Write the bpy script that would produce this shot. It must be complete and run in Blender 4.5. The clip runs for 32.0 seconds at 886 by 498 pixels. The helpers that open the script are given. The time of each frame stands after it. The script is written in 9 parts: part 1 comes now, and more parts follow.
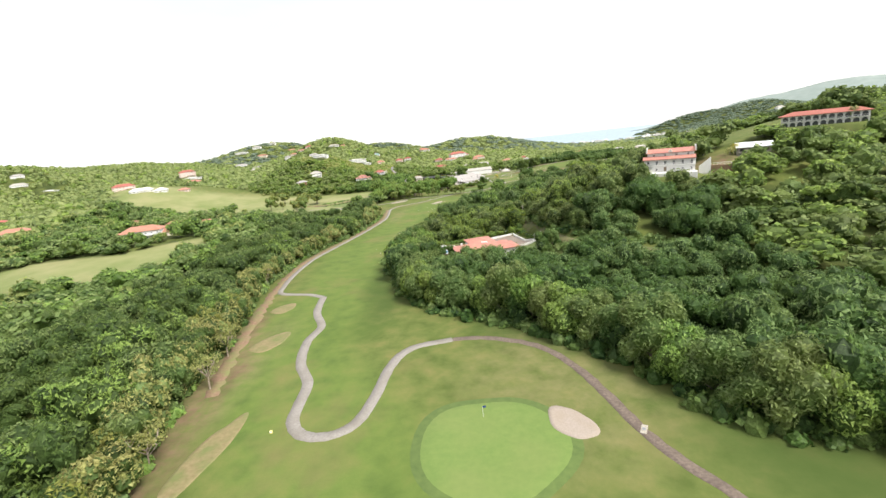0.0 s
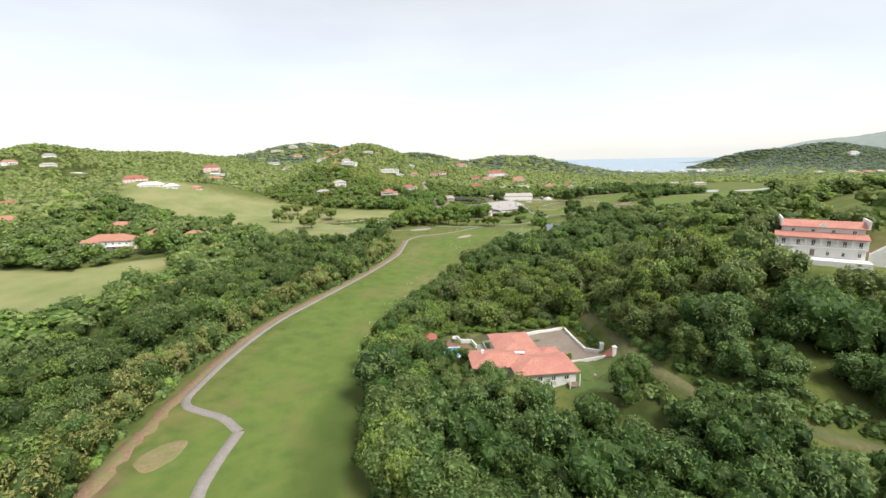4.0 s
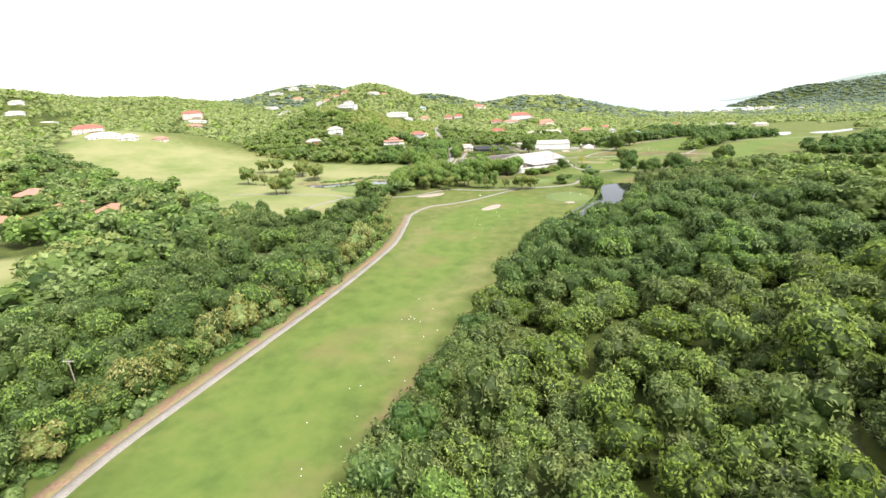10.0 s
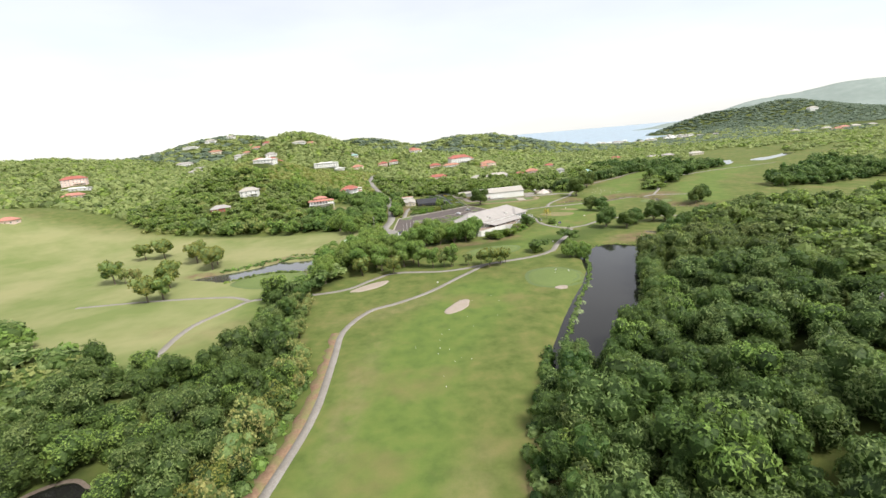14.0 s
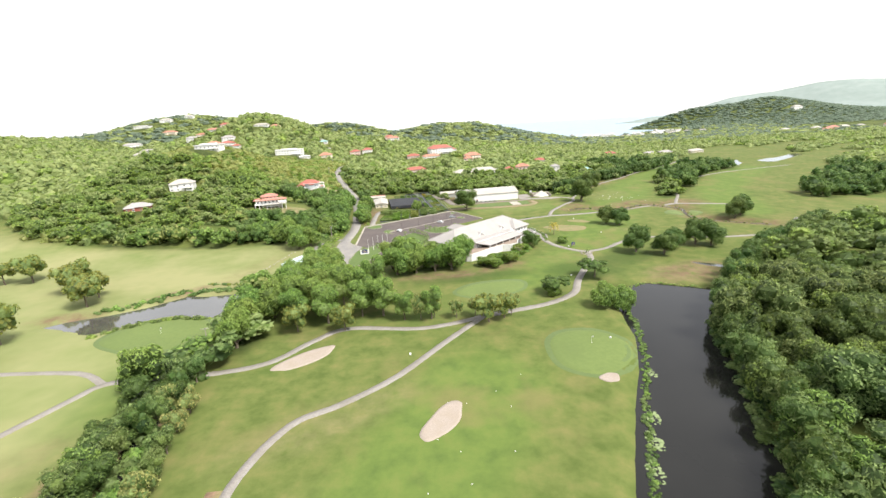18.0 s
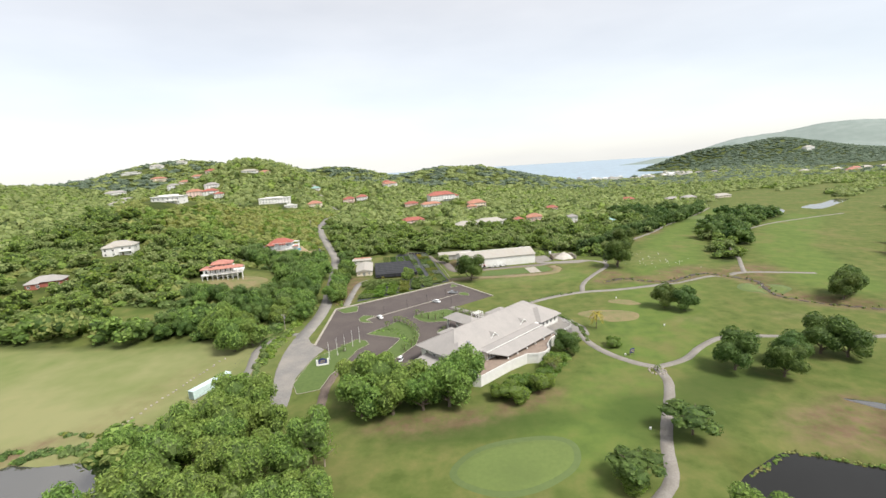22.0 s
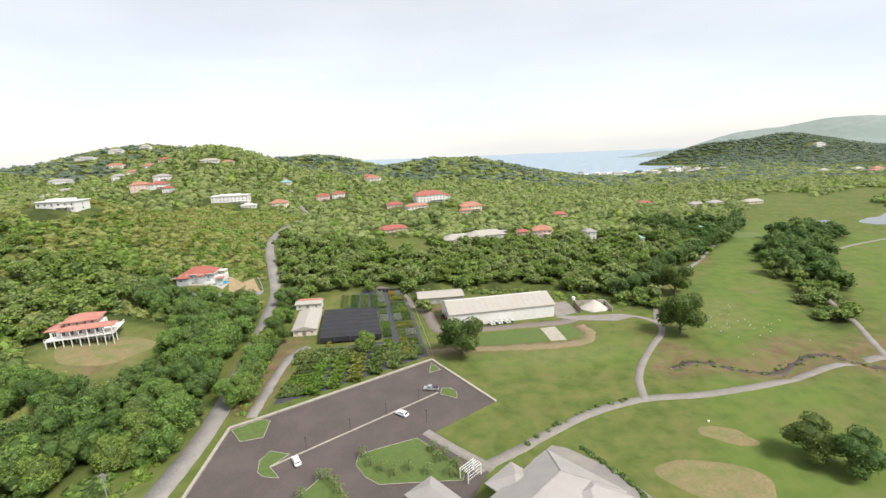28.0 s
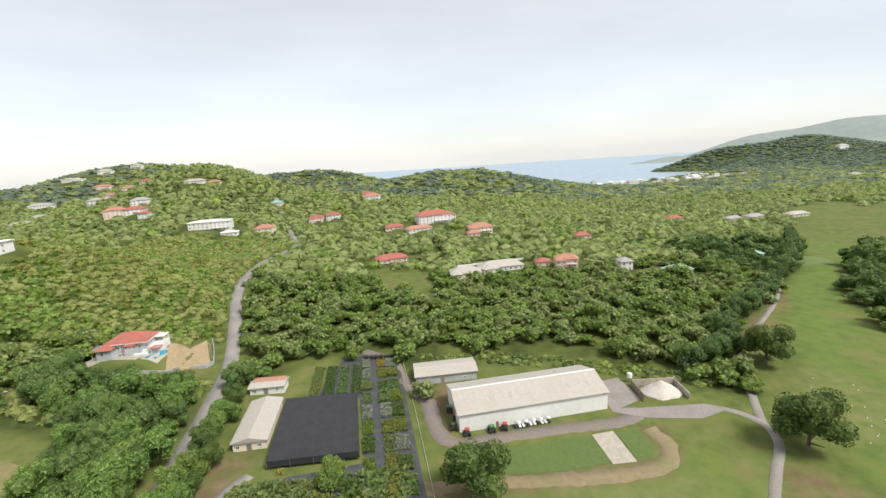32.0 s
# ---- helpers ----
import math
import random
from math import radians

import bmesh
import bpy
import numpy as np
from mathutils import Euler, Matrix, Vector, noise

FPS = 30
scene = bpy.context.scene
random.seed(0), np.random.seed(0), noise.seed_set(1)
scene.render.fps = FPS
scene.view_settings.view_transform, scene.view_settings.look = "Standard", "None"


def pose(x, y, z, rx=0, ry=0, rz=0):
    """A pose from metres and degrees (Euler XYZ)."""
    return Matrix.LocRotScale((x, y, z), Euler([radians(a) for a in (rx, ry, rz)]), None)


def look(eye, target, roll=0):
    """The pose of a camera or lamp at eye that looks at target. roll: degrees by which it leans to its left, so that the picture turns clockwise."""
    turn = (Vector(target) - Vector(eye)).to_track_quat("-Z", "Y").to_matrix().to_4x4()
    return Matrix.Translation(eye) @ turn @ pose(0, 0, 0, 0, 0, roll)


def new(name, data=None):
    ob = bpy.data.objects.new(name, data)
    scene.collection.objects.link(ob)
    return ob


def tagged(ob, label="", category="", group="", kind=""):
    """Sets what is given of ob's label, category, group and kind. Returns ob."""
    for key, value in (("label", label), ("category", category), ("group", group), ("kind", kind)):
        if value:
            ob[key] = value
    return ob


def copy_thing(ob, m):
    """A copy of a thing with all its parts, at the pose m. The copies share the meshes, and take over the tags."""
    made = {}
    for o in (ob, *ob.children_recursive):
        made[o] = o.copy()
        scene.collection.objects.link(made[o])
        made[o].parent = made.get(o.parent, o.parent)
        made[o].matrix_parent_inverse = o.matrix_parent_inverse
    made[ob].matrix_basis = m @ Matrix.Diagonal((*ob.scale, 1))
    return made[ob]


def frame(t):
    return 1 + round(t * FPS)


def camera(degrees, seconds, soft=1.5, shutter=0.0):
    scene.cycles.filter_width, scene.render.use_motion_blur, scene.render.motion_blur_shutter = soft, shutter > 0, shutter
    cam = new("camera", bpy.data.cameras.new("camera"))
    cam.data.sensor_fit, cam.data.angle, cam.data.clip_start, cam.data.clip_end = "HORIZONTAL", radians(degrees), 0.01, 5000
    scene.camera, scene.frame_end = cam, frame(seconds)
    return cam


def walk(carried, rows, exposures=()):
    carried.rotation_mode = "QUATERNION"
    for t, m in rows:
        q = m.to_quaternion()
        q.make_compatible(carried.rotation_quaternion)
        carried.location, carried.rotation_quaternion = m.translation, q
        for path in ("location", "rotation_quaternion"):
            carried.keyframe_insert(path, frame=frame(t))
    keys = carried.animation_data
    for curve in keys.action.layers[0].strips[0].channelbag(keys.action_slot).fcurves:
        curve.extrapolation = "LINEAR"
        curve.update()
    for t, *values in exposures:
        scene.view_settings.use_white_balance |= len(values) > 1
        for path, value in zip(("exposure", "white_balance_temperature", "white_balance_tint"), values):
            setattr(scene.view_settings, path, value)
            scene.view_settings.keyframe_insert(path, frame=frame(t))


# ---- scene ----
cam = camera(89.4, 32.0, 1.5)
METRES, EYE, TILT, LEAN, TURN = 600.0, 60.0, -13.75, 6.0, 0.0
ROWS = [
    (0.0, 0.0, 0.0, 0.0, -0.0, 0.0, -0.0),
    (0.5, 0.0005, 0.0154, 0.0052, 0.41, 1.06, 0.11),
    (1.0, 0.0011, 0.0308, 0.0107, 1.81, 1.93, -1.94),
    (1.5, 0.0019, 0.0469, 0.0169, 2.57, 2.26, -2.29),
    (2.0, 0.0024, 0.0622, 0.0231, 2.79, 2.57, -1.75),
    (2.5, 0.0033, 0.0777, 0.0287, 2.32, 2.04, -1.78),
    (3.0, 0.0042, 0.0927, 0.0337, 0.88, 1.5, -2.07),
    (3.5, 0.005, 0.1074, 0.0385, 2.07, 1.37, -3.88),
    (5.5, 0.0044, 0.1647, 0.0564, 7.23, 1.22, -8.05),
    (6.0, 0.0029, 0.1785, 0.0604, 7.73, 1.32, -7.32),
    (6.5, 0.001, 0.1923, 0.0642, 7.07, 1.78, -6.26),
    (7.0, -0.0011, 0.206, 0.0678, 5.12, 1.34, -4.97),
    (7.5, -0.0031, 0.2197, 0.0716, 3.99, -2.61, -4.12),
    (8.0, -0.005, 0.2337, 0.0744, 3.48, -7.35, -4.1),
    (8.5, -0.0071, 0.2484, 0.0759, 2.95, -11.57, -3.74),
    (9.0, -0.009, 0.2632, 0.0758, 4.63, -12.09, -4.38),
    (9.5, -0.0108, 0.2791, 0.0755, 6.57, -9.67, -5.33),
    (10.0, -0.0131, 0.2957, 0.0761, 5.72, -5.85, -5.53),
    (10.5, -0.0156, 0.3129, 0.0784, 3.6, -1.31, -5.88),
    (11.0, -0.0182, 0.3302, 0.0823, 2.93, 1.32, -5.66),
    (11.5, -0.0212, 0.3478, 0.0878, 2.65, 2.16, -4.69),
    (12.0, -0.0238, 0.3646, 0.0939, 2.33, 2.59, -3.9),
    (12.5, -0.0262, 0.3812, 0.1008, 0.49, 2.25, -3.04),
    (13.0, -0.0282, 0.3974, 0.1078, -1.65, 0.82, -1.57),
    (13.5, -0.0294, 0.4135, 0.1142, -1.12, -0.4, -1.19),
    (14.0, -0.03, 0.4296, 0.1198, -1.76, -0.7, -0.86),
    (14.5, -0.0304, 0.4456, 0.1254, -3.2, -1.92, -1.08),
    (16.5, -0.0291, 0.5102, 0.1431, -3.41, -4.04, -1.33),
    (17.0, -0.0285, 0.527, 0.1461, -3.67, -3.5, -1.93),
    (17.5, -0.0275, 0.5437, 0.149, -3.71, -3.05, -2.59),
    (18.0, -0.0266, 0.5607, 0.1523, -4.63, -2.17, -2.04),
    (18.5, -0.0254, 0.5782, 0.1561, -4.89, -1.45, -1.76),
    (19.0, -0.0243, 0.5949, 0.1602, -5.04, -0.64, -1.13),
    (19.5, -0.023, 0.6115, 0.1642, -5.31, 0.29, 0.07),
    (20.0, -0.0216, 0.6279, 0.1684, -5.91, 1.37, 0.92),
    (20.5, -0.0193, 0.6438, 0.1727, -6.38, 2.26, 1.71),
    (21.0, -0.0168, 0.6593, 0.1778, -6.31, 2.92, 1.5),
    (21.5, -0.0141, 0.6748, 0.1839, -4.84, 2.77, -1.06),
    (22.0, -0.0114, 0.6898, 0.1899, -4.12, 2.96, -1.72),
    (22.5, -0.0087, 0.7046, 0.1955, -4.04, 3.3, -1.83),
    (23.0, -0.0061, 0.7188, 0.2008, -4.24, 3.77, -1.69),
    (23.5, -0.0037, 0.7327, 0.2056, -4.17, 4.12, -1.74),
    (24.0, -0.0013, 0.7462, 0.2108, -3.74, 4.46, -2.32),
    (24.5, 0.0006, 0.7594, 0.216, -3.09, 4.39, -3.19),
    (26.5, 0.0055, 0.8103, 0.2348, -3.54, 0.76, -2.12),
    (27.0, 0.0066, 0.8229, 0.2386, -3.89, 0.58, -1.94),
    (27.5, 0.0075, 0.8355, 0.2421, -4.46, 0.71, -2.16),
    (28.0, 0.0085, 0.8474, 0.2455, -5.11, 1.39, -2.7),
    (28.5, 0.0096, 0.8606, 0.2492, -5.69, 2.15, -3.16),
    (29.0, 0.0105, 0.8735, 0.2532, -6.17, 3.08, -2.96),
    (29.5, 0.0111, 0.8864, 0.2575, -6.4, 3.6, -2.47),
    (30.0, 0.0123, 0.8992, 0.2621, -6.46, 3.66, -2.09),
    (30.5, 0.0138, 0.9117, 0.2663, -6.41, 3.05, -1.85),
    (31.0, 0.0152, 0.9243, 0.2709, -6.03, 2.95, -2.03),
    (31.5, 0.0166, 0.9374, 0.2759, -4.93, 2.59, -1.98),
    (32.0, 0.0183, 0.9501, 0.2807, -4.15, 2.55, -1.59),
]
EXPOSURES = [(0, 0.62), (1, 0.48), (3.5, 0.32), (7, 0.30), (8, 0.75), (8.7, 1.3), (9.2, 1.4), (9.8, 1.12), (10.5, 0.6), (11.2, 0.35), (13, 0.32), (15, 0.6), (17, 0.84), (19, 0.68), (21, 0.38), (23, 0.26), (26, 0.3), (29, 0.27), (32, 0.2)]
walk(cam, [(t, pose(0, 0, EYE, TILT, LEAN, TURN) @ pose(METRES * x, METRES * y, METRES * z, 90 + pitch, roll, yaw)) for t, x, y, z, yaw, pitch, roll in ROWS], EXPOSURES)

# ---------------------------------------------------------------- sky and sun
world = bpy.data.worlds.new("overcast_sky")
scene.world = world
world.use_nodes = True
wt = world.node_tree
wt.nodes.clear()
SUN_ELEVATION, SUN_ROTATION = radians(54), radians(128)
w_out = wt.nodes.new("ShaderNodeOutputWorld")
w_sky = wt.nodes.new("ShaderNodeTexSky")
w_sky.sky_type, w_sky.sun_disc, w_sky.sun_elevation, w_sky.sun_rotation = "NISHITA", False, SUN_ELEVATION, SUN_ROTATION
w_sky.air_density, w_sky.dust_density = 1.0, 0.6
w_bg1 = wt.nodes.new("ShaderNodeBackground")
w_bg1.inputs["Strength"].default_value = 0.05
w_bg2 = wt.nodes.new("ShaderNodeBackground")
w_bg2.inputs["Strength"].default_value = 0.635
w_co = wt.nodes.new("ShaderNodeTexCoord")
w_map = wt.nodes.new("ShaderNodeMapping")
w_map.inputs["Scale"].default_value = (1.2, 1.2, 4.5)
w_noise = wt.nodes.new("ShaderNodeTexNoise")
w_noise.inputs["Scale"].default_value, w_noise.inputs["Detail"].default_value = 1.6, 5
w_ramp = wt.nodes.new("ShaderNodeValToRGB")
w_ramp.color_ramp.elements[0].position, w_ramp.color_ramp.elements[0].color = 0.34, (0.86, 0.867, 0.88, 1)
w_ramp.color_ramp.elements[1].position, w_ramp.color_ramp.elements[1].color = 0.62, (1.0, 1.0, 1.0, 1)
w_add = wt.nodes.new("ShaderNodeAddShader")
wt.links.new(w_co.outputs["Generated"], w_map.inputs["Vector"])
wt.links.new(w_map.outputs["Vector"], w_noise.inputs["Vector"])
wt.links.new(w_noise.outputs["Fac"], w_ramp.inputs["Fac"])
w_sep = wt.nodes.new("ShaderNodeSeparateXYZ")
wt.links.new(w_co.outputs["Generated"], w_sep.inputs["Vector"])
w_dome = wt.nodes.new("ShaderNodeValToRGB")
for i, (at, col) in enumerate([(0.0, (0.98, 0.98, 0.99)), (0.15, (0.95, 0.94, 0.93)), (0.35, (0.97, 0.915, 0.85)), (1.0, (1.10, 1.06, 1.0))]):
    e = w_dome.color_ramp.elements[i] if i < 2 else w_dome.color_ramp.elements.new(at)
    e.position, e.color = at, (*col, 1)
w_mul = wt.nodes.new("ShaderNodeMix")
w_mul.data_type, w_mul.blend_type = "RGBA", "MULTIPLY"
w_mul.inputs[0].default_value = 1.0
wt.links.new(w_sep.outputs["Z"], w_dome.inputs["Fac"])
wt.links.new(w_dome.outputs["Color"], w_mul.inputs[6])
wt.links.new(w_ramp.outputs["Color"], w_mul.inputs[7])
wt.links.new(w_mul.outputs[2], w_bg2.inputs["Color"])
wt.links.new(w_sky.outputs["Color"], w_bg1.inputs["Color"])
wt.links.new(w_bg1.outputs["Background"], w_add.inputs[0])
wt.links.new(w_bg2.outputs["Background"], w_add.inputs[1])
wt.links.new(w_add.outputs["Shader"], w_out.inputs["Surface"])

sun = new("sun", bpy.data.lights.new("sun", "SUN"))
sun.data.energy, sun.data.angle, sun.data.color = 4.1, radians(18), (1.0, 0.96, 0.88)
sun.matrix_world = look((66, -52, 115), (0, 0, 0))


# ---------------------------------------------------------------- materials
def ramp_node(nt, fac, stops):
    r = nt.nodes.new("ShaderNodeValToRGB")
    els = r.color_ramp.elements
    while len(els) < len(stops):
        els.new(0.5)
    for e, (p, c) in zip(els, stops):
        e.position, e.color = p, (*c, 1)
    nt.links.new(fac, r.inputs["Fac"])
    return r.outputs["Color"]


def noise_node(nt, scale, detail=4.0, rough=0.55, stretch=(1, 1, 1)):
    g = nt.nodes.new("ShaderNodeNewGeometry")
    m = nt.nodes.new("ShaderNodeMapping")
    m.inputs["Scale"].default_value = stretch
    n = nt.nodes.new("ShaderNodeTexNoise")
    n.inputs["Scale"].default_value, n.inputs["Detail"].default_value, n.inputs["Roughness"].default_value = scale, detail, rough
    nt.links.new(g.outputs["Position"], m.inputs["Vector"])
    nt.links.new(m.outputs["Vector"], n.inputs["Vector"])
    return n.outputs["Fac"]


def mix_node(nt, fac, a, b, mode="MIX"):
    m = nt.nodes.new("ShaderNodeMix")
    m.data_type, m.blend_type = "RGBA", mode
    for socket, v in ((m.inputs[0], fac), (m.inputs[6], a), (m.inputs[7], b)):
        if hasattr(v, "links"):
            nt.links.new(v, socket)
        else:
            socket.default_value = v if socket is m.inputs[0] else (*v, 1)
    return m.outputs[2]


def math_node(nt, op, a, b=0.0):
    m = nt.nodes.new("ShaderNodeMath")
    m.operation = op
    m.use_clamp = op in ("MULTIPLY", "ADD", "SUBTRACT")
    for socket, v in ((m.inputs[0], a), (m.inputs[1], b)):
        if hasattr(v, "links"):
            nt.links.new(v, socket)
        else:
            socket.default_value = v
    return m.outputs[0]


def attr_node(nt, name):
    a = nt.nodes.new("ShaderNodeAttribute")
    a.attribute_name = name
    return a.outputs["Fac"]


def bump_node(nt, bsdf, height, strength, distance):
    b = nt.nodes.new("ShaderNodeBump")
    b.inputs["Strength"].default_value, b.inputs["Distance"].default_value = strength, distance
    nt.links.new(height, b.inputs["Height"])
    nt.links.new(b.outputs["Normal"], bsdf.inputs["Normal"])


def blank(name, rough=0.8, metal=0.0):
    m = bpy.data.materials.new(name)
    m.use_nodes = True
    b = m.node_tree.nodes["Principled BSDF"]
    b.inputs["Roughness"].default_value, b.inputs["Metallic"].default_value = rough, metal
    return m, m.node_tree, b


def surface(name, dark, light, grain=2.0, stain=0.15, rough=0.8, metal=0.0, bump=0.2, depth=0.02, stain_col=None, amount=0.35):
    """Two-scale surface: fine grain between two colours, large soft stains, small relief."""
    m, nt, b = blank(name, rough, metal)
    fine = noise_node(nt, grain, 6)
    col = ramp_node(nt, fine, [(0.3, dark), (0.7, light)])
    big = noise_node(nt, stain, 5)
    mask = math_node(nt, "MULTIPLY", ramp_node(nt, big, [(0.42, (0, 0, 0)), (0.68, (1, 1, 1))]), amount)
    sc = stain_col or tuple(0.55 * c for c in dark)
    col = mix_node(nt, mask, col, sc)
    nt.links.new(col, b.inputs["Base Color"])
    bump_node(nt, b, fine, bump, depth)
    return m


def plain(name, col, rough=0.5, metal=0.0, grain=3.0):
    return surface(name, tuple(c * 0.88 for c in col), tuple(min(1, c * 1.08) for c in col), grain, 0.4, rough, metal, 0.08, 0.01, amount=0.15)


def foliage(name, darkest, mid, light, tint=(0.2, 0.2, 0.06), mottle=0.35):
    """Leaves: each clump its own shade, each tree its own drift of colour, thin enough to let some light through."""
    m = bpy.data.materials.new(name)
    m.use_nodes = True
    nt = m.node_tree
    b = nt.nodes["Principled BSDF"]
    b.inputs["Roughness"].default_value = 0.55
    b.inputs["Specular IOR Level"].default_value = 0.25
    g = nt.nodes.new("ShaderNodeNewGeometry")
    col = ramp_node(nt, g.outputs["Random Per Island"], [(0.0, darkest), (0.45, mid), (1.0, light)])
    tree = noise_node(nt, 0.11, 2)
    col = mix_node(nt, math_node(nt, "MULTIPLY", ramp_node(nt, tree, [(0.44, (0, 0, 0)), (0.64, (1, 1, 1))]), 0.4), col, tint)
    oi = nt.nodes.new("ShaderNodeObjectInfo")
    hs = nt.nodes.new("ShaderNodeHueSaturation")
    nt.links.new(math_node(nt, "ADD", math_node(nt, "MULTIPLY", oi.outputs["Random"], 0.03), 0.485), hs.inputs["Hue"])
    leafy = noise_node(nt, 2.6, 3)
    val = nt.nodes.new("ShaderNodeMapRange")
    val.inputs["From Min"].default_value, val.inputs["From Max"].default_value = 0.3, 0.7
    val.inputs["To Min"].default_value, val.inputs["To Max"].default_value = 1 - mottle, 1 + mottle
    nt.links.new(leafy, val.inputs["Value"])
    nt.links.new(val.outputs["Result"], hs.inputs["Value"])
    nt.links.new(col, hs.inputs["Color"])
    nt.links.new(hs.outputs["Color"], b.inputs["Base Color"])
    tr = nt.nodes.new("ShaderNodeBsdfTranslucent")
    nt.links.new(hs.outputs["Color"], tr.inputs["Color"])
    mx = nt.nodes.new("ShaderNodeMixShader")
    mx.inputs[0].default_value = 0.45
    nt.links.new(b.outputs[0], mx.inputs[1])
    nt.links.new(tr.outputs[0], mx.inputs[2])
    nt.links.new(mx.outputs[0], nt.nodes["Material Output"].inputs["Surface"])
    bump_node(nt, b, leafy, 0.35, 0.25)
    return m


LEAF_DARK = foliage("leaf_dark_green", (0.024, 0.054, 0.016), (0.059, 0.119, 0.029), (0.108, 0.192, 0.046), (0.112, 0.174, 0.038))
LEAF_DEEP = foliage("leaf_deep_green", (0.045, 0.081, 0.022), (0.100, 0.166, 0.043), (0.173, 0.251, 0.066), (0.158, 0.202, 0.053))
LEAF_MID = foliage("leaf_mid_green", (0.077, 0.122, 0.037), (0.160, 0.236, 0.073), (0.258, 0.339, 0.116), (0.237, 0.277, 0.096))
LEAF_FRESH = foliage("leaf_fresh_green", (0.094, 0.165, 0.037), (0.195, 0.307, 0.069), (0.311, 0.427, 0.104), (0.273, 0.357, 0.084))
LEAF_PALE = foliage("leaf_pale_olive", (0.148, 0.171, 0.053), (0.287, 0.310, 0.100), (0.433, 0.432, 0.155), (0.415, 0.366, 0.150))
LEAF_SCRUB = foliage("leaf_scrub", (0.101, 0.132, 0.029), (0.195, 0.234, 0.050), (0.302, 0.318, 0.079), (0.315, 0.288, 0.084))
LEAF_OCHRE = foliage("leaf_ochre_scrub", (0.139, 0.127, 0.033), (0.254, 0.226, 0.061), (0.370, 0.308, 0.099), (0.323, 0.242, 0.088))
LEAF_BRIGHT = foliage("leaf_bright", (0.071, 0.136, 0.022), (0.151, 0.248, 0.038), (0.244, 0.337, 0.060), (0.210, 0.281, 0.058))
# Far-hill leaves paled in colour to imitate haze; the slope itself is yellow-green.
LEAF_HILL_HAZE = foliage("leaf_hill_green_haze", (0.185, 0.255, 0.091), (0.256, 0.332, 0.118), (0.327, 0.400, 0.149), (0.335, 0.384, 0.148), 0.2)
LEAF_SLOPE_HAZE = foliage("leaf_slope_yellow_green_haze", (0.210, 0.263, 0.080), (0.279, 0.330, 0.099), (0.348, 0.384, 0.125), (0.371, 0.362, 0.141), 0.2)
# Headland leaves: grey-green with the haze of distance put into the colour.
LEAF_BAY_HAZE = foliage("leaf_grey_green_haze", (0.146, 0.204, 0.138), (0.169, 0.230, 0.159), (0.193, 0.257, 0.179), (0.188, 0.236, 0.161), 0.12)
# Dark green for crown cores: shade between the leaves, put into the colour.
LEAF_INNER_SHADE = foliage("inner_leaves_shade", (0.031, 0.057, 0.016), (0.058, 0.101, 0.026), (0.088, 0.144, 0.038), (0.073, 0.103, 0.031), 0.4)
BARK = surface("bark", (0.10, 0.075, 0.05), (0.22, 0.18, 0.14), 6, 0.8, 0.9, bump=0.5)

MAT_SAND = surface("bunker_sand", (0.261, 0.216, 0.179), (0.331, 0.286, 0.246), 3, 0.25, 0.95, stain_col=(0.249, 0.201, 0.141), amount=0.4)
MAT_DRY = surface("dry_turf", (0.162, 0.132, 0.060), (0.234, 0.187, 0.095), 1.2, 0.22, 0.95, stain_col=(0.119, 0.145, 0.043), amount=0.85)
MAT_SOIL = surface("red_soil", (0.155, 0.092, 0.058), (0.25, 0.165, 0.105), 1.5, 0.28, 0.95, stain_col=(0.15, 0.17, 0.055), amount=0.9)
MAT_GREEN = surface("putting_turf", (0.101, 0.161, 0.034), (0.129, 0.188, 0.043), 0.8, 0.08, 0.9, stain_col=(0.153, 0.188, 0.053), amount=0.5, bump=0.05)
MAT_SOFT_GREEN = surface("soft_green_turf", (0.100, 0.140, 0.034), (0.122, 0.164, 0.042), 0.8, 0.06, 0.9, stain_col=(0.085, 0.120, 0.030), amount=0.6, bump=0.05)
MAT_FRINGE = surface("fringe_turf", (0.083, 0.120, 0.036), (0.100, 0.138, 0.042), 0.8, 0.1, 0.9, amount=0.1)
MAT_COLLAR = surface("collar_turf", (0.066, 0.105, 0.023), (0.094, 0.138, 0.032), 0.8, 0.1, 0.9, amount=0.1)
MAT_PATH = surface("cart_path_concrete", (0.189, 0.171, 0.153), (0.270, 0.252, 0.230), 2.5, 0.18, 0.9, stain_col=(0.153, 0.135, 0.108), amount=0.5)
MAT_ROAD = surface("old_asphalt", (0.15, 0.14, 0.132), (0.235, 0.225, 0.213), 3, 0.12, 0.9, stain_col=(0.32, 0.29, 0.25), amount=0.5)
MAT_LOT = surface("parking_asphalt", (0.058, 0.045, 0.043), (0.095, 0.078, 0.073), 3, 0.09, 0.92, stain_col=(0.119, 0.098, 0.085), amount=0.55)
MAT_DARKPATH = surface("worn_dirt_path", (0.10, 0.075, 0.06), (0.19, 0.15, 0.12), 2, 0.3, 0.95)
MAT_KERB = surface("kerb_concrete", (0.302, 0.274, 0.230), (0.418, 0.382, 0.324), 3, 0.5, 0.9)
MAT_WHITE = surface("white_render", (0.666, 0.657, 0.630), (0.738, 0.729, 0.711), 2, 0.5, 0.7, stain_col=(0.495, 0.477, 0.432), amount=0.3, bump=0.05)
MAT_CREAM = surface("cream_render", (0.66, 0.58, 0.46), (0.76, 0.68, 0.56), 2, 0.5, 0.75, amount=0.2, bump=0.05)
MAT_PINK = surface("pink_render", (0.66, 0.50, 0.44), (0.75, 0.60, 0.54), 2, 0.5, 0.75, amount=0.2, bump=0.05)
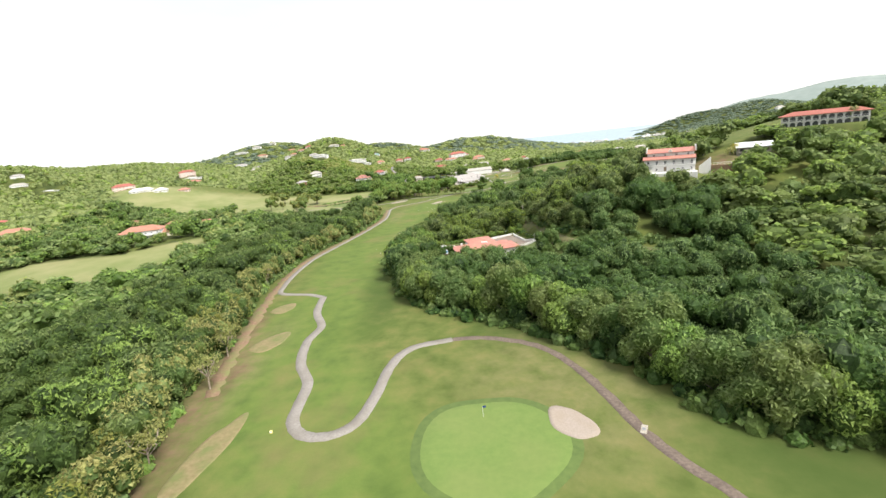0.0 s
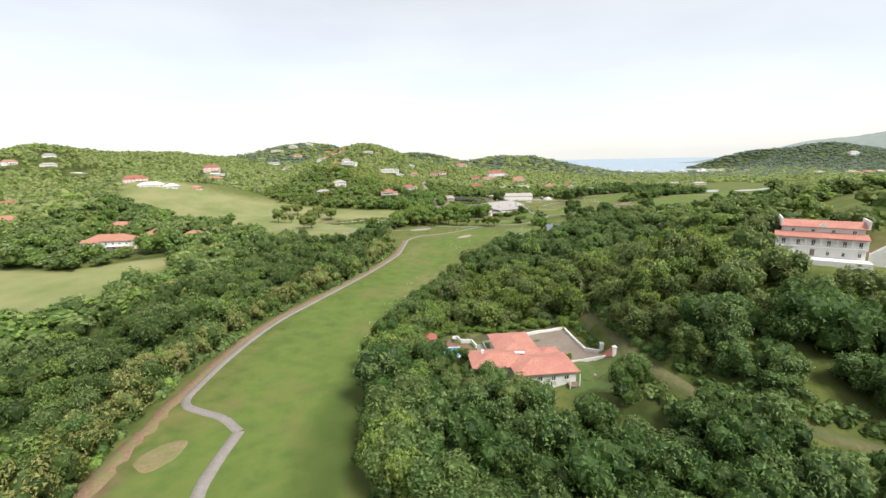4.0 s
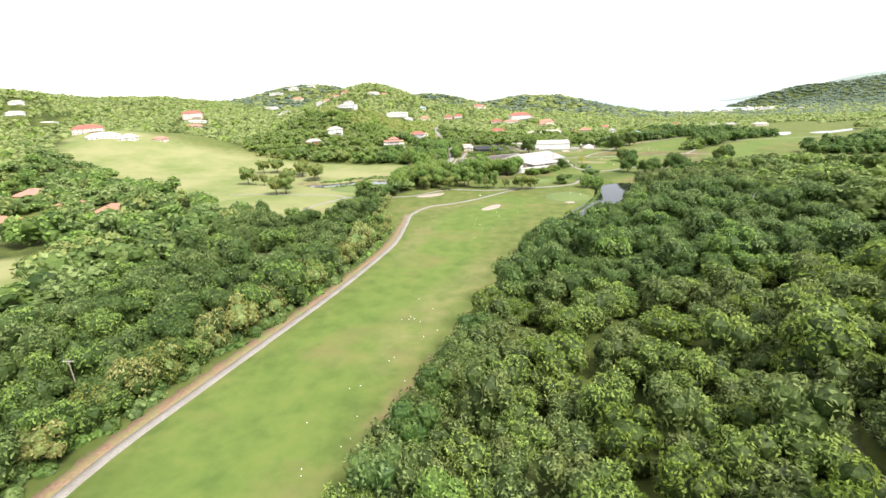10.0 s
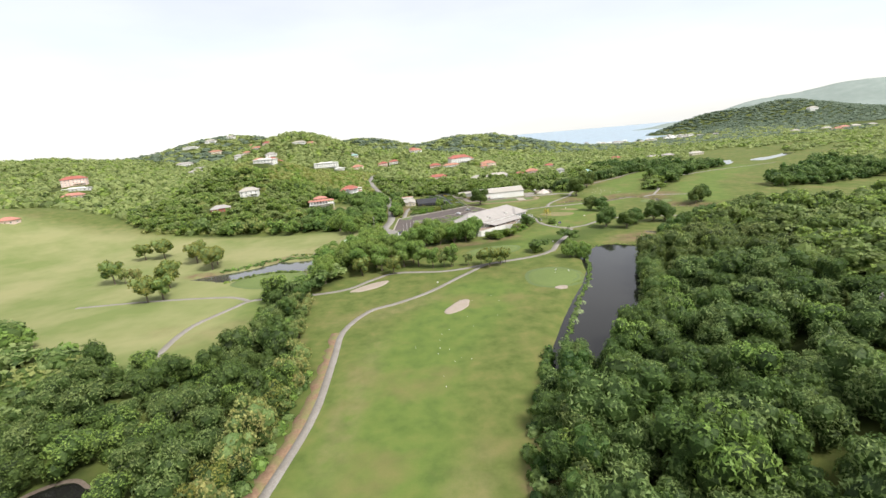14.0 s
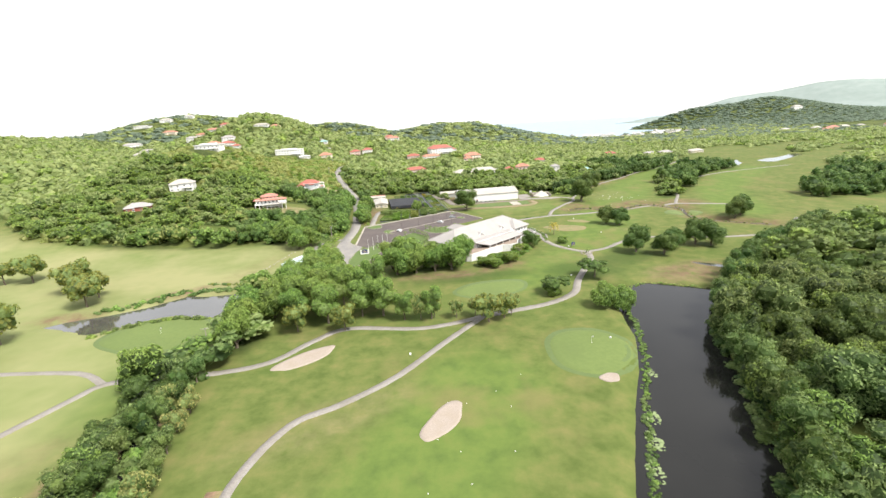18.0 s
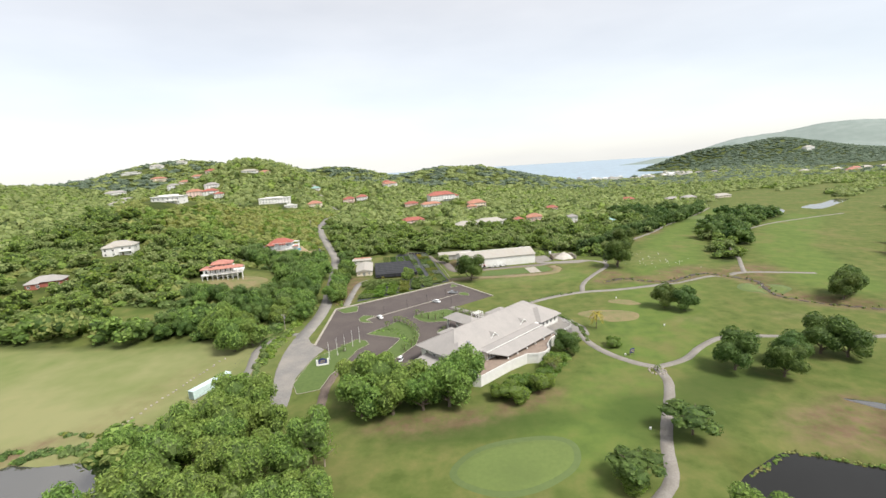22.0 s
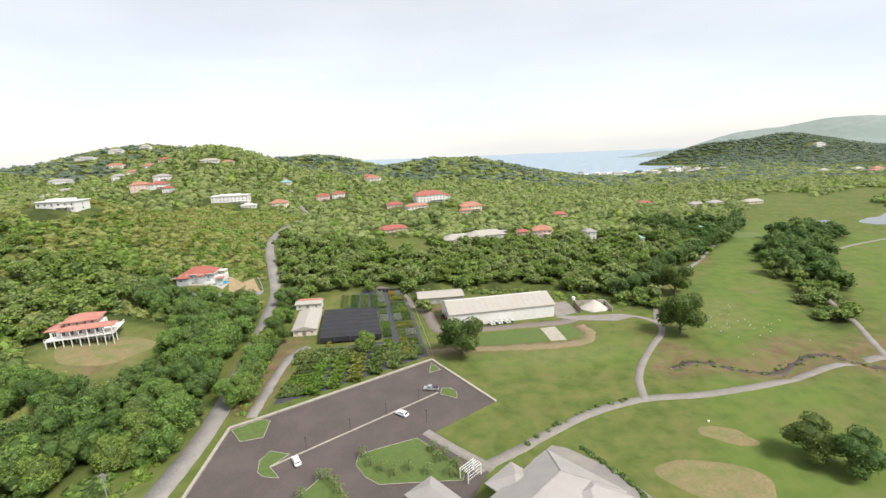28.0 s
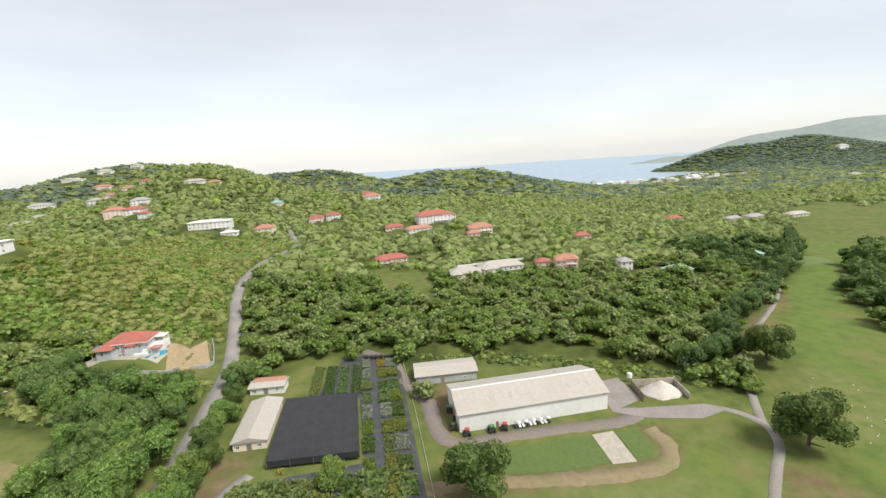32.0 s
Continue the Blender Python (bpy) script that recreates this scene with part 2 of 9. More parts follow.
MAT_SALMON = surface("faded_red_roof", (0.359, 0.152, 0.110), (0.461, 0.222, 0.169), 1.5, 0.22, 0.7, stain_col=(0.341, 0.119, 0.106), amount=0.6)
MAT_RED = surface("red_roof", (0.290, 0.084, 0.062), (0.370, 0.128, 0.092), 2, 0.3, 0.65, amount=0.3)
MAT_ORANGE = surface("orange_tile_roof", (0.334, 0.150, 0.097), (0.422, 0.211, 0.145), 2, 0.3, 0.7, amount=0.3)
MAT_GREY_ROOF = surface("pale_shingle_roof", (0.299, 0.278, 0.265), (0.337, 0.316, 0.300), 2.6, 0.25, 0.85, stain_col=(0.236, 0.228, 0.218), amount=0.4)
MAT_TIN = surface("pale_sheet_roof", (0.325, 0.305, 0.272), (0.405, 0.380, 0.342), 1.5, 0.2, 0.55, stain_col=(0.345, 0.305, 0.252), amount=0.5)
MAT_TEAL_ROOF = surface("teal_sheet_roof", (0.20, 0.34, 0.32), (0.30, 0.45, 0.42), 2, 0.3, 0.6)
MAT_GLASS = plain("dark_window_glass", (0.05, 0.055, 0.06), 0.12)
MAT_FRAME = plain("white_frame", (0.75, 0.75, 0.73), 0.5)
MAT_WOOD = surface("weathered_wood", (0.16, 0.12, 0.085), (0.30, 0.24, 0.18), 8, 0.6, 0.85)
MAT_POLE = surface("pole_wood", (0.24, 0.21, 0.18), (0.38, 0.34, 0.30), 6, 0.6, 0.85)
MAT_METAL = plain("galvanised_metal", (0.42, 0.43, 0.44), 0.4, 0.7)
MAT_BLACK = plain("black_plastic", (0.03, 0.03, 0.032), 0.6)
MAT_RUBBER = plain("tyre_rubber", (0.025, 0.025, 0.025), 0.85)
MAT_STONE = surface("rubble_stone", (0.25, 0.22, 0.18), (0.42, 0.38, 0.32), 1.2, 0.4, 0.9)


def water_material(name, col, rough=0.06, wave=1.4, strength=0.12, ior=1.6):
    m, nt, b = blank(name, rough)
    b.inputs["IOR"].default_value = ior
    big = noise_node(nt, 0.03, 4)
    nt.links.new(ramp_node(nt, big, [(0.35, col), (0.7, tuple(c * 1.5 for c in col))]), b.inputs["Base Color"])
    bump_node(nt, b, noise_node(nt, wave, 3), strength, 0.06)
    return m


MAT_LAKE = water_material("pond_water", (0.012, 0.012, 0.011), 0.05, 1.0, 0.08, 1.33)
MAT_CREEK = water_material("creek_water", (0.06, 0.058, 0.05), 0.05, 1.2, 0.08, 2.5)
MAT_SEA = water_material("sea_water", (0.20, 0.27, 0.33), 0.35, 0.05, 0.25)
MAT_POOL = water_material("pool_water", (0.018, 0.168, 0.252), 0.05, 2.0, 0.1)
MAT_LILY = surface("lily_pads", (0.12, 0.17, 0.06), (0.25, 0.30, 0.14), 2, 0.5, 0.6)


# ---------------------------------------------------------------- mesh helpers
def mesh_np(name, verts, faces, mats, index=None, smooth=False):
    """A mesh from arrays of vertices and of triangles (or quads)."""
    me = bpy.data.meshes.new(name)
    verts = np.asarray(verts, np.float32)
    faces = np.asarray(faces, np.int32)
    k = faces.shape[1]
    me.vertices.add(len(verts))
    me.vertices.foreach_set("co", verts.ravel())
    me.loops.add(faces.size)
    me.loops.foreach_set("vertex_index", faces.ravel())
    me.polygons.add(len(faces))
    me.polygons.foreach_set("loop_start", np.arange(0, faces.size, k, dtype=np.int32))
    for m in mats:
        me.materials.append(m)
    if index is not None:
        me.polygons.foreach_set("material_index", np.asarray(index, np.int32))
    me.polygons.foreach_set("use_smooth", np.full(len(faces), smooth))
    me.update(calc_edges=True)
    return me


def part(name, bm, material, parent=None, label="", m=None, smooth=False):
    """Links a bmesh as ONE mesh object under a thing or under a part."""
    me = bpy.data.meshes.new(name)
    bmesh.ops.recalc_face_normals(bm, faces=bm.faces)
    bm.to_mesh(me)
    bm.free()
    for mt in material if isinstance(material, (list, tuple)) else (material,):
        me.materials.append(mt)
    if smooth:
        me.polygons.foreach_set("use_smooth", [True] * len(me.polygons))
    ob = new(name, me)
    ob.parent = parent
    if m is not None:
        ob.matrix_local = m
    return tagged(ob, label)


def thing(name, m, label, category, group="", kind=""):
    e = new(name)
    e.empty_display_size = 0.5
    e.matrix_world = m
    return tagged(e, label, category, group, kind)


def box(bm, x0, x1, y0, y1, z0, z1, bevel=0.0):
    r = bmesh.ops.create_cube(bm, size=1)
    bmesh.ops.transform(bm, matrix=Matrix.LocRotScale(((x0 + x1) / 2, (y0 + y1) / 2, (z0 + z1) / 2), None, (x1 - x0, y1 - y0, z1 - z0)), verts=r["verts"])
    if bevel:
        edges = list({e for v in r["verts"] for e in v.link_edges})
        bmesh.ops.bevel(bm, geom=edges, offset=bevel, segments=1, affect="EDGES")
    return bm


def box_bm(*a, **k):
    return box(bmesh.new(), *a, **k)


def rod(bm, a, b, r0, r1=None, seg=8):
    """A tapered round bar from a to b."""
    a, b = Vector(a), Vector(b)
    d = b - a
    q = d.to_track_quat("Z", "Y").to_matrix().to_4x4()
    r = bmesh.ops.create_cone(bm, cap_ends=True, segments=seg, radius1=r0, radius2=r0 if r1 is None else r1, depth=d.length)
    bmesh.ops.transform(bm, matrix=Matrix.Translation((a + b) / 2) @ q, verts=r["verts"])
    return bm


def rod_bm(*a, **k):
    return rod(bmesh.new(), *a, **k)


def poly_bm(points, z0, z1):
    """A prism over a plan outline."""
    bm = bmesh.new()
    lo = [bm.verts.new((x, y, z0)) for x, y in points]
    hi = [bm.verts.new((x, y, z1)) for x, y in points]
    bm.faces.new(lo[::-1])
    bm.faces.new(hi)
    for i in range(len(points)):
        j = (i + 1) % len(points)
        bm.faces.new((lo[i], lo[j], hi[j], hi[i]))
    return bm


# ---------------------------------------------------------------- the lie of the land
HILLS_EAST = [(70, 212, 42, 55, 21.4), (150, 250, 60, 70, 26.1), (225, 280, 70, 80, 27.9), (330, 330, 100, 110, 53.2), (85, 330, 45, 55, 8.1),
              (240, 80, 110, 110, 26.1), (180, 380, 90, 70, 21.3), (-40, 110, 170, 150, 6.0), (-115, 270, 60, 120, 1.5)]
HILLS_NORTH = [(-150, 720, 60, 60, 6.8), (-240, 860, 90, 100, 50.8), (-210, 1090, 90, 110, 18.9), (-60, 1270, 110, 120, 30.7), (40, 1110, 80, 80, 14.0),
               (-110, 950, 60, 110, 11.9), (-250, 700, 60, 60, 13.5), (-350, 740, 80, 90, 3.7), (-130, 1180, 60, 70, -9.5), (-330, 1350, 170, 200, 97.0)]
HILLS_FAR = [(-250, 360, 90, 90, 7.5), (-460, 650, 130, 130, 37.3), (-520, 920, 160, 150, 38.4), (-640, 1750, 260, 260, 119.9), (-240, 1950, 200, 220, 89.1),
             (190, 1700, 220, 190, 44.6), (-900, 1250, 300, 300, 78.3), (-820, 650, 260, 260, -10.4), (20, 1600, 200, 220, 41.7), (-400, 450, 100, 110, 7.4),
             (-960, 560, 160, 200, 130.3), (-1500, 1700, 520, 420, 95), (-1010, 1000, 130, 130, 62)]
HILLS_BAY = [(1540, 2380, 330, 260, 97), (1230, 2420, 190, 90, 42), (2050, 2450, 420, 330, 33)]
RIDGES = [(2750, 3300, 420, 420, 150), (3300, 3000, 500, 500, 150), (2250, 3560, 300, 260, 90), (1640, 3390, 170, 60, 34), (3100, 3600, 700, 300, 60)]
SEA_Z = -25.0
EAST_POND = [(62, 512), (79, 520), (104, 506), (83, 482), (73, 461), (64, 438), (53, 415), (42, 400), (33, 388), (20, 382), (11, 374), (17, 398),
             (27, 420), (38, 442), (46, 456), (54, 474)]
WEST_CREEK = [(-168, 520), (-160, 524.5), (-144, 529), (-133, 534), (-126, 540), (-120, 545), (-111, 542.5), (-96, 543.5), (-90, 533), (-79, 521), (-85, 516), (-95, 516), (-104, 518),
              (-117, 522), (-125, 518.5), (-133, 512.5), (-141, 508), (-150, 513), (-160, 517)]
FAR_PONDS = [[(384, 914), (417, 956), (441, 964), (420, 926), (401, 903)], [(450, 936), (468, 956), (511, 968), (560, 1000), (572, 990), (515, 953), (470, 929)]]


def edge_distance(x, y, outline):
    """Signed distance from a closed outline, positive inside."""
    best = np.full(x.shape, 1e9)
    inside = np.zeros(x.shape, bool)
    n = len(outline)
    for i in range(n):
        (ax, ay), (bx, by) = outline[i], outline[(i + 1) % n]
        dx, dy = bx - ax, by - ay
        t = np.clip(((x - ax) * dx + (y - ay) * dy) / (dx * dx + dy * dy), 0, 1)
        best = np.minimum(best, np.hypot(x - ax - t * dx, y - ay - t * dy))
        if ay != by:
            inside ^= ((ay > y) != (by > y)) & (x < (bx - ax) * (y - ay) / (by - ay) + ax)
    return np.where(inside, best, -best)


def line_distance(x, y, line):
    best = np.full(x.shape, 1e9)
    for (ax, ay), (bx, by) in zip(line, line[1:]):
        dx, dy = bx - ax, by - ay
        t = np.clip(((x - ax) * dx + (y - ay) * dy) / (dx * dx + dy * dy), 0, 1)
        best = np.minimum(best, np.hypot(x - ax - t * dx, y - ay - t * dy))
    return best


def ease(a, b, t):
    u = np.clip((t - a) / (b - a), 0, 1)
    return u * u * (3 - 2 * u)


PADS = [(20, 203, 15, 10.4), (0, 204, 12, 9.4), (113, 234, 12, 30.5), (216, 262, 22, 46.0), (162, 240, 7, 35.0), (-115, 788, 13, 11.6)]
DITCH = [(100, 674), (113, 677), (124, 668), (134, 665), (148, 672), (160, 676), (168, 668), (176, 655), (170, 640), (168, 628), (178, 614), (200, 600)]


def land(x, y):
    """Height of the ground, for arrays."""
    x, y = np.asarray(x, float), np.asarray(y, float)
    coast = 1900 + 0.5 * np.maximum(x - 600, 0)
    z = -18 * ease(900, 1800, y) - 7 * ease(150, 420, x) * (1 - ease(900, 1800, y)) - 22 * ease(-60, 80, y - coast)
    for cx, cy, rx, ry, h in HILLS_EAST + HILLS_NORTH + HILLS_FAR + HILLS_BAY:
        z = z + h * np.exp(-((x - cx) / rx) ** 2 - ((y - cy) / ry) ** 2)
    k = ease(-26, 0, edge_distance(x, y, EAST_POND))
    z = z * (1 - k) + 0.25 * k
    for px, py, pr, ph in PADS:
        k = ease(pr + 9, pr, np.hypot(x - px, y - py))
        z = z * (1 - k) + ph * k
    for outline in [EAST_POND, WEST_CREEK] + FAR_PONDS:
        bank = 5.0 if outline is EAST_POND else 2.5
        z = z - 2.6 * ease(-bank, 7.5 - bank, edge_distance(x, y, outline))
    z = z - 1.3 * ease(9, 1, line_distance(x, y, DITCH))
    return z


def lie(x, y):
    return float(land(np.array([x]), np.array([y]))[0])


# Plan of what is kept clear of woods
CLEAR = [
    [(-62, -80), (-60, 66), (-67, 96), (-71, 133), (-79, 165), (-82, 195), (-83, 222), (-82, 240), (-78, 262), (-73, 285), (-66, 315), (-61, 350), (-60, 396), (-74, 412), (-77, 440), (-80, 468),
     (-66, 500), (-75, 560), (-58, 640), (60, 660), (60, 525), (64, 500), (60, 470), (48, 440), (34, 412), (14, 398), (-1, 357), (-8, 321), (-20, 285), (-26, 257), (-35, 230),
     (-36, 205), (-29, 185), (-25, 163), (-14, 138), (13, 119), (25, 105), (35, 92), (43, 73), (52, 64), (66, 58), (85, -80)],
    [(-95, 400), (-94, 444), (-99, 472), (-86, 490), (-96, 524), (-93, 556), (-75, 600), (-74, 625), (-141, 622), (-204, 628), (-262, 640), (-330, 700), (-420, 740),
     (-520, 700), (-420, 560), (-330, 520), (-261, 487), (-215, 455), (-166, 420), (-130, 408)],
    [(-330, 270), (-299, 308), (-237, 303), (-192, 348), (-184, 325), (-176, 275), (-186, 238), (-240, 215), (-330, 225)],
    [(-70, 560), (-58, 640), (-54, 660), (14, 696), (10, 712), (14, 756), (4, 771), (34, 771), (62, 756), (104, 740), (125, 725), (140, 755), (160, 781), (206, 818), (299, 902),
     (378, 1000), (516, 1170), (600, 1216), (640, 1196), (560, 1105), (500, 1060), (600, 1044), (520, 974), (470, 972), (420, 950), (405, 948), (366, 926), (267, 840), (229, 797),
     (213, 755), (192, 718), (184, 697), (190, 693), (211, 709), (240, 744), (310, 832), (392, 893), (430, 930), (480, 930), (540, 960), (640, 1020), (660, 980), (520, 900), (430, 800),
     (340, 730), (300, 690), (300, 668), (420, 700), (500, 690), (420, 630), (290, 595), (225, 590), (169, 553), (127, 526), (104, 503), (60, 525)],
    [(400, 890), (470, 915), (560, 970), (620, 1010), (560, 1010), (500, 985), (440, 985), (415, 965)],
    [(-58, 722), (-48, 662), (14, 694), (12, 720), (0, 788), (-24, 790), (-58, 766)],
    [(-96, 680), (-95, 702), (-106, 730), (-142, 736), (-147, 704), (-122, 680)],
    [(-66, 552), (-100, 552), (-84, 640), (-56, 640)],
    [(-183, 673), (-137, 665), (-128, 641), (-158, 648)],
    [(-34, 940), (11, 945), (24, 896), (18, 866), (-10, 884)],
    [(450, 1745), (650, 1765), (1040, 1880), (1060, 2010), (800, 1950), (600, 1890), (430, 1860)],
    [(450, 1040), (500, 1000), (640, 1090), (820, 1190), (760, 1235), (560, 1120)],
    [(520, 960), (560, 965), (760, 1080), (900, 1150), (860, 1170), (680, 1070)],
    [(-14, 198), (-13, 210), (-10, 218), (8, 221.5), (21, 221), (31, 219.5), (35.5, 208), (38.5, 197), (39, 188), (32, 176), (18, 174), (2, 184)],
    [(98, 226), (128, 238), (146, 254), (168, 238), (150, 228), (112, 219)],
    [(142, 268), (165, 258), (190, 256), (225, 292), (245, 332), (215, 350), (165, 330)],
    [(88, 240), (112, 268), (132, 300), (118, 300), (94, 276)],
    [(-132, 768), (-128, 794), (-106, 799), (-93, 812), (-80, 786), (-80, 777), (-98, 773), (-108, 773), (-122, 776)],
]
HILL_ROAD = [(-53, 540), (-54.5, 567), (-58.5, 585), (-60.5, 602), (-60.3, 618), (-58.8, 635), (-58, 652), (-59, 673), (-61, 690), (-64, 720), (-68, 748), (-74, 784), (-89, 831), (-104, 880), (-107, 935), (-104, 985),
             (-106, 1035), (-125, 1090), (-150, 1160), (-190, 1260)]
EAST_TRACK = [(104, 145), (78, 154), (67, 159.5), (57, 166), (49.2, 172.5), (43, 185), (40.3, 197), (39, 206), (37.8, 214), (37, 222), (39, 232), (44, 246)]


def clear_distance(x, y, margin=0.0):
    """Distance into the open ground. The margin widens the fairway alone."""
    d = np.full(x.shape, -1e9)
    for i, outline in enumerate(CLEAR):
        d = np.maximum(d, edge_distance(x, y, outline) + (margin if i == 0 else 0))
    d = np.maximum(d, 4.5 - line_distance(x, y, HILL_ROAD))
    d = np.maximum(d, 0.8 - line_distance(x, y, EAST_TRACK))
    return d


def axis_steps(lo, a, b, hi, fine, coarse):
    up, s, v = [], fine, b
    while v < hi:
        s = min(s * 1.07, coarse if v < b + 2400 else 160)
        v += s
        up.append(v)
    down, s, v = [], fine, a
    while v > lo:
        s = min(s * 1.07, coarse if v > a - 1500 else 200)
        v -= s
        down.append(v)
    return np.array(down[::-1] + list(np.arange(a, b + 0.01, fine)) + up)


gx = axis_steps(-5200, -240, 260, 5600, 4.0, 48)
gy = axis_steps(-900, -40, 800, 5600, 4.0, 44)
GX, GY = np.meshgrid(gx, gy)
gv = np.stack([GX.ravel(), GY.ravel(), land(GX.ravel(), GY.ravel())], 1)
nx, ny = len(gx), len(gy)
ii = (np.arange(ny - 1)[:, None] * nx + np.arange(nx - 1)[None]).ravel()
ground_me = mesh_np("ground", gv, np.stack([ii, ii + 1, ii + nx + 1, ii + nx], 1), [], smooth=True)
turf_mask = ease(-3.0, 2.5, clear_distance(gv[:, 0], gv[:, 1]))
ground_me.attributes.new("turf", "FLOAT", "POINT").data.foreach_set("value", turf_mask.astype(np.float32))
fairway_lines = [([(-20, 60), (-50, 110), (-48, 180), (-55, 250), (-38, 320), (-30, 400), (0, 455)], 19), ([(-120, 470), (-170, 500), (-240, 560), (-330, 620)], 32),
                 ([(80, 585), (120, 650), (180, 745), (260, 850), (360, 950)], 20), ([(210, 640), (260, 740), (400, 880)], 20), ([(-250, 280), (-195, 300)], 20),
                 ([(40, 690), (90, 690)], 14), ([(30, 530), (60, 560)], 14)]
fd = np.max([w - line_distance(gv[:, 0], gv[:, 1], ln) for ln, w in fairway_lines], axis=0)
ground_me.attributes.new("mown", "FLOAT", "POINT").data.foreach_set("value", ease(-6, 8, fd).astype(np.float32))

pale = ease(-10, 30, edge_distance(gv[:, 0], gv[:, 1], [(-95, 400), (-100, 520), (-70, 560), (-60, 625), (-260, 650), (-560, 720), (-520, 520), (-300, 440), (-130, 395)]))
pale = np.maximum(pale, ease(-10, 20, edge_distance(gv[:, 0], gv[:, 1], [(-330, 230), (-330, 310), (-180, 350), (-170, 240)])))
ground_me.attributes.new("straw", "FLOAT", "POINT").data.foreach_set("value", pale.astype(np.float32))



def worn(spots, lines=()):
    """How bare, or how dark, the turf is round spots (x, y, half width, half depth, turn) and along lines (line, near,
    far).
    """
    x, y = gv[:, 0], gv[:, 1]
    out = np.zeros(len(x))
    for cx, cy, ra, rb, turn in spots:
        ca, sa = math.cos(radians(turn)), math.sin(radians(turn))
        u, v = (x - cx) * ca + (y - cy) * sa, -(x - cx) * sa + (y - cy) * ca
        out = np.maximum(out, ease(1.35, 0.5, np.hypot(u / ra, v / rb)))
    for line, near, far in lines:
        out = np.maximum(out, ease(far, near, line_distance(x, y, line)))
    return out.astype(np.float32)


ground_me.attributes.new("soil", "FLOAT", "POINT").data.foreach_set("value", worn(
    [(-63, 108, 6, 9, 0), (-6, 545.5, 22, 6, 2), (108, 684, 8, 12, 0), (184, 672, 24, 14, 30), (150, 683, 20, 8, 20), (-92, 434, 5, 10, -25), (84, 709, 3, 6, 0),
     (106, 256, 10, 16, -30), (130, 238, 10, 7, 20), (142, 238, 13, 10, -30), (165, 782, 8, 22, -42), (205, 815, 6, 18, -42), (103, 527, 18, 11, 10), (119, 532, 14, 6, -40), (24, 552, 14, 5, 20),
     (-125, 546, 16, 4, 35), (-160, 526, 14, 5, 10), (-118, 703, 10, 16, 20), (17, 748, 7, 20, 10)],
    [([(12, 697.5), (26, 698.6), (41, 697.6), (57, 697), (72, 697.6), (79.5, 700.5), (82.8, 708), (80.5, 716)], 2.2, 4.6), (DITCH, 4, 14), ([(-84, 454), (-84, 440), (-80, 428), (-75, 414)], 2, 7), ([(-30, 250), (-22, 275), (-12, 305), (-3, 335), (4, 360)], 1, 5), ([(-49, 668), (-49, 690), (-50, 706), (-46, 718)], 4, 8), ([(-57, 30), (-61, 80), (-66, 118), (-72, 150)], 2, 6.5)]))
# Turf by the woods: deeper rough, with tree shade put into its colour.
ground_me.attributes.new("darker", "FLOAT", "POINT").data.foreach_set("value", worn(
    [(62, 60, 22, 30, 35), (45, 85, 12, 22, 30), (20, 112, 22, 8, -30), (-25, 170, 8, 40, -4), (10, 540, 30, 6, 5), (-28, 175, 10, 30, 0), (60, 540, 20, 12, 0), (85, 552, 20, 10, 20)]))
ground_me.attributes.new("dry", "FLOAT", "POINT").data.foreach_set("value", worn(
    [(108, 605, 9, 5, 0), (150, 601, 12, 5, -15), (101, 526, 20, 13, 10), (-107, 440, 5.5, 12, -28), (-118, 430, 5, 14, -30), (-132, 440, 9, 6, 0), (-30, 300, 8, 30, -12), (-18, 330, 7, 26, -14),
     (-45, 380, 5, 40, -4), (-62, 100, 9, 46, -4), (60, 690, 30, 10, 0), (-100, 575, 9, 34, -20), (-110, 548, 26, 7, 25), (150, 720, 14, 26, -30), (-40, 445, 26, 8, 30), (20, 90, 22, 30, 0), (-121, 707, 24, 19, 10)]))

mg, nt, b = blank("turf_and_forest_floor", 0.95)
b.inputs["Specular IOR Level"].default_value = 0.15
n_fine, n_mid, n_big = noise_node(nt, 1.6, 6, 0.7), noise_node(nt, 0.16, 5, 0.6), noise_node(nt, 0.035, 4, 0.6)
rough_turf = ramp_node(nt, n_mid, [(0.30, (0.070, 0.098, 0.023)), (0.5, (0.108, 0.134, 0.037)), (0.72, (0.168, 0.161, 0.057))])
mown_turf = ramp_node(nt, n_mid, [(0.30, (0.080, 0.123, 0.030)), (0.52, (0.111, 0.159, 0.037)), (0.75, (0.145, 0.172, 0.047))])
col = mix_node(nt, attr_node(nt, "mown"), rough_turf, mown_turf)
bare = ramp_node(nt, n_big, [(0.54, (0, 0, 0)), (0.68, (1, 1, 1))])
col = mix_node(nt, math_node(nt, "MULTIPLY", bare, 0.6), col, (0.184, 0.154, 0.067))
darker = ramp_node(nt, n_big, [(0.30, (1, 1, 1)), (0.44, (0, 0, 0))])
col = mix_node(nt, math_node(nt, "MULTIPLY", darker, 0.55), col, (0.062, 0.106, 0.020))
col = mix_node(nt, math_node(nt, "MULTIPLY", n_fine, 0.35), col, (0.070, 0.092, 0.023))
floor_col = ramp_node(nt, n_mid, [(0.3, (0.025, 0.037, 0.010)), (0.55, (0.046, 0.062, 0.017)), (0.8, (0.081, 0.074, 0.031))])
scrub_col = ramp_node(nt, noise_node(nt, 0.06, 8, 0.75), [(0.3, (0.053, 0.071, 0.017)), (0.5, (0.096, 0.118, 0.030)), (0.75, (0.149, 0.146, 0.046))])
wood_col = mix_node(nt, ramp_node(nt, n_big, [(0.4, (0, 0, 0)), (0.6, (1, 1, 1))]), floor_col, scrub_col)
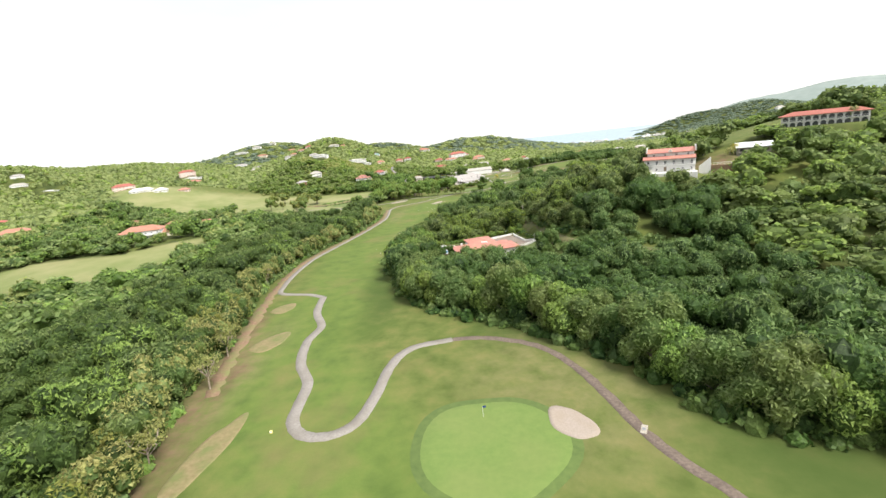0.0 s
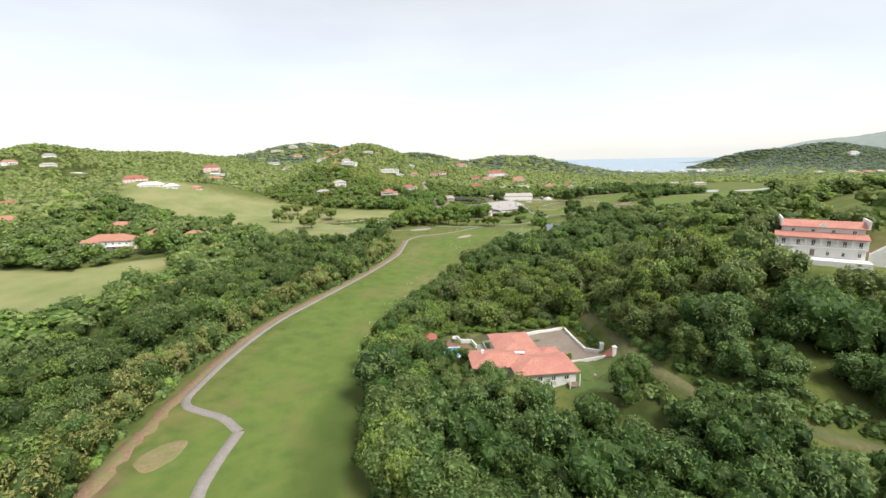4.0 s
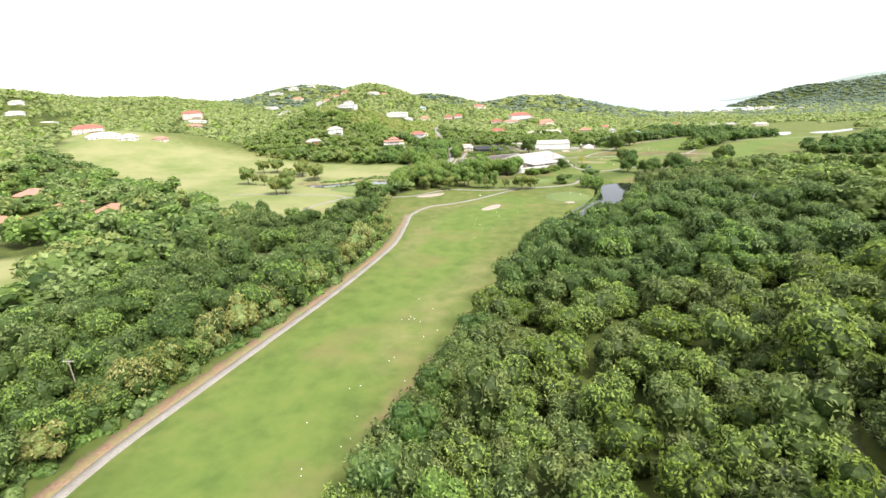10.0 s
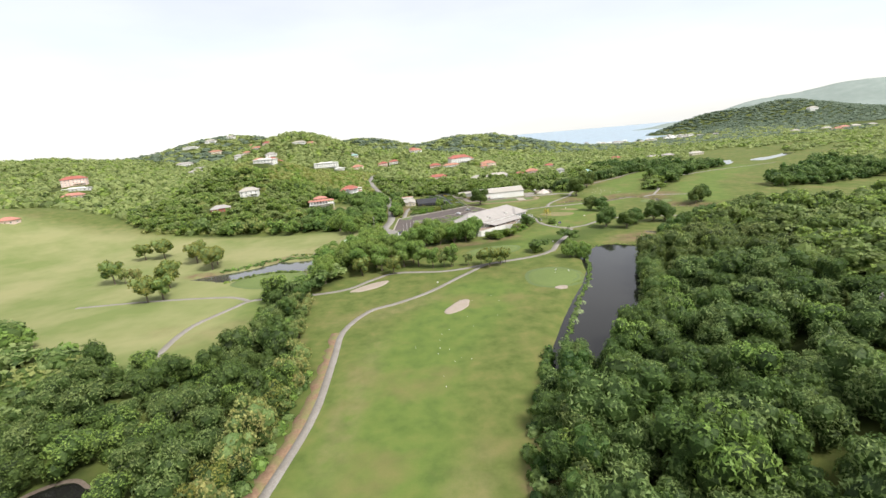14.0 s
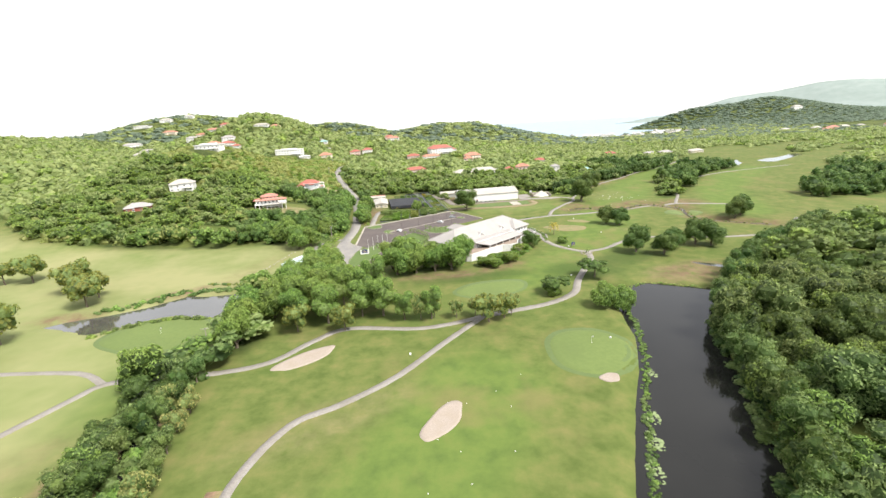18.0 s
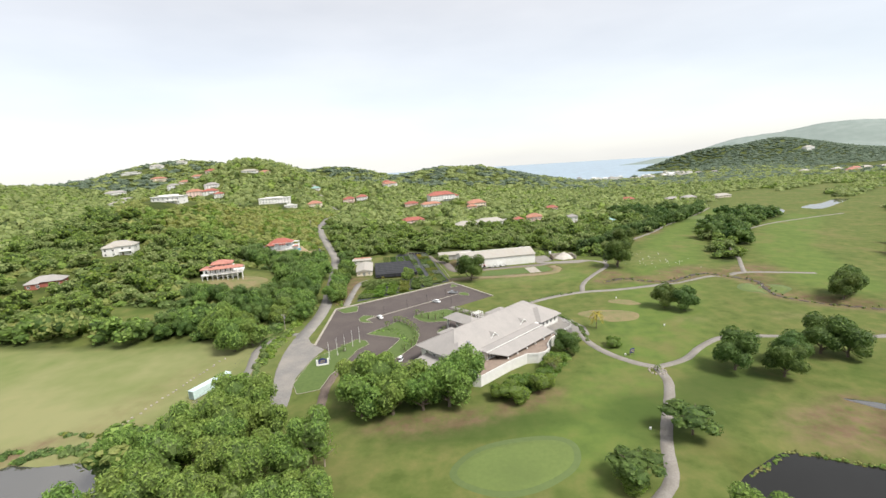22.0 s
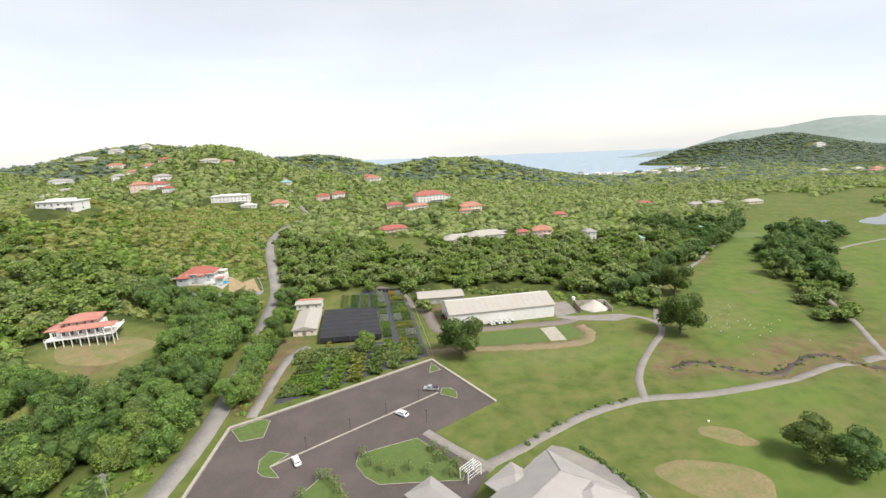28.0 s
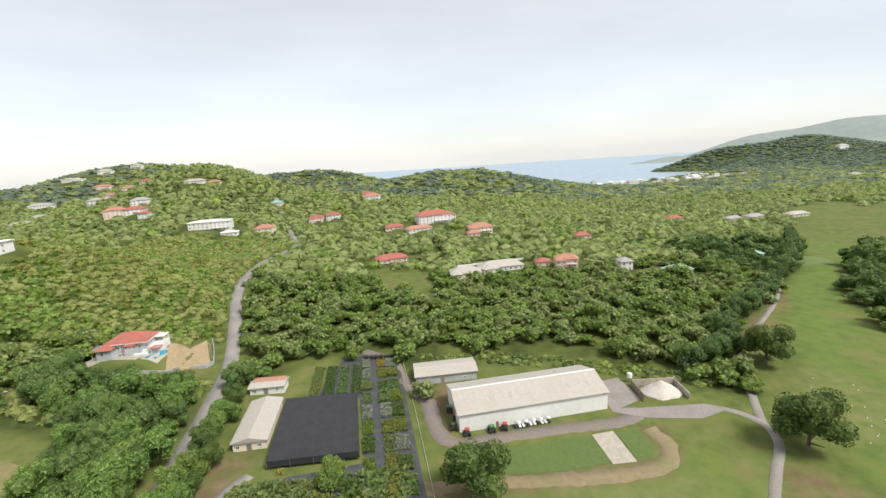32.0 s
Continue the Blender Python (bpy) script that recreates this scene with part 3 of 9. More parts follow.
straw = ramp_node(nt, noise_node(nt, 0.02, 4, 0.6), [(0.35, (0.156, 0.189, 0.066)), (0.62, (0.255, 0.250, 0.122))])
col = mix_node(nt, math_node(nt, "MULTIPLY", attr_node(nt, "straw"), 0.85), col, straw)
thin = ramp_node(nt, noise_node(nt, 0.22, 6, 0.7), [(0.32, (0, 0, 0)), (0.62, (1, 1, 1))])
# deep green for that rough, tree shade included
col = mix_node(nt, math_node(nt, "MULTIPLY", attr_node(nt, "darker"), 0.75), col, (0.048, 0.078, 0.018))
dry_col = ramp_node(nt, n_mid, [(0.3, (0.150, 0.140, 0.062)), (0.7, (0.205, 0.180, 0.090))])
soil_col = ramp_node(nt, n_mid, [(0.3, (0.120, 0.075, 0.048)), (0.7, (0.185, 0.128, 0.082))])
col = mix_node(nt, math_node(nt, "MULTIPLY", math_node(nt, "MULTIPLY", attr_node(nt, "dry"), thin), 0.55), col, dry_col)
col = mix_node(nt, attr_node(nt, "turf"), wood_col, col)
col = mix_node(nt, math_node(nt, "MULTIPLY", math_node(nt, "MULTIPLY", attr_node(nt, "soil"), thin), 0.95), col, soil_col)
nt.links.new(col, b.inputs["Base Color"])
bump_node(nt, b, n_fine, 0.35, 0.12)
ground_me.materials.append(mg)
ground = tagged(new("ground", ground_me), "rolling green golf turf and wooded hills running down to the bay", "ground", kind="structure")

sea_bm = bmesh.new()
for vs in [((-5200, 1200), (5600, 1200), (5600, 5600), (-5200, 5600))]:
    sea_bm.faces.new([sea_bm.verts.new((x, y, SEA_Z)) for x, y in vs])
sea = tagged(part("water", sea_bm, MAT_SEA), "pale blue sea beyond the wooded coast", "sea", kind="structure")


# far ridges across the bay, with the haze put into their pale colour
rx, ry = np.meshgrid(np.arange(1300.0, 4700, 40), np.arange(1700.0, 4500, 40))
rz = sum(h * np.exp(-((rx - cx) / a) ** 2 - ((ry - cy) / c) ** 2) for cx, cy, a, c, h in RIDGES) - 27
rz += np.array([3.5 * noise.noise((u * 0.011, v * 0.011, 3.0)) + 2.5 * noise.noise((u * 0.03, v * 0.03, 9.0)) for u, v in zip(rx.ravel(), ry.ravel())]).reshape(rx.shape) * ease(-27, 30, rz)
n1, n2 = rx.shape[1], rx.shape[0]
q = (np.arange(n2 - 1)[:, None] * n1 + np.arange(n1 - 1)[None]).ravel()
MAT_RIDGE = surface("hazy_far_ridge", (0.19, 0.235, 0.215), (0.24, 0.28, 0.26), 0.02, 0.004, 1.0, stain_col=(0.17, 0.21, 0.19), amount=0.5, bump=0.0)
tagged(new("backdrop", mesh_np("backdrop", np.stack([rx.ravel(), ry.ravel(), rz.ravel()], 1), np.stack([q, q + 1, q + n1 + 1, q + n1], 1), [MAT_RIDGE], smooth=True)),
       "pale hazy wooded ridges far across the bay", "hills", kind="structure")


def water_sheet(outline, z, label, mat=MAT_LAKE, grow=7):
    cx, cy = sum(p[0] for p in outline) / len(outline), sum(p[1] for p in outline) / len(outline)
    n = len(outline)
    bm = bmesh.new()
    ring = []
    for i, (x, y) in enumerate(outline):
        (ax, ay), (bx, by) = outline[i - 1], outline[(i + 1) % n]
        t = Vector((bx - ax, by - ay)).normalized()
        nrm = Vector((-t.y, t.x))
        px, py = x + nrm.x * grow, y + nrm.y * grow
        ring.append(bm.verts.new((px, py, z)))
    bm.faces.new(ring)
    bmesh.ops.triangulate(bm, faces=bm.faces)
    return tagged(part("water", bm, mat), label, "pond", kind="structure")


water_sheet(EAST_POND, -1.0, "dark still pond between the fairway and the wood", grow=7)
water_sheet(WEST_CREEK, -1.0, "dark reflecting creek with grassy banks", MAT_CREEK, grow=1.5)
for outline in FAR_PONDS:
    water_sheet(outline, lie(*outline[0]) - 0.4, "pale distant pond on the golf course", MAT_CREEK, grow=3)


# ---------------------------------------------------------------- draped surfaces: paths, roads, patches
def smooth_line(pts, step=2.0):
    """Points along a smooth curve through the given plan points."""
    p = [Vector((x, y)) for x, y in pts]
    p = [2 * p[0] - p[1]] + p + [2 * p[-1] - p[-2]]
    out = []
    for i in range(1, len(p) - 2):
        n = max(2, int((p[i + 1] - p[i]).length / step))
        for k in range(n):
            t = k / n
            out.append(0.5 * (2 * p[i] + (p[i + 1] - p[i - 1]) * t + (2 * p[i - 1] - 5 * p[i] + 4 * p[i + 1] - p[i + 2]) * t * t
                              + (3 * p[i] - p[i - 1] - 3 * p[i + 1] + p[i + 2]) * t ** 3))
    return out + [p[-2]]


def ribbon(name, pts, width, mat, lift, label, category, jitter=0.0, seed=1):
    rng = random.Random(seed)
    c = smooth_line(pts)
    rows = []
    for i, q in enumerate(c):
        d = (c[min(i + 1, len(c) - 1)] - c[max(i - 1, 0)]).normalized()
        n = Vector((-d.y, d.x))
        a = width / 2 + rng.uniform(-jitter, jitter)
        e = width / 2 + rng.uniform(-jitter, jitter)
        rows.append([q + n * (a + 0.05), q + n * a, q, q - n * e, q - n * (e + 0.05)])
    xy = np.array([[(v.x, v.y) for v in r] for r in rows])
    z = land(xy[..., 0].ravel(), xy[..., 1].ravel()).reshape(xy.shape[:2]) + lift
    z[:, 0] -= lift + 0.12
    z[:, 4] -= lift + 0.12
    verts = np.concatenate([xy, z[..., None]], 2).reshape(-1, 3)
    faces = [(i * 5 + j, i * 5 + j + 1, i * 5 + j + 6, i * 5 + j + 5) for i in range(len(rows) - 1) for j in range(4)]
    return tagged(new(name, mesh_np(name, verts, np.array(faces)[:, ::-1], [mat], smooth=True)), label, category, kind="structure")


def patch(name, cx, cy, rx, ry, rot, mat, lift, label, category, wob=0.08, seed=1, dish=0.0):
    """A soft-edged round patch laid on the land."""
    rng = random.Random(seed)
    ph = [rng.uniform(0, 6.28) for _ in range(4)]
    n, rings = 40, 5
    ca, sa = math.cos(radians(rot)), math.sin(radians(rot))
    pts = [(0, 0, 0)]
    for k in range(1, rings + 2):
        f = min(1.0, k / rings) + (0.04 if k > rings else 0)
        for i in range(n):
            a = 2 * math.pi * i / n
            w = 1 + wob * (math.sin(2 * a + ph[0]) + 0.7 * math.sin(3 * a + ph[1]) + 0.4 * math.sin(5 * a + ph[2]))
            pts.append((rx * f * w * math.cos(a), ry * f * w * math.sin(a), f))
    p = np.array(pts)
    x, y = cx + p[:, 0] * ca - p[:, 1] * sa, cy + p[:, 0] * sa + p[:, 1] * ca
    z = land(x, y) + np.where(p[:, 2] > 1, -0.15, lift + dish * np.clip(p[:, 2], 0, 1) ** 3)
    faces = [(0, 1 + i, 1 + (i + 1) % n) for i in range(n)]
    for k in range(rings):
        o = 1 + k * n
        for i in range(n):
            j = (i + 1) % n
            faces += [(o + i, o + n + i, o + n + j), (o + i, o + n + j, o + j)]
    return tagged(new(name, mesh_np(name, np.stack([x, y, z], 1), faces, [mat], smooth=True)), label, category, kind="structure")


def slab(name, outline, mat, lift, label, category, cell=4.0):
    """A surface over a plan outline, laid on the land."""
    bm = bmesh.new()
    bm.faces.new([bm.verts.new((x, y, 0)) for x, y in outline])
    bmesh.ops.triangulate(bm, faces=bm.faces)
    for _ in range(6):
        long_edges = [e for e in bm.edges if e.calc_length() > cell * 2]
        if not long_edges:
            break
        bmesh.ops.subdivide_edges(bm, edges=long_edges, cuts=1)
        bmesh.ops.triangulate(bm, faces=bm.faces)
    vs = list(bm.verts)
    z = land(np.array([v.co.x for v in vs]), np.array([v.co.y for v in vs])) + lift
    for v, h in zip(vs, z):
        v.co.z = h
    edges = [e for e in bm.edges if e.is_boundary]
    r = bmesh.ops.extrude_edge_only(bm, edges=edges)
    for v in r["geom"]:
        if isinstance(v, bmesh.types.BMVert):
            v.co.z -= lift + 0.2
    return tagged(part(name, bm, mat), label, category, kind="structure")


LONG_PATH = [(-52.6, 165), (-60, 170.3), (-72.8, 175.5), (-75.8, 187), (-77.6, 205), (-78, 222), (-77, 240), (-73.5, 259), (-69, 282), (-62.5, 315), (-57, 350), (-54.5, 374), (-55.8, 404),
             (-56.6, 426), (-49.4, 444), (-38, 451), (-24, 462), (-8, 481), (7, 498)]
ribbon("soil_verge", [(-62, 96), (-68, 125), (-75, 165), (-79, 195), (-80.5, 222), (-79.5, 240), (-76, 259), (-71.5, 282), (-65, 315), (-59.5, 350), (-57, 374), (-58, 404), (-59, 425)],
       3.6, MAT_SOIL, 0.03, "bare reddish soil verge beside the cart path", "soil", 0.8, 3)
ribbon("cart_path", LONG_PATH, 2.3, MAT_PATH, 0.07, "narrow grey concrete cart path along the fairway", "path", 0.05)
ribbon("cart_path", [(-3, 115), (-14, 112), (-18.8, 103.5), (-20.9, 90), (-23.6, 80.5), (-28.6, 77), (-34.3, 78.2), (-37.6, 83), (-38.2, 90), (-38.9, 98.5), (-43.9, 109), (-46.2, 123), (-45, 134),
                     (-50.2, 147.5), (-52.6, 165)], 2.7, MAT_PATH, 0.07, "curving grey concrete cart path looping past the green", "path", 0.08)
ribbon("cart_path", [(-3, 115), (5, 114.3), (14.8, 109.8), (21.5, 103), (26, 92), (28.9, 79.5), (30.7, 70.5), (33.6, 62.5), (38, 54), (44, 40), (50, 20)], 2.2, MAT_DARKPATH, 0.07,
       "worn brown dirt path below the wood", "path", 0.2)
ribbon("cart_path", [(7, 498), (-4, 494), (-18, 492), (-42, 496), (-53, 488), (-64, 476), (-80, 472), (-98, 472), (-110, 470.4), (-114, 464), (-118, 456), (-123, 445), (-124, 432), (-122, 415)],
       2.6, MAT_PATH, 0.075, "grey concrete cart path under the roadside trees", "path", 0.08)
ribbon("cart_path", [(-110, 470.4), (-119, 477), (-128, 479.5), (-148, 481.5), (-170, 482), (-200, 480)], 2.2, MAT_PATH, 0.06, "thin pale cart path over the far turf", "path", 0.1)
ribbon("cart_path", [(7, 498), (20, 501), (34, 505), (46, 513), (52, 525), (57, 534), (64, 545), (70, 556), (72, 566)], 3.0, MAT_PATH, 0.075,
       "grey concrete cart path rising from the pond to the clubhouse", "path", 0.1)
ribbon("cart_path", [(72, 566), (66, 571), (60, 581), (57.5, 592), (58, 602)], 3.0, MAT_PATH, 0.08, "grey concrete cart path curving round the clubhouse", "path", 0.08)
ribbon("cart_path", [(72, 566), (84, 570), (96, 579), (108, 585), (120, 584), (136, 580), (160, 575), (190, 580), (225, 610)], 2.6, MAT_PATH, 0.07,
       "grey concrete cart path leading to the far holes", "path", 0.08)
ribbon("cart_path", [(20, 628), (32, 634), (44, 641), (60, 649), (79, 654), (100, 654), (129, 658), (157, 666), (180, 669), (215, 660)], 3.2, MAT_PATH, 0.07,
       "wide grey cart path crossing the lawn behind the clubhouse", "path", 0.1)
ribbon("cart_path", [(79, 654), (84, 667), (92, 679), (104, 693), (113, 703), (116, 713), (110, 722), (97, 725), (82, 724)], 2.6, MAT_PATH, 0.08,
       "pale concrete path bending to the maintenance yard", "path", 0.08)
ribbon("cart_path", [(116, 713), (128, 735), (136, 750), (144, 762), (158, 774), (202, 813), (242, 856), (317, 928), (370, 985)], 2.6, MAT_PATH, 0.07,
       "pale path following the edge of the wood", "path", 0.1)
ribbon("cart_path", [(180, 669), (190, 685), (201, 702), (221, 737), (269, 794), (333, 840), (402, 868), (450, 880)], 2.4, MAT_PATH, 0.07, "pale path along the far fairway", "path", 0.1)
ribbon("road", HILL_ROAD, 6.2, MAT_ROAD, 0.09, "old grey asphalt road climbing the hill", "road", 0.12)
ribbon("track", EAST_TRACK, 3.4, surface("grassy_track", (0.075, 0.085, 0.028), (0.15, 0.125, 0.06), 0.9, 0.25, 0.95, stain_col=(0.07, 0.095, 0.025), amount=0.8), 0.05, "grassy dirt track between the woods", "track", 0.5)
ribbon("service_road", [(82, 724), (74, 720.5), (56, 719.5), (37, 718.5), (24, 717), (17.5, 719.5), (14.5, 728), (12.1, 744), (3.5, 760), (-3.1, 779), (-16, 792)], 5.4, surface("dusty_yard_road", (0.135, 0.118, 0.106), (0.205, 0.180, 0.160), 1.5, 0.15, 0.95, stain_col=(0.20, 0.155, 0.11), amount=0.6), 0.06,
       "dusty grey yard road round the white warehouse", "road", 0.4)
ribbon("track", [(-47, 660), (-46.8, 674), (-46.4, 688), (-44.8, 703), (-40, 711)], 3.6, MAT_ROAD, 0.06, "worn grey drive to the nursery shed", "track", 0.3)
ribbon("track", [(-70, 560), (-73, 590), (-76, 610), (-70, 622), (-62, 624)], 3.0, MAT_ROAD, 0.05, "narrow concrete lane beside the hill road", "track", 0.15)

ribbon("creek_bed", DITCH, 2.6, surface("wet_creek_mud", (0.035, 0.028, 0.020), (0.09, 0.065, 0.045), 1.5, 0.3, 0.6), 0.12, "dark muddy creek bed cut through the turf", "creek", 0.7, 4)
ribbon("creek_bed", [(-87, 466), (-84.5, 453), (-84.5, 445), (-84, 438), (-82, 431), (-78, 424), (-75, 414)], 3.2, MAT_LAKE, 0.05, "narrow dark ditch under the hedge trees", "ditch", 0.5, 8)
# greens, bunkers, tees and bare patches
for x, y, rx, ry, rot in [(3.4, 70.5, 13.0, 14.2, 0), (35, 468, 11.5, 14, -30), (-111, 503, 19, 13, 0), (14.5, 524.5, 15, 8, 8), (168, 640, 10, 8, 0), (300, 900, 16, 12, 30)]:
    patch("collar", x, y, rx + 1.8, ry + 1.8, rot, MAT_COLLAR if y < 100 else MAT_FRINGE, 0.03, "mown ring round the putting green", "turf", 0.05, int(abs(x)) + 1)
    patch("putting_green", x, y, rx, ry, rot, MAT_GREEN if y < 100 else MAT_SOFT_GREEN, 0.06, "smooth pale green putting surface", "green", 0.05, int(abs(x)) + 1)
for x, y, rx, ry, rot in [(18.8, 74.8, 3.5, 5.4, 20), (-12, 441, 3.2, 8.6, -38), (-53, 477, 3.6, 10.5, -50), (34.5, 452.5, 2.6, 2.2, 0), (330, 890, 6, 3, 0)]:
    patch("sand_bunker", x, y, rx, ry, rot, MAT_SAND, 0.08, "pale pinkish sand bunker sunk in the turf", "bunker", 0.09, int(abs(x * 3)) + 5, 0.12)
for x, y, rx, ry, rot in [(-52, 75, 3.0, 12.5, -8), (-64.8, 155.5, 4.2, 5, 0), (-58.2, 125, 4.5, 6.5, -20), (78, 617.5, 13, 7.5, -28), (92, 633.5, 7.5, 3.6, -25)]:
    patch("dry_patch", x, y, rx, ry, rot, MAT_DRY, 0.045, "dry straw-coloured worn turf", "turf", 0.1, int(abs(x * 7)) + 2)
ribbon("worn_track", [(8, 699), (17, 698.6), (28, 699), (41, 697.8), (57, 697), (71, 697.6), (78, 700), (81.6, 704.6), (82.4, 710), (80.6, 715.6)], 5.2,
       surface("bare_reddish_earth", (0.175, 0.138, 0.076), (0.235, 0.182, 0.108), 0.5, 0.15, 0.95, stain_col=(0.150, 0.155, 0.058), amount=0.75), 0.05, "bare reddish earth worn round the practice lawn", "track", 0.7)
slab("practice_lawn", [(32.5, 701.5), (33, 708), (37, 713), (50, 714), (62.4, 715), (63, 702), (48, 700.6)], MAT_COLLAR, 0.08, "bright green watered lawn strip", "lawn")
slab("practice_lawn", [(70.4, 715.4), (74, 716), (77, 715), (78.6, 710.5), (77.4, 705.5), (74, 702.4), (70.8, 701.6)], MAT_COLLAR, 0.08, "small bright green lawn beside the concrete slab", "lawn")
slab("concrete_slab", [(62.6, 715.2), (69.7, 716), (70.2, 701.5), (63.2, 701.4)], MAT_KERB, 0.11, "pale concrete slab laid in the lawn", "slab")


# ---------------------------------------------------------------- woods
def ico(level):
    bm = bmesh.new()
    bmesh.ops.create_icosphere(bm, subdivisions=level, radius=1)
    v = np.array([x.co[:] for x in bm.verts])
    f = np.array([[x.index for x in q.verts] for q in bm.faces])
    bm.free()
    return v, f


ICO1, ICO2 = ico(1), ico(2)


def crown(seed, lobes, cards, size, level=ICO1, spread=0.62, droop=0.0, pointed=False):
    """A crown of radius 1: lumpy inner masses and many small leaf clumps standing off them. Triangles, with 0 for clumps and 1 for the masses."""
    rng = np.random.default_rng(seed)
    centres = [np.array([0, 0, 0.05])]
    radii = [0.62]
    for i in range(lobes):
        a = 2.4 * i + rng.uniform(-0.4, 0.4)
        h = rng.uniform(-0.55, 0.62)
        r = spread * math.sqrt(max(0.15, 1 - h * h)) * rng.uniform(0.8, 1.1)
        centres.append(np.array([r * math.cos(a), r * math.sin(a), h]))
        radii.append(rng.uniform(0.30, 0.46))
    centres, radii = np.array(centres), np.array(radii)
    V, F, I, n = [], [], [], 0
    for c, r in zip(centres, radii):
        v = level[0] * (r * 0.9 * (1 + rng.uniform(-0.16, 0.16, (len(level[0]), 1)))) + c
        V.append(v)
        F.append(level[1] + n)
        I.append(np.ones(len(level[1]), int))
        n += len(v)
    made = 0
    while made < cards:
        k = rng.integers(len(radii))
        d = rng.normal(size=3)
        d[2] += 0.35
        d /= np.linalg.norm(d)
        p = centres[k] + d * radii[k] * rng.uniform(0.92, 1.14)
        if p[2] < -0.85 or np.any((np.linalg.norm(centres - p, axis=1) < radii * 0.86)):
            continue
        nrm = d + rng.normal(size=3) * 0.55
        nrm /= np.linalg.norm(nrm)
        u = np.cross(nrm, rng.normal(size=3))
        u /= np.linalg.norm(u)
        w = np.cross(nrm, u)
        s = size * rng.uniform(0.6, 1.25)
        bend = nrm * s * rng.uniform(-0.35, 0.1) - np.array([0, 0, droop * s])
        q = [p - u * s * rng.uniform(0.7, 1.1), p - w * s * rng.uniform(0.4, 0.9) + bend, p + u * s * rng.uniform(0.7, 1.1), p + w * s * rng.uniform(0.4, 0.9) + bend]
        if pointed:
            q = [q[0], q[1], p + (q[2] - p) * 1.15 + (q[3] - p) * 0.5]
        V.append(np.array(q))
        F.append(np.array([[0, 1, 2]] if pointed else [[0, 1, 2], [0, 2, 3]]) + n)
        I.append(np.zeros(len(F[-1]), int))
        n += len(q)
        made += 1
    return np.concatenate(V), np.concatenate(F), np.concatenate(I)


def mound(seed, cards, size):
    """A bush or far crown that reaches the ground: a bumpy dome with leaf clumps standing off it."""
    rng = np.random.default_rng(seed)
    v, f = ICO1
    keep = v[f].mean(1)[:, 2] > -0.6
    V, F = [v * (0.9 + rng.uniform(-0.16, 0.16, (len(v), 1)))], [f[keep]]
    n = len(v)
    for k in range(cards):
        d = rng.normal(size=3)
        d[2] = abs(d[2]) * 1.1 - 0.1
        d /= np.linalg.norm(d)
        nrm = d + rng.normal(size=3) * 0.5
        nrm /= np.linalg.norm(nrm)
        u = np.cross(nrm, rng.normal(size=3))
        u /= np.linalg.norm(u)
        w = np.cross(nrm, u)
        p, s = d * rng.uniform(0.85, 1.12), size * rng.uniform(0.6, 1.2)
        V.append(np.array([p - u * s, p - w * s * 0.8, p + u * s, p + w * s * 0.7]))
        F.append(np.array([[0, 1, 2], [0, 2, 3]]) + n)
        n += 4
    F = np.concatenate(F)
    return np.concatenate(V), F, np.zeros(len(F), int)


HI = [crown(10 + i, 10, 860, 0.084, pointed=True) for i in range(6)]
HI_LIGHT = list(HI)
MID = [crown(30 + i, 5, 135, 0.165) for i in range(6)]
BUSHES = [mound(40 + i, 26, 0.30) for i in range(6)]
LOW = [mound(50 + i, 9, 0.42) for i in range(8)]
FEATHER = [crown(70 + i, 8, 480, 0.098, droop=0.5, spread=0.7) for i in range(4)]


def stamp(name, templates, pos, scale, label, mats, category="wood", seed=0, species=None):
    """Joins many crowns, each at its place and size, into one mesh."""
    if not len(pos):
        return None
    rng = np.random.default_rng(seed)
    pick = rng.integers(len(templates), size=len(pos))
    ang = rng.uniform(0, 6.28, len(pos))
    V, F, I, n = [], [], [], 0
    for k, (tv, tf, ti) in enumerate(templates):
        sel = np.where(pick == k)[0]
        if not len(sel):
            continue
        c, s = np.cos(ang[sel])[:, None], np.sin(ang[sel])[:, None]
        x = (tv[None, :, 0] * c - tv[None, :, 1] * s) * scale[sel, 0:1] + pos[sel, 0:1]
        y = (tv[None, :, 0] * s + tv[None, :, 1] * c) * scale[sel, 0:1] + pos[sel, 1:2]
        z = tv[None, :, 2] * scale[sel, 1:2] + pos[sel, 2:3]
        V.append(np.stack([x, y, z], 2).reshape(-1, 3))
        F.append((tf[None] + (np.arange(len(sel)) * len(tv))[:, None, None] + n).reshape(-1, 3))
        kind = np.tile(ti, (len(sel), 1))
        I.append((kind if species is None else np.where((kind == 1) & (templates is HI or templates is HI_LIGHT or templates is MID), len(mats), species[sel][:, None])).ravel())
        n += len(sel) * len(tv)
    # Cores get a darker green than the clumps, painting the crown's inner shade.
    me = mesh_np(name, np.concatenate(V), np.concatenate(F), mats if species is None else list(mats) + [LEAF_INNER_SHADE if templates is HI else LEAF_DEEP], np.concatenate(I))
    return tagged(new(name, me), label, category, kind="stuff")


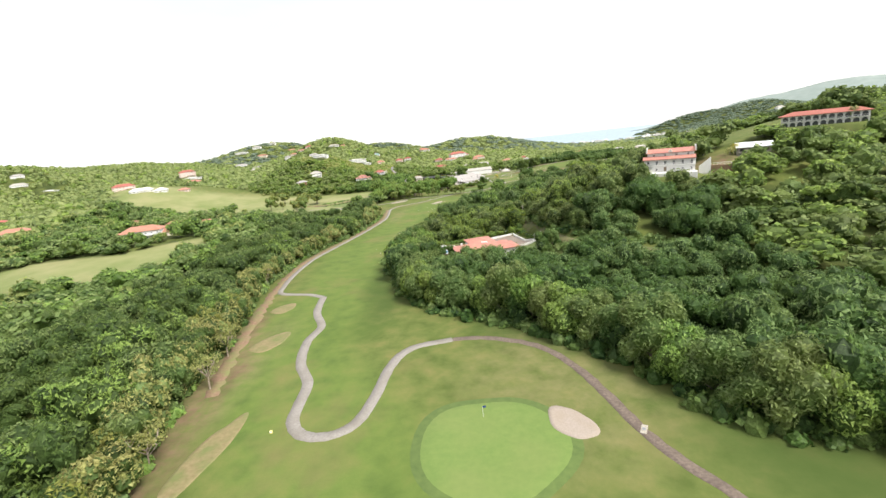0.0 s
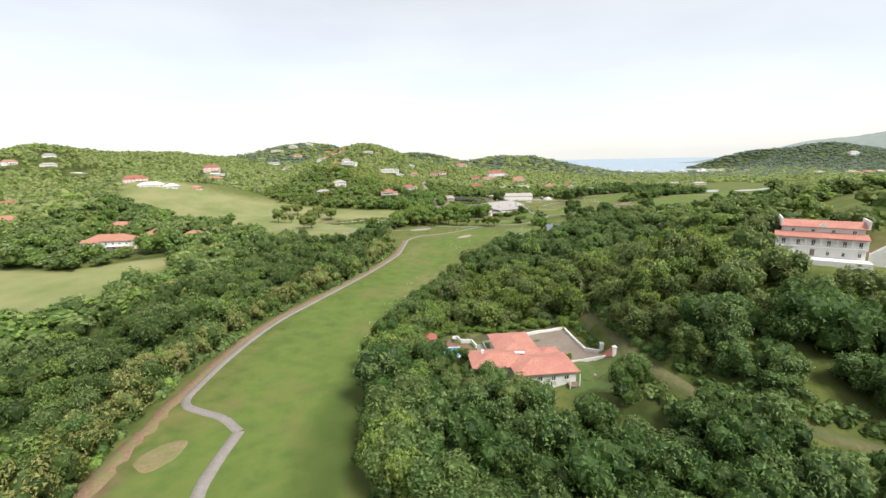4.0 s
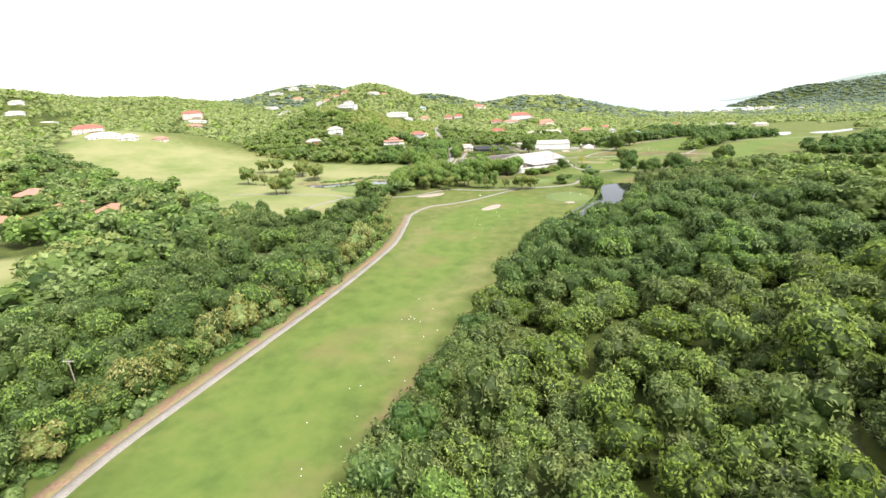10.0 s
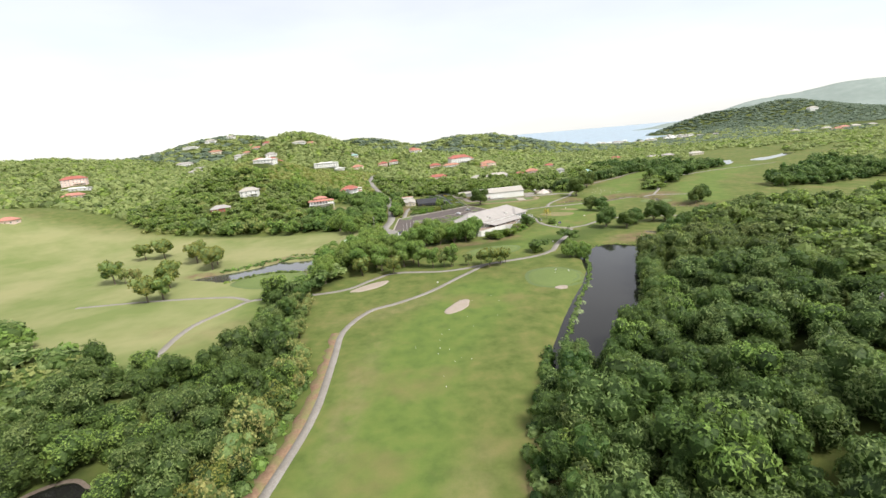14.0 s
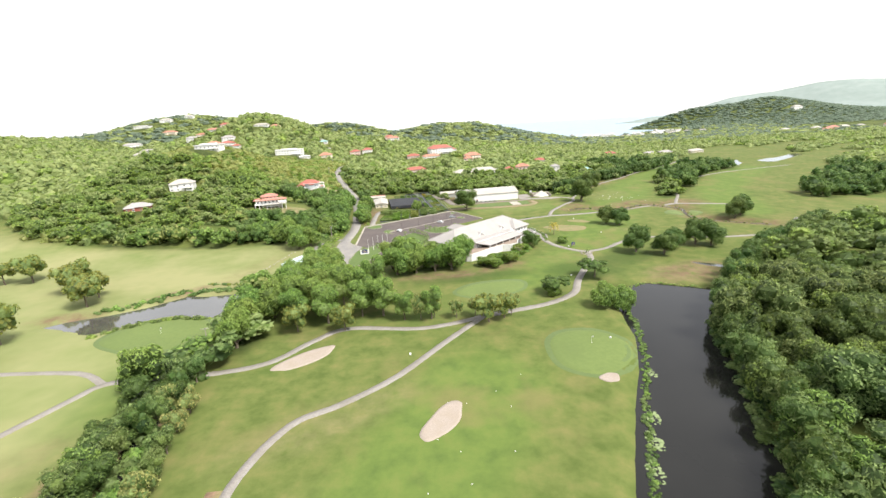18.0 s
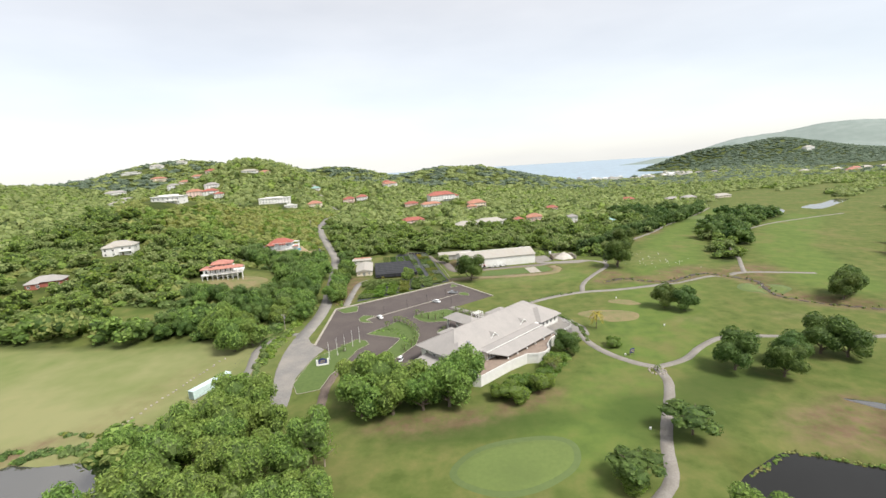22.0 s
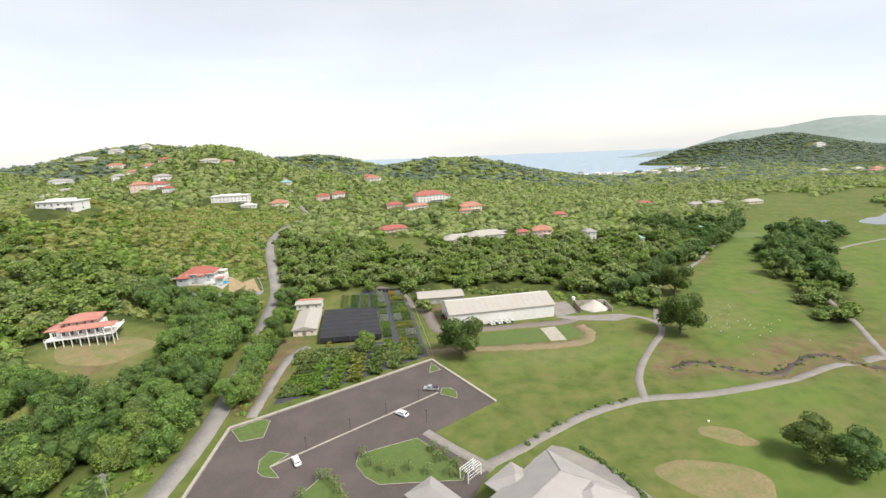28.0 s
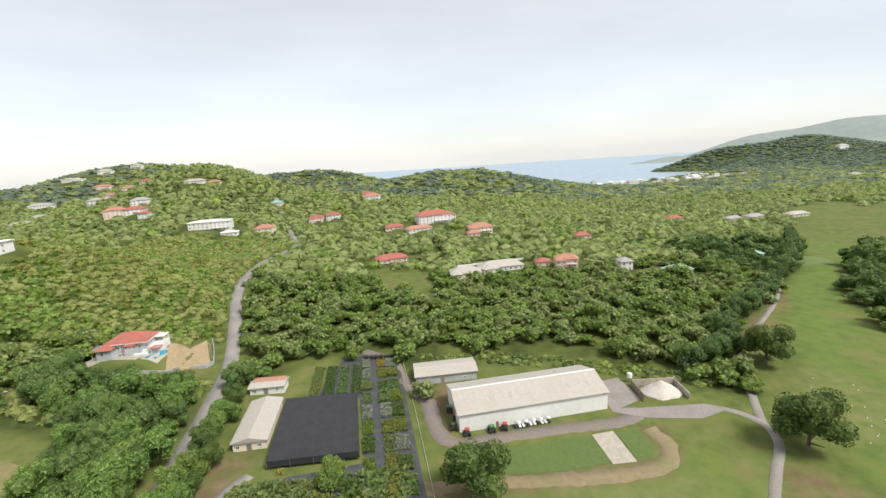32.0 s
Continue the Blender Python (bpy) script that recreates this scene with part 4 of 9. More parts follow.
def scatter(x0, x1, y0, y1, gap, seed, margin=1.0, track=4.2):
    """Jittered places in a plan box that lie in the woods, clear of turf, ponds and houses."""
    rng = np.random.default_rng(seed)
    xs, ys = np.meshgrid(np.arange(float(x0), x1, gap), np.arange(float(y0), y1, gap * 0.9))
    xs[1::2] += gap / 2
    x = xs.ravel() + rng.uniform(-0.52, 0.52, xs.size) * gap
    y = ys.ravel() + rng.uniform(-0.52, 0.52, xs.size) * gap
    keep = (clear_distance(x, y, max(0.0, margin - 1.5)) < -min(margin, 1.5)) & (line_distance(x, y, EAST_TRACK) > track)
    for outline in [EAST_POND, WEST_CREEK] + FAR_PONDS:
        keep &= edge_distance(x, y, outline) < -2.0
    for hx, hy, r in HOUSE_SPOTS:
        keep &= np.hypot(x - hx, y - hy) > r
    keep &= land(x, y) > SEA_Z + 4
    return x[keep], y[keep], rng


def wood(name, area, gap, height, templates, mats, label, seed, margin=1.0, slim=0.55, skip=None, domed=False, track=4.2):
    x, y, rng = scatter(*area, gap, seed, margin, track)
    if skip is not None:
        k = ~skip(x, y)
        x, y = x[k], y[k]
    drift = np.array([noise.noise((a * 0.02, b * 0.02, seed)) for a, b in zip(x, y)])
    h = height * (1 + 0.14 * ease(170, 110, y)) * (1 + 0.35 * drift) * rng.choice((0.62, 0.8, 0.95, 1.05, 1.3), len(x)) * rng.uniform(0.9, 1.1, len(x))
    r = np.maximum(gap * 0.62, h * slim * rng.uniform(0.85, 1.15, len(x)))
    z = land(x, y) + h * (0.12 if domed else 0.5)
    # neighbours tend to be of one kind, with strays
    stand = np.array([noise.noise((a * 0.045, b2 * 0.045, seed + 9.5)) for a, b2 in zip(x, y)]) * 0.75 + 0.5 + rng.uniform(-0.38, 0.38, len(x))
    kinds = np.clip((stand * len(mats)).astype(int), 0, len(mats) - 1)
    return stamp(name, templates, np.stack([x, y, z], 1), np.stack([r, h * (0.88 if domed else 0.52)], 1), label, mats, seed=seed, species=kinds)

# houses: x, y, turn, width, depth, storeys, wall, roof, shape
W, CR, PK = MAT_WHITE, MAT_CREAM, MAT_PINK
VILLAGE_NEAR = [
    (-250, 357, 12, 24, 11, 2, W, MAT_ORANGE, "hip"), (-236, 362, 12, 9, 8, 1, CR, MAT_ORANGE, "hip"), (-257, 412, 20, 14, 10, 1, CR, MAT_ORANGE, "hip"),
    (-224, 408, 5, 13, 9, 1, CR, MAT_ORANGE, "hip"), (-322, 450, 10, 16, 10, 1, PK, MAT_SALMON, "hip"), (-470, 474, 20, 24, 12, 1, CR, MAT_ORANGE, "hip"),
    (-425, 625, 30, 26, 11, 1, W, W, "hip"), (-402, 632, 20, 14, 10, 1, W, W, "hip"), (-470, 655, 35, 26, 12, 2, PK, MAT_RED, "hip"), (-380, 650, 10, 12, 8, 1, PK, MAT_SALMON, "hip"),
    (-222, 694, 20, 15, 9, 1, MAT_RED, MAT_GREY_ROOF, "hip"), (-217, 755, 15, 17, 11, 2, W, MAT_TIN, "hip"), (-230, 853, 0, 23, 13, 2, W, W, "flat"),
]
VILLAGE_MID = [
    (-208, 1085, 8, 36, 14, 3, W, W, "flat"), (-155, 1094, 0, 17, 12, 2, CR, MAT_ORANGE, "hip"), (-181, 1064, 10, 14, 9, 1, W, W, "flat"), (-182, 1236, 0, 13, 9, 1, W, MAT_TEAL_ROOF, "hip"),
    (-118, 1184, 0, 15, 11, 2, PK, MAT_RED, "hip"), (-97, 1190, 0, 15, 12, 2, W, MAT_RED, "hip"), (-52, 1265, -5, 20, 12, 2, W, MAT_ORANGE, "hip"), (-60, 1285, 0, 14, 9, 2, PK, MAT_RED, "hip"),
    (31, 1112, 10, 34, 16, 3, W, MAT_RED, "hip"), (52, 1135, 10, 12, 10, 2, W, MAT_RED, "hip"), (14, 1078, 12, 24, 9, 1, W, MAT_ORANGE, "hip"), (-14, 1100, 0, 17, 10, 1, PK, MAT_RED, "hip"),
    (79, 1067, 0, 22, 14, 2, CR, MAT_ORANGE, "hip"), (70, 1050, 0, 11, 8, 1, PK, MAT_ORANGE, "hip"), (-12, 977, 10, 24, 11, 1, PK, MAT_RED, "hip"),
    (46, 914, -3, 20, 12, 1, CR, MAT_TIN, "hip"), (74, 926, 8, 30, 13, 1, W, MAT_TIN, "hip"), (124, 921, -12, 15, 11, 2, PK, MAT_ORANGE, "hip"), (108, 929, 0, 9, 8, 1, PK, MAT_RED, "hip"),
    (177, 1029, 0, 13, 9, 1, PK, MAT_RED, "hip"), (188, 881, 10, 15, 10, 1, W, MAT_TEAL_ROOF, "hip"), (160, 900, 0, 8, 8, 2, W, MAT_GREY_ROOF, "hip"), (268, 915, 10, 12, 8, 1, W, MAT_TEAL_ROOF, "hip"),
    (331, 1130, 0, 18, 10, 1, W, MAT_RED, "hip"), (390, 1105, 0, 16, 8, 1, CR, MAT_GREY_ROOF, "hip"), (420, 1110, 5, 18, 9, 1, CR, MAT_GREY_ROOF, "hip"), (470, 1105, 0, 22, 9, 1, CR, MAT_TIN, "hip"),
]
VILLAGE_HILL = [
    (-515, 905, 25, 24, 12, 3, PK, MAT_RED, "hip"), (-488, 872, 20, 26, 8, 1, W, W, "flat"), (-466, 835, 20, 18, 9, 1, PK, MAT_SALMON, "hip"), (-506, 1214, 10, 20, 10, 1, W, MAT_TIN, "hip"),
    (-625, 1400, 25, 30, 12, 2, W, MAT_GREY_ROOF, "hip"), (-520, 1268, 10, 26, 10, 1, W, MAT_GREY_ROOF, "hip"), (-420, 1232, 10, 14, 10, 2, W, MAT_GREY_ROOF, "hip"),
    (-354, 1164, 10, 18, 12, 3, PK, MAT_ORANGE, "hip"), (-332, 1168, 0, 18, 11, 2, W, MAT_RED, "hip"), (-312, 1150, 0, 10, 9, 2, W, MAT_RED, "hip"), (-340, 1195, 5, 17, 10, 2, W, MAT_GREY_ROOF, "hip"),
    (-408, 1250, 0, 15, 9, 1, CR, MAT_ORANGE, "hip"), (-390, 1262, 0, 18, 10, 1, W, MAT_ORANGE, "hip"), (-372, 1276, 0, 15, 9, 1, PK, MAT_RED, "hip"), (-300, 1262, 0, 22, 9, 1, W, MAT_TIN, "hip"),
    (-276, 1268, 0, 14, 9, 1, PK, MAT_ORANGE, "hip"), (-610, 1540, 0, 26, 12, 2, CR, MAT_ORANGE, "hip"), (-700, 1590, 0, 34, 14, 2, W, W, "flat"), (-664, 1640, 0, 24, 12, 2, W, MAT_TIN, "hip"),
    (-625, 1690, 0, 20, 10, 2, W, MAT_TIN, "hip"), (-540, 1640, 0, 28, 12, 1, PK, MAT_ORANGE, "hip"), (-500, 1690, 0, 22, 10, 1, W, MAT_RED, "hip"), (-166, 1618, 0, 16, 10, 1, PK, MAT_RED, "hip"),
    (-905, 955, 35, 24, 11, 2, W, MAT_TIN, "hip"), (-930, 985, 35, 20, 11, 2, W, MAT_GREY_ROOF, "hip"), (-960, 925, 40, 22, 11, 2, W, MAT_ORANGE, "hip"), (-850, 960, 30, 30, 10, 1, W, W, "flat"), (-900, 760, 35, 30, 13, 2, W, MAT_ORANGE, "hip"), (-1010, 820, 35, 26, 12, 2, PK, MAT_RED, "hip"), (-720, 700, 35, 28, 12, 1, W, MAT_RED, "hip"),
]
BAY = random.Random(8)
VILLAGE_BAY = [(x, 1790 + 0.32 * (x - 480) + BAY.uniform(-75, 60), BAY.uniform(-40, 40), BAY.uniform(10, 24), BAY.uniform(9, 13), BAY.choice((1, 1, 2, 3)), W, BAY.choice((W, W, MAT_TIN, MAT_TIN, MAT_GREY_ROOF)), "hip")
               for x in (500 + 520 * (BAY.random() ** 1.2) for _ in range(40))]
VILLAGE_BAY += [(x, 1560 + BAY.uniform(-60, 60), BAY.uniform(-20, 20), BAY.uniform(16, 30), 13, 2, CR, BAY.choice((MAT_GREY_ROOF, MAT_TIN, MAT_SALMON)), "hip") for x in range(1060, 1500, 44)]
VILLAGE_BAY += [(1560, 2160, 0, 36, 20, 3, W, MAT_TIN, "hip")]
HOUSE_SPOTS = [(h[0], h[1], max(h[3], h[4]) * 0.85 + 4) for h in VILLAGE_NEAR + VILLAGE_MID + VILLAGE_HILL]
HOUSE_SPOTS += [(h[0], h[1] - 4, 11) for h in VILLAGE_BAY]
HOUSE_SPOTS += [(h[0] + 2, h[1] - 17, 12) for h in VILLAGE_NEAR + VILLAGE_MID]
HOUSE_SPOTS += [(162, 240, 14), (216, 262, 24), (205, 250, 14), (113, 225, 20), (-112, 780, 15), (-95, 776, 12), (-125, 722, 20), (158, 232, 10), (118, 219, 12), (-80, 777, 10), (60, 752, 34), (98, 742, 14), (20, 768, 18), (-124, 780, 8), (-92, 790, 12), (-102, 345.5, 11), (-95, 335, 8), (106, 219, 12), (100, 208, 10), (31, 178, 8), (25, 171, 9), (34, 169, 6)]


def hip_roof(w, d, h, z, eave=0.7, gable=False):
    """A closed hipped or gabled roof over a plan of w by d."""
    bm = bmesh.new()
    a, c = w / 2 + eave, d / 2 + eave
    r = a - (0 if gable else min(c, a * 0.95))
    t = 0.22
    lo = [bm.verts.new(p) for p in ((-a, -c, z - t), (a, -c, z - t), (a, c, z - t), (-a, c, z - t))]
    hi = [bm.verts.new(p) for p in ((-a, -c, z), (a, -c, z), (a, c, z), (-a, c, z))]
    r0, r1 = bm.verts.new((-r, 0, z + h)), bm.verts.new((r, 0, z + h))
    bm.faces.new(lo[::-1])
    for i in range(4):
        bm.faces.new((lo[i], lo[(i + 1) % 4], hi[(i + 1) % 4], hi[i]))
    bm.faces.new((hi[0], hi[1], r1, r0))
    bm.faces.new((hi[2], hi[3], r0, r1))
    bm.faces.new((hi[1], hi[2], r1))
    bm.faces.new((hi[3], hi[0], r0))
    return bm


def window(parent, x, y, z, w, h, face, name="window", pane=MAT_GLASS, sub=True):
    """A framed pane set on a wall. face: the way that it looks, in degrees (0 is -y)."""
    bm = bmesh.new()
    t = 0.14
    box(bm, -w / 2, w / 2, -0.10, 0.12, h - t, h)
    box(bm, -w / 2, w / 2, -0.14, 0.12, -t, 0.02)
    box(bm, -w / 2, -w / 2 + t, -0.10, 0.12, 0, h)
    box(bm, w / 2 - t, w / 2, -0.10, 0.12, 0, h)
    box(bm, -0.05, 0.05, -0.07, 0.12, 0, h)
    ob = part(name, bm, MAT_FRAME, parent, m=pose(x, y, z, 0, 0, face))
    part("pane", box_bm(-w / 2 + t, w / 2 - t, -0.04, 0.05, 0.02, h - t), pane, ob)
    return ob


def house(x, y, turn, w, d, storeys, wall, roof, shape, rich=True):
    g = min(lie(x, y), lie(x - w / 2, y), lie(x + w / 2, y), lie(x, y - d / 2)) + 0.1
    colour = {W: "white", CR: "cream", PK: "pale pink"}.get(wall, "red")
    rname = {MAT_RED: "red", MAT_ORANGE: "orange tile", MAT_SALMON: "faded red", MAT_GREY_ROOF: "grey shingle", MAT_TIN: "pale sheet", MAT_TEAL_ROOF: "teal sheet"}.get(roof, "white")
    e = thing("house", pose(x, y, g, 0, 0, turn), f"{colour} {storeys}-storey house with a {rname} {shape} roof among trees", "house", "houses on the hillside")
    h = 3.0 * storeys + 0.5
    part("wall", box_bm(-w / 2, w / 2, -d / 2, d / 2, -2.5, h, bevel=0.05), wall, e)
    if shape == "flat":
        bm = box_bm(-w / 2 - 0.8, w / 2 + 0.8, -d / 2 - 0.8, d / 2 + 0.8, h, h + 0.35, bevel=0.05)
        box(bm, -w * 0.3, w * 0.25, -d * 0.3, d * 0.35, h + 0.35, h + 1.6, bevel=0.05)
        part("roof", bm, roof, e)
    else:
        part("roof", hip_roof(w, d, d * 0.24 + 0.4, h), roof, e)
        if w > 15:
            ww = w * 0.34
            part("wall", box_bm(-w * 0.3 - ww / 2, -w * 0.3 + ww / 2, -d / 2 - 3.0, -d / 2 + 0.2, -2.5, h * 0.94), wall, e)
            bm = hip_roof(3.0 + d * 0.5, ww, ww * 0.24, h * 0.94 + 0.05, 0.5)
            bmesh.ops.transform(bm, matrix=pose(-w * 0.3, -d / 2 + d * 0.25 - 1.6, 0, 0, 0, 90), verts=bm.verts)
            part("roof", bm, roof, e)
    n = max(2, int(w / 4))
    for s in range(storeys):
        for i in range(n):
            wx = -w / 2 + (i + 0.5) * w / n
            in_wing = shape != "flat" and w > 15 and abs(wx + w * 0.3) < w * 0.17 + 0.8
            wy = -d / 2 - (3.0 if in_wing else 0) - 0.02
            if s == 0 and i == n // 2:
                part("door", box_bm(wx - 0.55, wx + 0.55, wy - 0.06, wy + 0.06, 0, 2.1), MAT_WOOD, e)
            else:
                window(e, wx, wy, s * 3 + 0.95, 1.5, 1.35, 0)
        if rich:
            for sx, f in ((-1, -90), (1, 90)):
                window(e, sx * (w / 2 + 0.02), 0, s * 3 + 0.95, 1.5, 1.3, f)
    if storeys > 1 and w > 14:
        b0, b1 = w * 0.02, w * 0.44
        bm = box_bm(b0, b1, -d / 2 - 1.8, -d / 2 - 0.02, 2.75, 2.95)
        balcony = part("balcony", bm, wall, e)
        rail = bmesh.new()
        box(rail, b0, b1, -d / 2 - 1.8, -d / 2 - 1.72, 3.75, 3.85)
        for i in range(9):
            px = b0 + (b1 - b0 - 0.1) * i / 8
            box(rail, px, px + 0.09, -d / 2 - 1.79, -d / 2 - 1.73, 2.95, 3.75)
        part("railing", rail, MAT_FRAME, balcony)
        for px in (b0 + 0.15, b1 - 0.15):
            part("column", rod_bm((px, -d / 2 - 1.65, -2), (px, -d / 2 - 1.65, 2.75), 0.15), wall, e)
    return e


for x, y, turn, w, d, *rest in VILLAGE_NEAR + VILLAGE_MID:
    grow = 1.15 if y > 1000 else 1.25 if y < 480 else 1.1
    house(x, y, turn, w * grow, d * grow, *rest)
for x, y, turn, w, d, *rest in VILLAGE_HILL:
    house(x, y, turn, w * 1.2, d * 1.15, *rest, rich=False)


def small_house(x, y, turn, w, d, storeys, wall, roof, shape):
    e = thing("house", pose(x, y, lie(x, y), 0, 0, turn), "small pale house in the distant bay village", "house", "houses by the bay")
    h = 3.2 * storeys
    part("wall", box_bm(-w / 2, w / 2, -d / 2, d / 2, -4, h), wall, e)
    part("roof", hip_roof(w, d, d * 0.3, h), roof, e)
    bm = bmesh.new()
    for i in range(4):
        wx = (i - 1.5) * w / 4
        box(bm, wx - 1, wx + 1, -d / 2 - 0.06, -d / 2 + 0.05, 1, 2.4)
    part("window_row", bm, MAT_GLASS, e)


for row in VILLAGE_BAY:
    small_house(*row)


def scrub_zone(x, y):
    """The low bushy slope under the hill road."""
    return edge_distance(x, y, [(-66, 745), (-80, 800), (-104, 880), (-110, 1010), (-150, 1055), (-260, 1050), (-330, 960), (-300, 840), (-190, 790), (-130, 800)]) > 0


EAST_KINDS = [LEAF_MID, LEAF_DEEP, LEAF_DEEP, LEAF_MID, LEAF_FRESH, LEAF_DEEP, LEAF_MID]
WEST_KINDS = [LEAF_DEEP, LEAF_MID, LEAF_FRESH, LEAF_DEEP, LEAF_MID, LEAF_DEEP]
def near_nursery(x, y):
    return (x > -135) & (x < -45) & (y > 625) & (y < 775)


FAR_KINDS = [LEAF_MID, LEAF_DEEP, LEAF_FRESH, LEAF_MID, LEAF_FRESH, LEAF_MID]
near_east = (-40, 105, 40, 440)
near_west = (-135, -55, 30, 470)
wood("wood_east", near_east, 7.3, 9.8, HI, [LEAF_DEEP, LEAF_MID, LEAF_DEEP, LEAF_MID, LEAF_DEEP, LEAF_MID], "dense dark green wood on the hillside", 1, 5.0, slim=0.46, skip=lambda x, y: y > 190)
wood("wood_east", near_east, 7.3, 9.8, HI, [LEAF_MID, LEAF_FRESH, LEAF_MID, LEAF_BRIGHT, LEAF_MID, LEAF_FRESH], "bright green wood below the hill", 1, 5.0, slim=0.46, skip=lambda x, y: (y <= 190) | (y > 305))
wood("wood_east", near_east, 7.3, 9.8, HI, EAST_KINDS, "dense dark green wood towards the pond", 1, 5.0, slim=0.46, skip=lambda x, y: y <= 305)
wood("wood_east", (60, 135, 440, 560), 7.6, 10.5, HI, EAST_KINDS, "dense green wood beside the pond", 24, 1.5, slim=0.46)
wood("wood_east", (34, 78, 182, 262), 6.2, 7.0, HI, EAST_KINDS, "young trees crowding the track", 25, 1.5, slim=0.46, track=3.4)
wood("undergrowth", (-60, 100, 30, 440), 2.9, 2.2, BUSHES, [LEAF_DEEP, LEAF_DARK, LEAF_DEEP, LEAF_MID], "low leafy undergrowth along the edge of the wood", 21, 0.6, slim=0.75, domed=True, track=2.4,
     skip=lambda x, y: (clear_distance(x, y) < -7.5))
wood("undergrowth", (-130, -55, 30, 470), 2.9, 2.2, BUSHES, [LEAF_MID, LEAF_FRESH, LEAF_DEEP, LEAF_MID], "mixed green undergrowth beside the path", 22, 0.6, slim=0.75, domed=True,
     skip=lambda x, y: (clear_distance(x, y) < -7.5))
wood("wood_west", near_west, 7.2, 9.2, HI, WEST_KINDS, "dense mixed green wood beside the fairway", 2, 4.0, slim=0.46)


def beyond(x, y):
    inside = ((x > near_east[0]) & (x < near_east[1]) & (y > near_east[2]) & (y < near_east[3]))
    inside |= ((x > 60) & (x < 135) & (y >= 440) & (y < 560))
    inside |= ((x > near_west[0]) & (x < near_west[1]) & (y > near_west[2]) & (y < near_west[3]))
    return inside | scrub_zone(x, y) | (x < -y - 60) | (x > y + 90) | (y < 20)


wood("wood_outer", (-400, 330, -20, 640), 11.8, 10.5, MID, FAR_KINDS, "dense green wood on the eastern hill", 3, 1.5, skip=lambda x, y: beyond(x, y) | (x < -20))
# West and north woods mix in the haze-paled hill greens.
wood("wood_outer", (-400, 330, -20, 640), 11.8, 10.5, MID, [LEAF_MID, LEAF_FRESH, LEAF_HILL_HAZE, LEAF_MID, LEAF_FRESH, LEAF_SLOPE_HAZE], "light green wood west of the golf course", 3, 1.5, skip=lambda x, y: beyond(x, y) | (x >= -20))
wood("wood_north", (-300, 230, 640, 910), 8.2, 8.0, MID, [LEAF_FRESH, LEAF_HILL_HAZE, LEAF_FRESH, LEAF_HILL_HAZE, LEAF_BRIGHT, LEAF_FRESH], "dense green wood on the rising ground", 4, 1.5, skip=lambda x, y: scrub_zone(x, y) | near_nursery(x, y))
wood("wood_nursery", (-135, -45, 625, 775), 7.4, 9.0, HI_LIGHT, [LEAF_MID, LEAF_FRESH, LEAF_MID, LEAF_DEEP, LEAF_FRESH], "dense green trees between the road and the villa", 12, 1.5, slim=0.48, skip=lambda x, y: ~near_nursery(x, y) | scrub_zone(x, y))
wood("scrub_slope", (-340, -60, 620, 1060), 4.6, 2.6, BUSHES, [LEAF_FRESH, LEAF_SLOPE_HAZE, LEAF_BRIGHT, LEAF_SLOPE_HAZE, LEAF_SCRUB, LEAF_SLOPE_HAZE], "low yellow-green scrub on the slope", 5, 1.0, slim=1.1, domed=True, skip=lambda x, y: ~scrub_zone(x, y))


wood("scrub_fill", (-300, -100, 640, 900), 6.0, 3.0, BUSHES, [LEAF_FRESH, LEAF_SLOPE_HAZE, LEAF_MID, LEAF_SLOPE_HAZE], "low scrub filling the ground between the trees", 13, 1.0, slim=1.1, domed=True, skip=scrub_zone)


def near_part(x, y):
    return ((x > -300) & (x < 230) & (y < 910) & (y > 640)) | ((x > 229) & (x < 480) & (y > 560) & (y < 960)) | ((x > -400) & (x < 330) & (y < 640)) | scrub_zone(x, y) | (x < -y - 100) | (x > y + 130)


wood("wood_copse", (230, 480, 640, 960), 10.2, 11.0, MID, [LEAF_DEEP, LEAF_DARK, LEAF_DEEP, LEAF_MID], "dark copse between the far fairways", 9, 1.0, slim=0.5)
wood("wood_copse", (331, 480, 560, 640), 11.0, 11.0, MID, [LEAF_DEEP, LEAF_MID], "dark copse beside the far fairway", 10, 1.0, slim=0.5)
# Farthest woods wear mostly the leaf colours with haze painted in.
wood("wood_far", (-1100, 1250, 300, 1420), 11.3, 6.0, LOW, [LEAF_HILL_HAZE, LEAF_MID, LEAF_HILL_HAZE, LEAF_HILL_HAZE, LEAF_FRESH, LEAF_HILL_HAZE], "distant green woods on the hills", 6, 3, slim=0.9, domed=True, skip=near_part)
wood("wood_distant", (-1000, 1300, 1420, 2060), 20, 6, LOW, [LEAF_HILL_HAZE, LEAF_BAY_HAZE], "distant woods above the bay", 7, 3, slim=1.4, domed=True)
wood("wood_headland", (900, 2500, 1900, 2640), 21, 5, LOW, [LEAF_BAY_HAZE], "hazy woods on the headland across the bay", 8, 3, slim=1.6, domed=True)


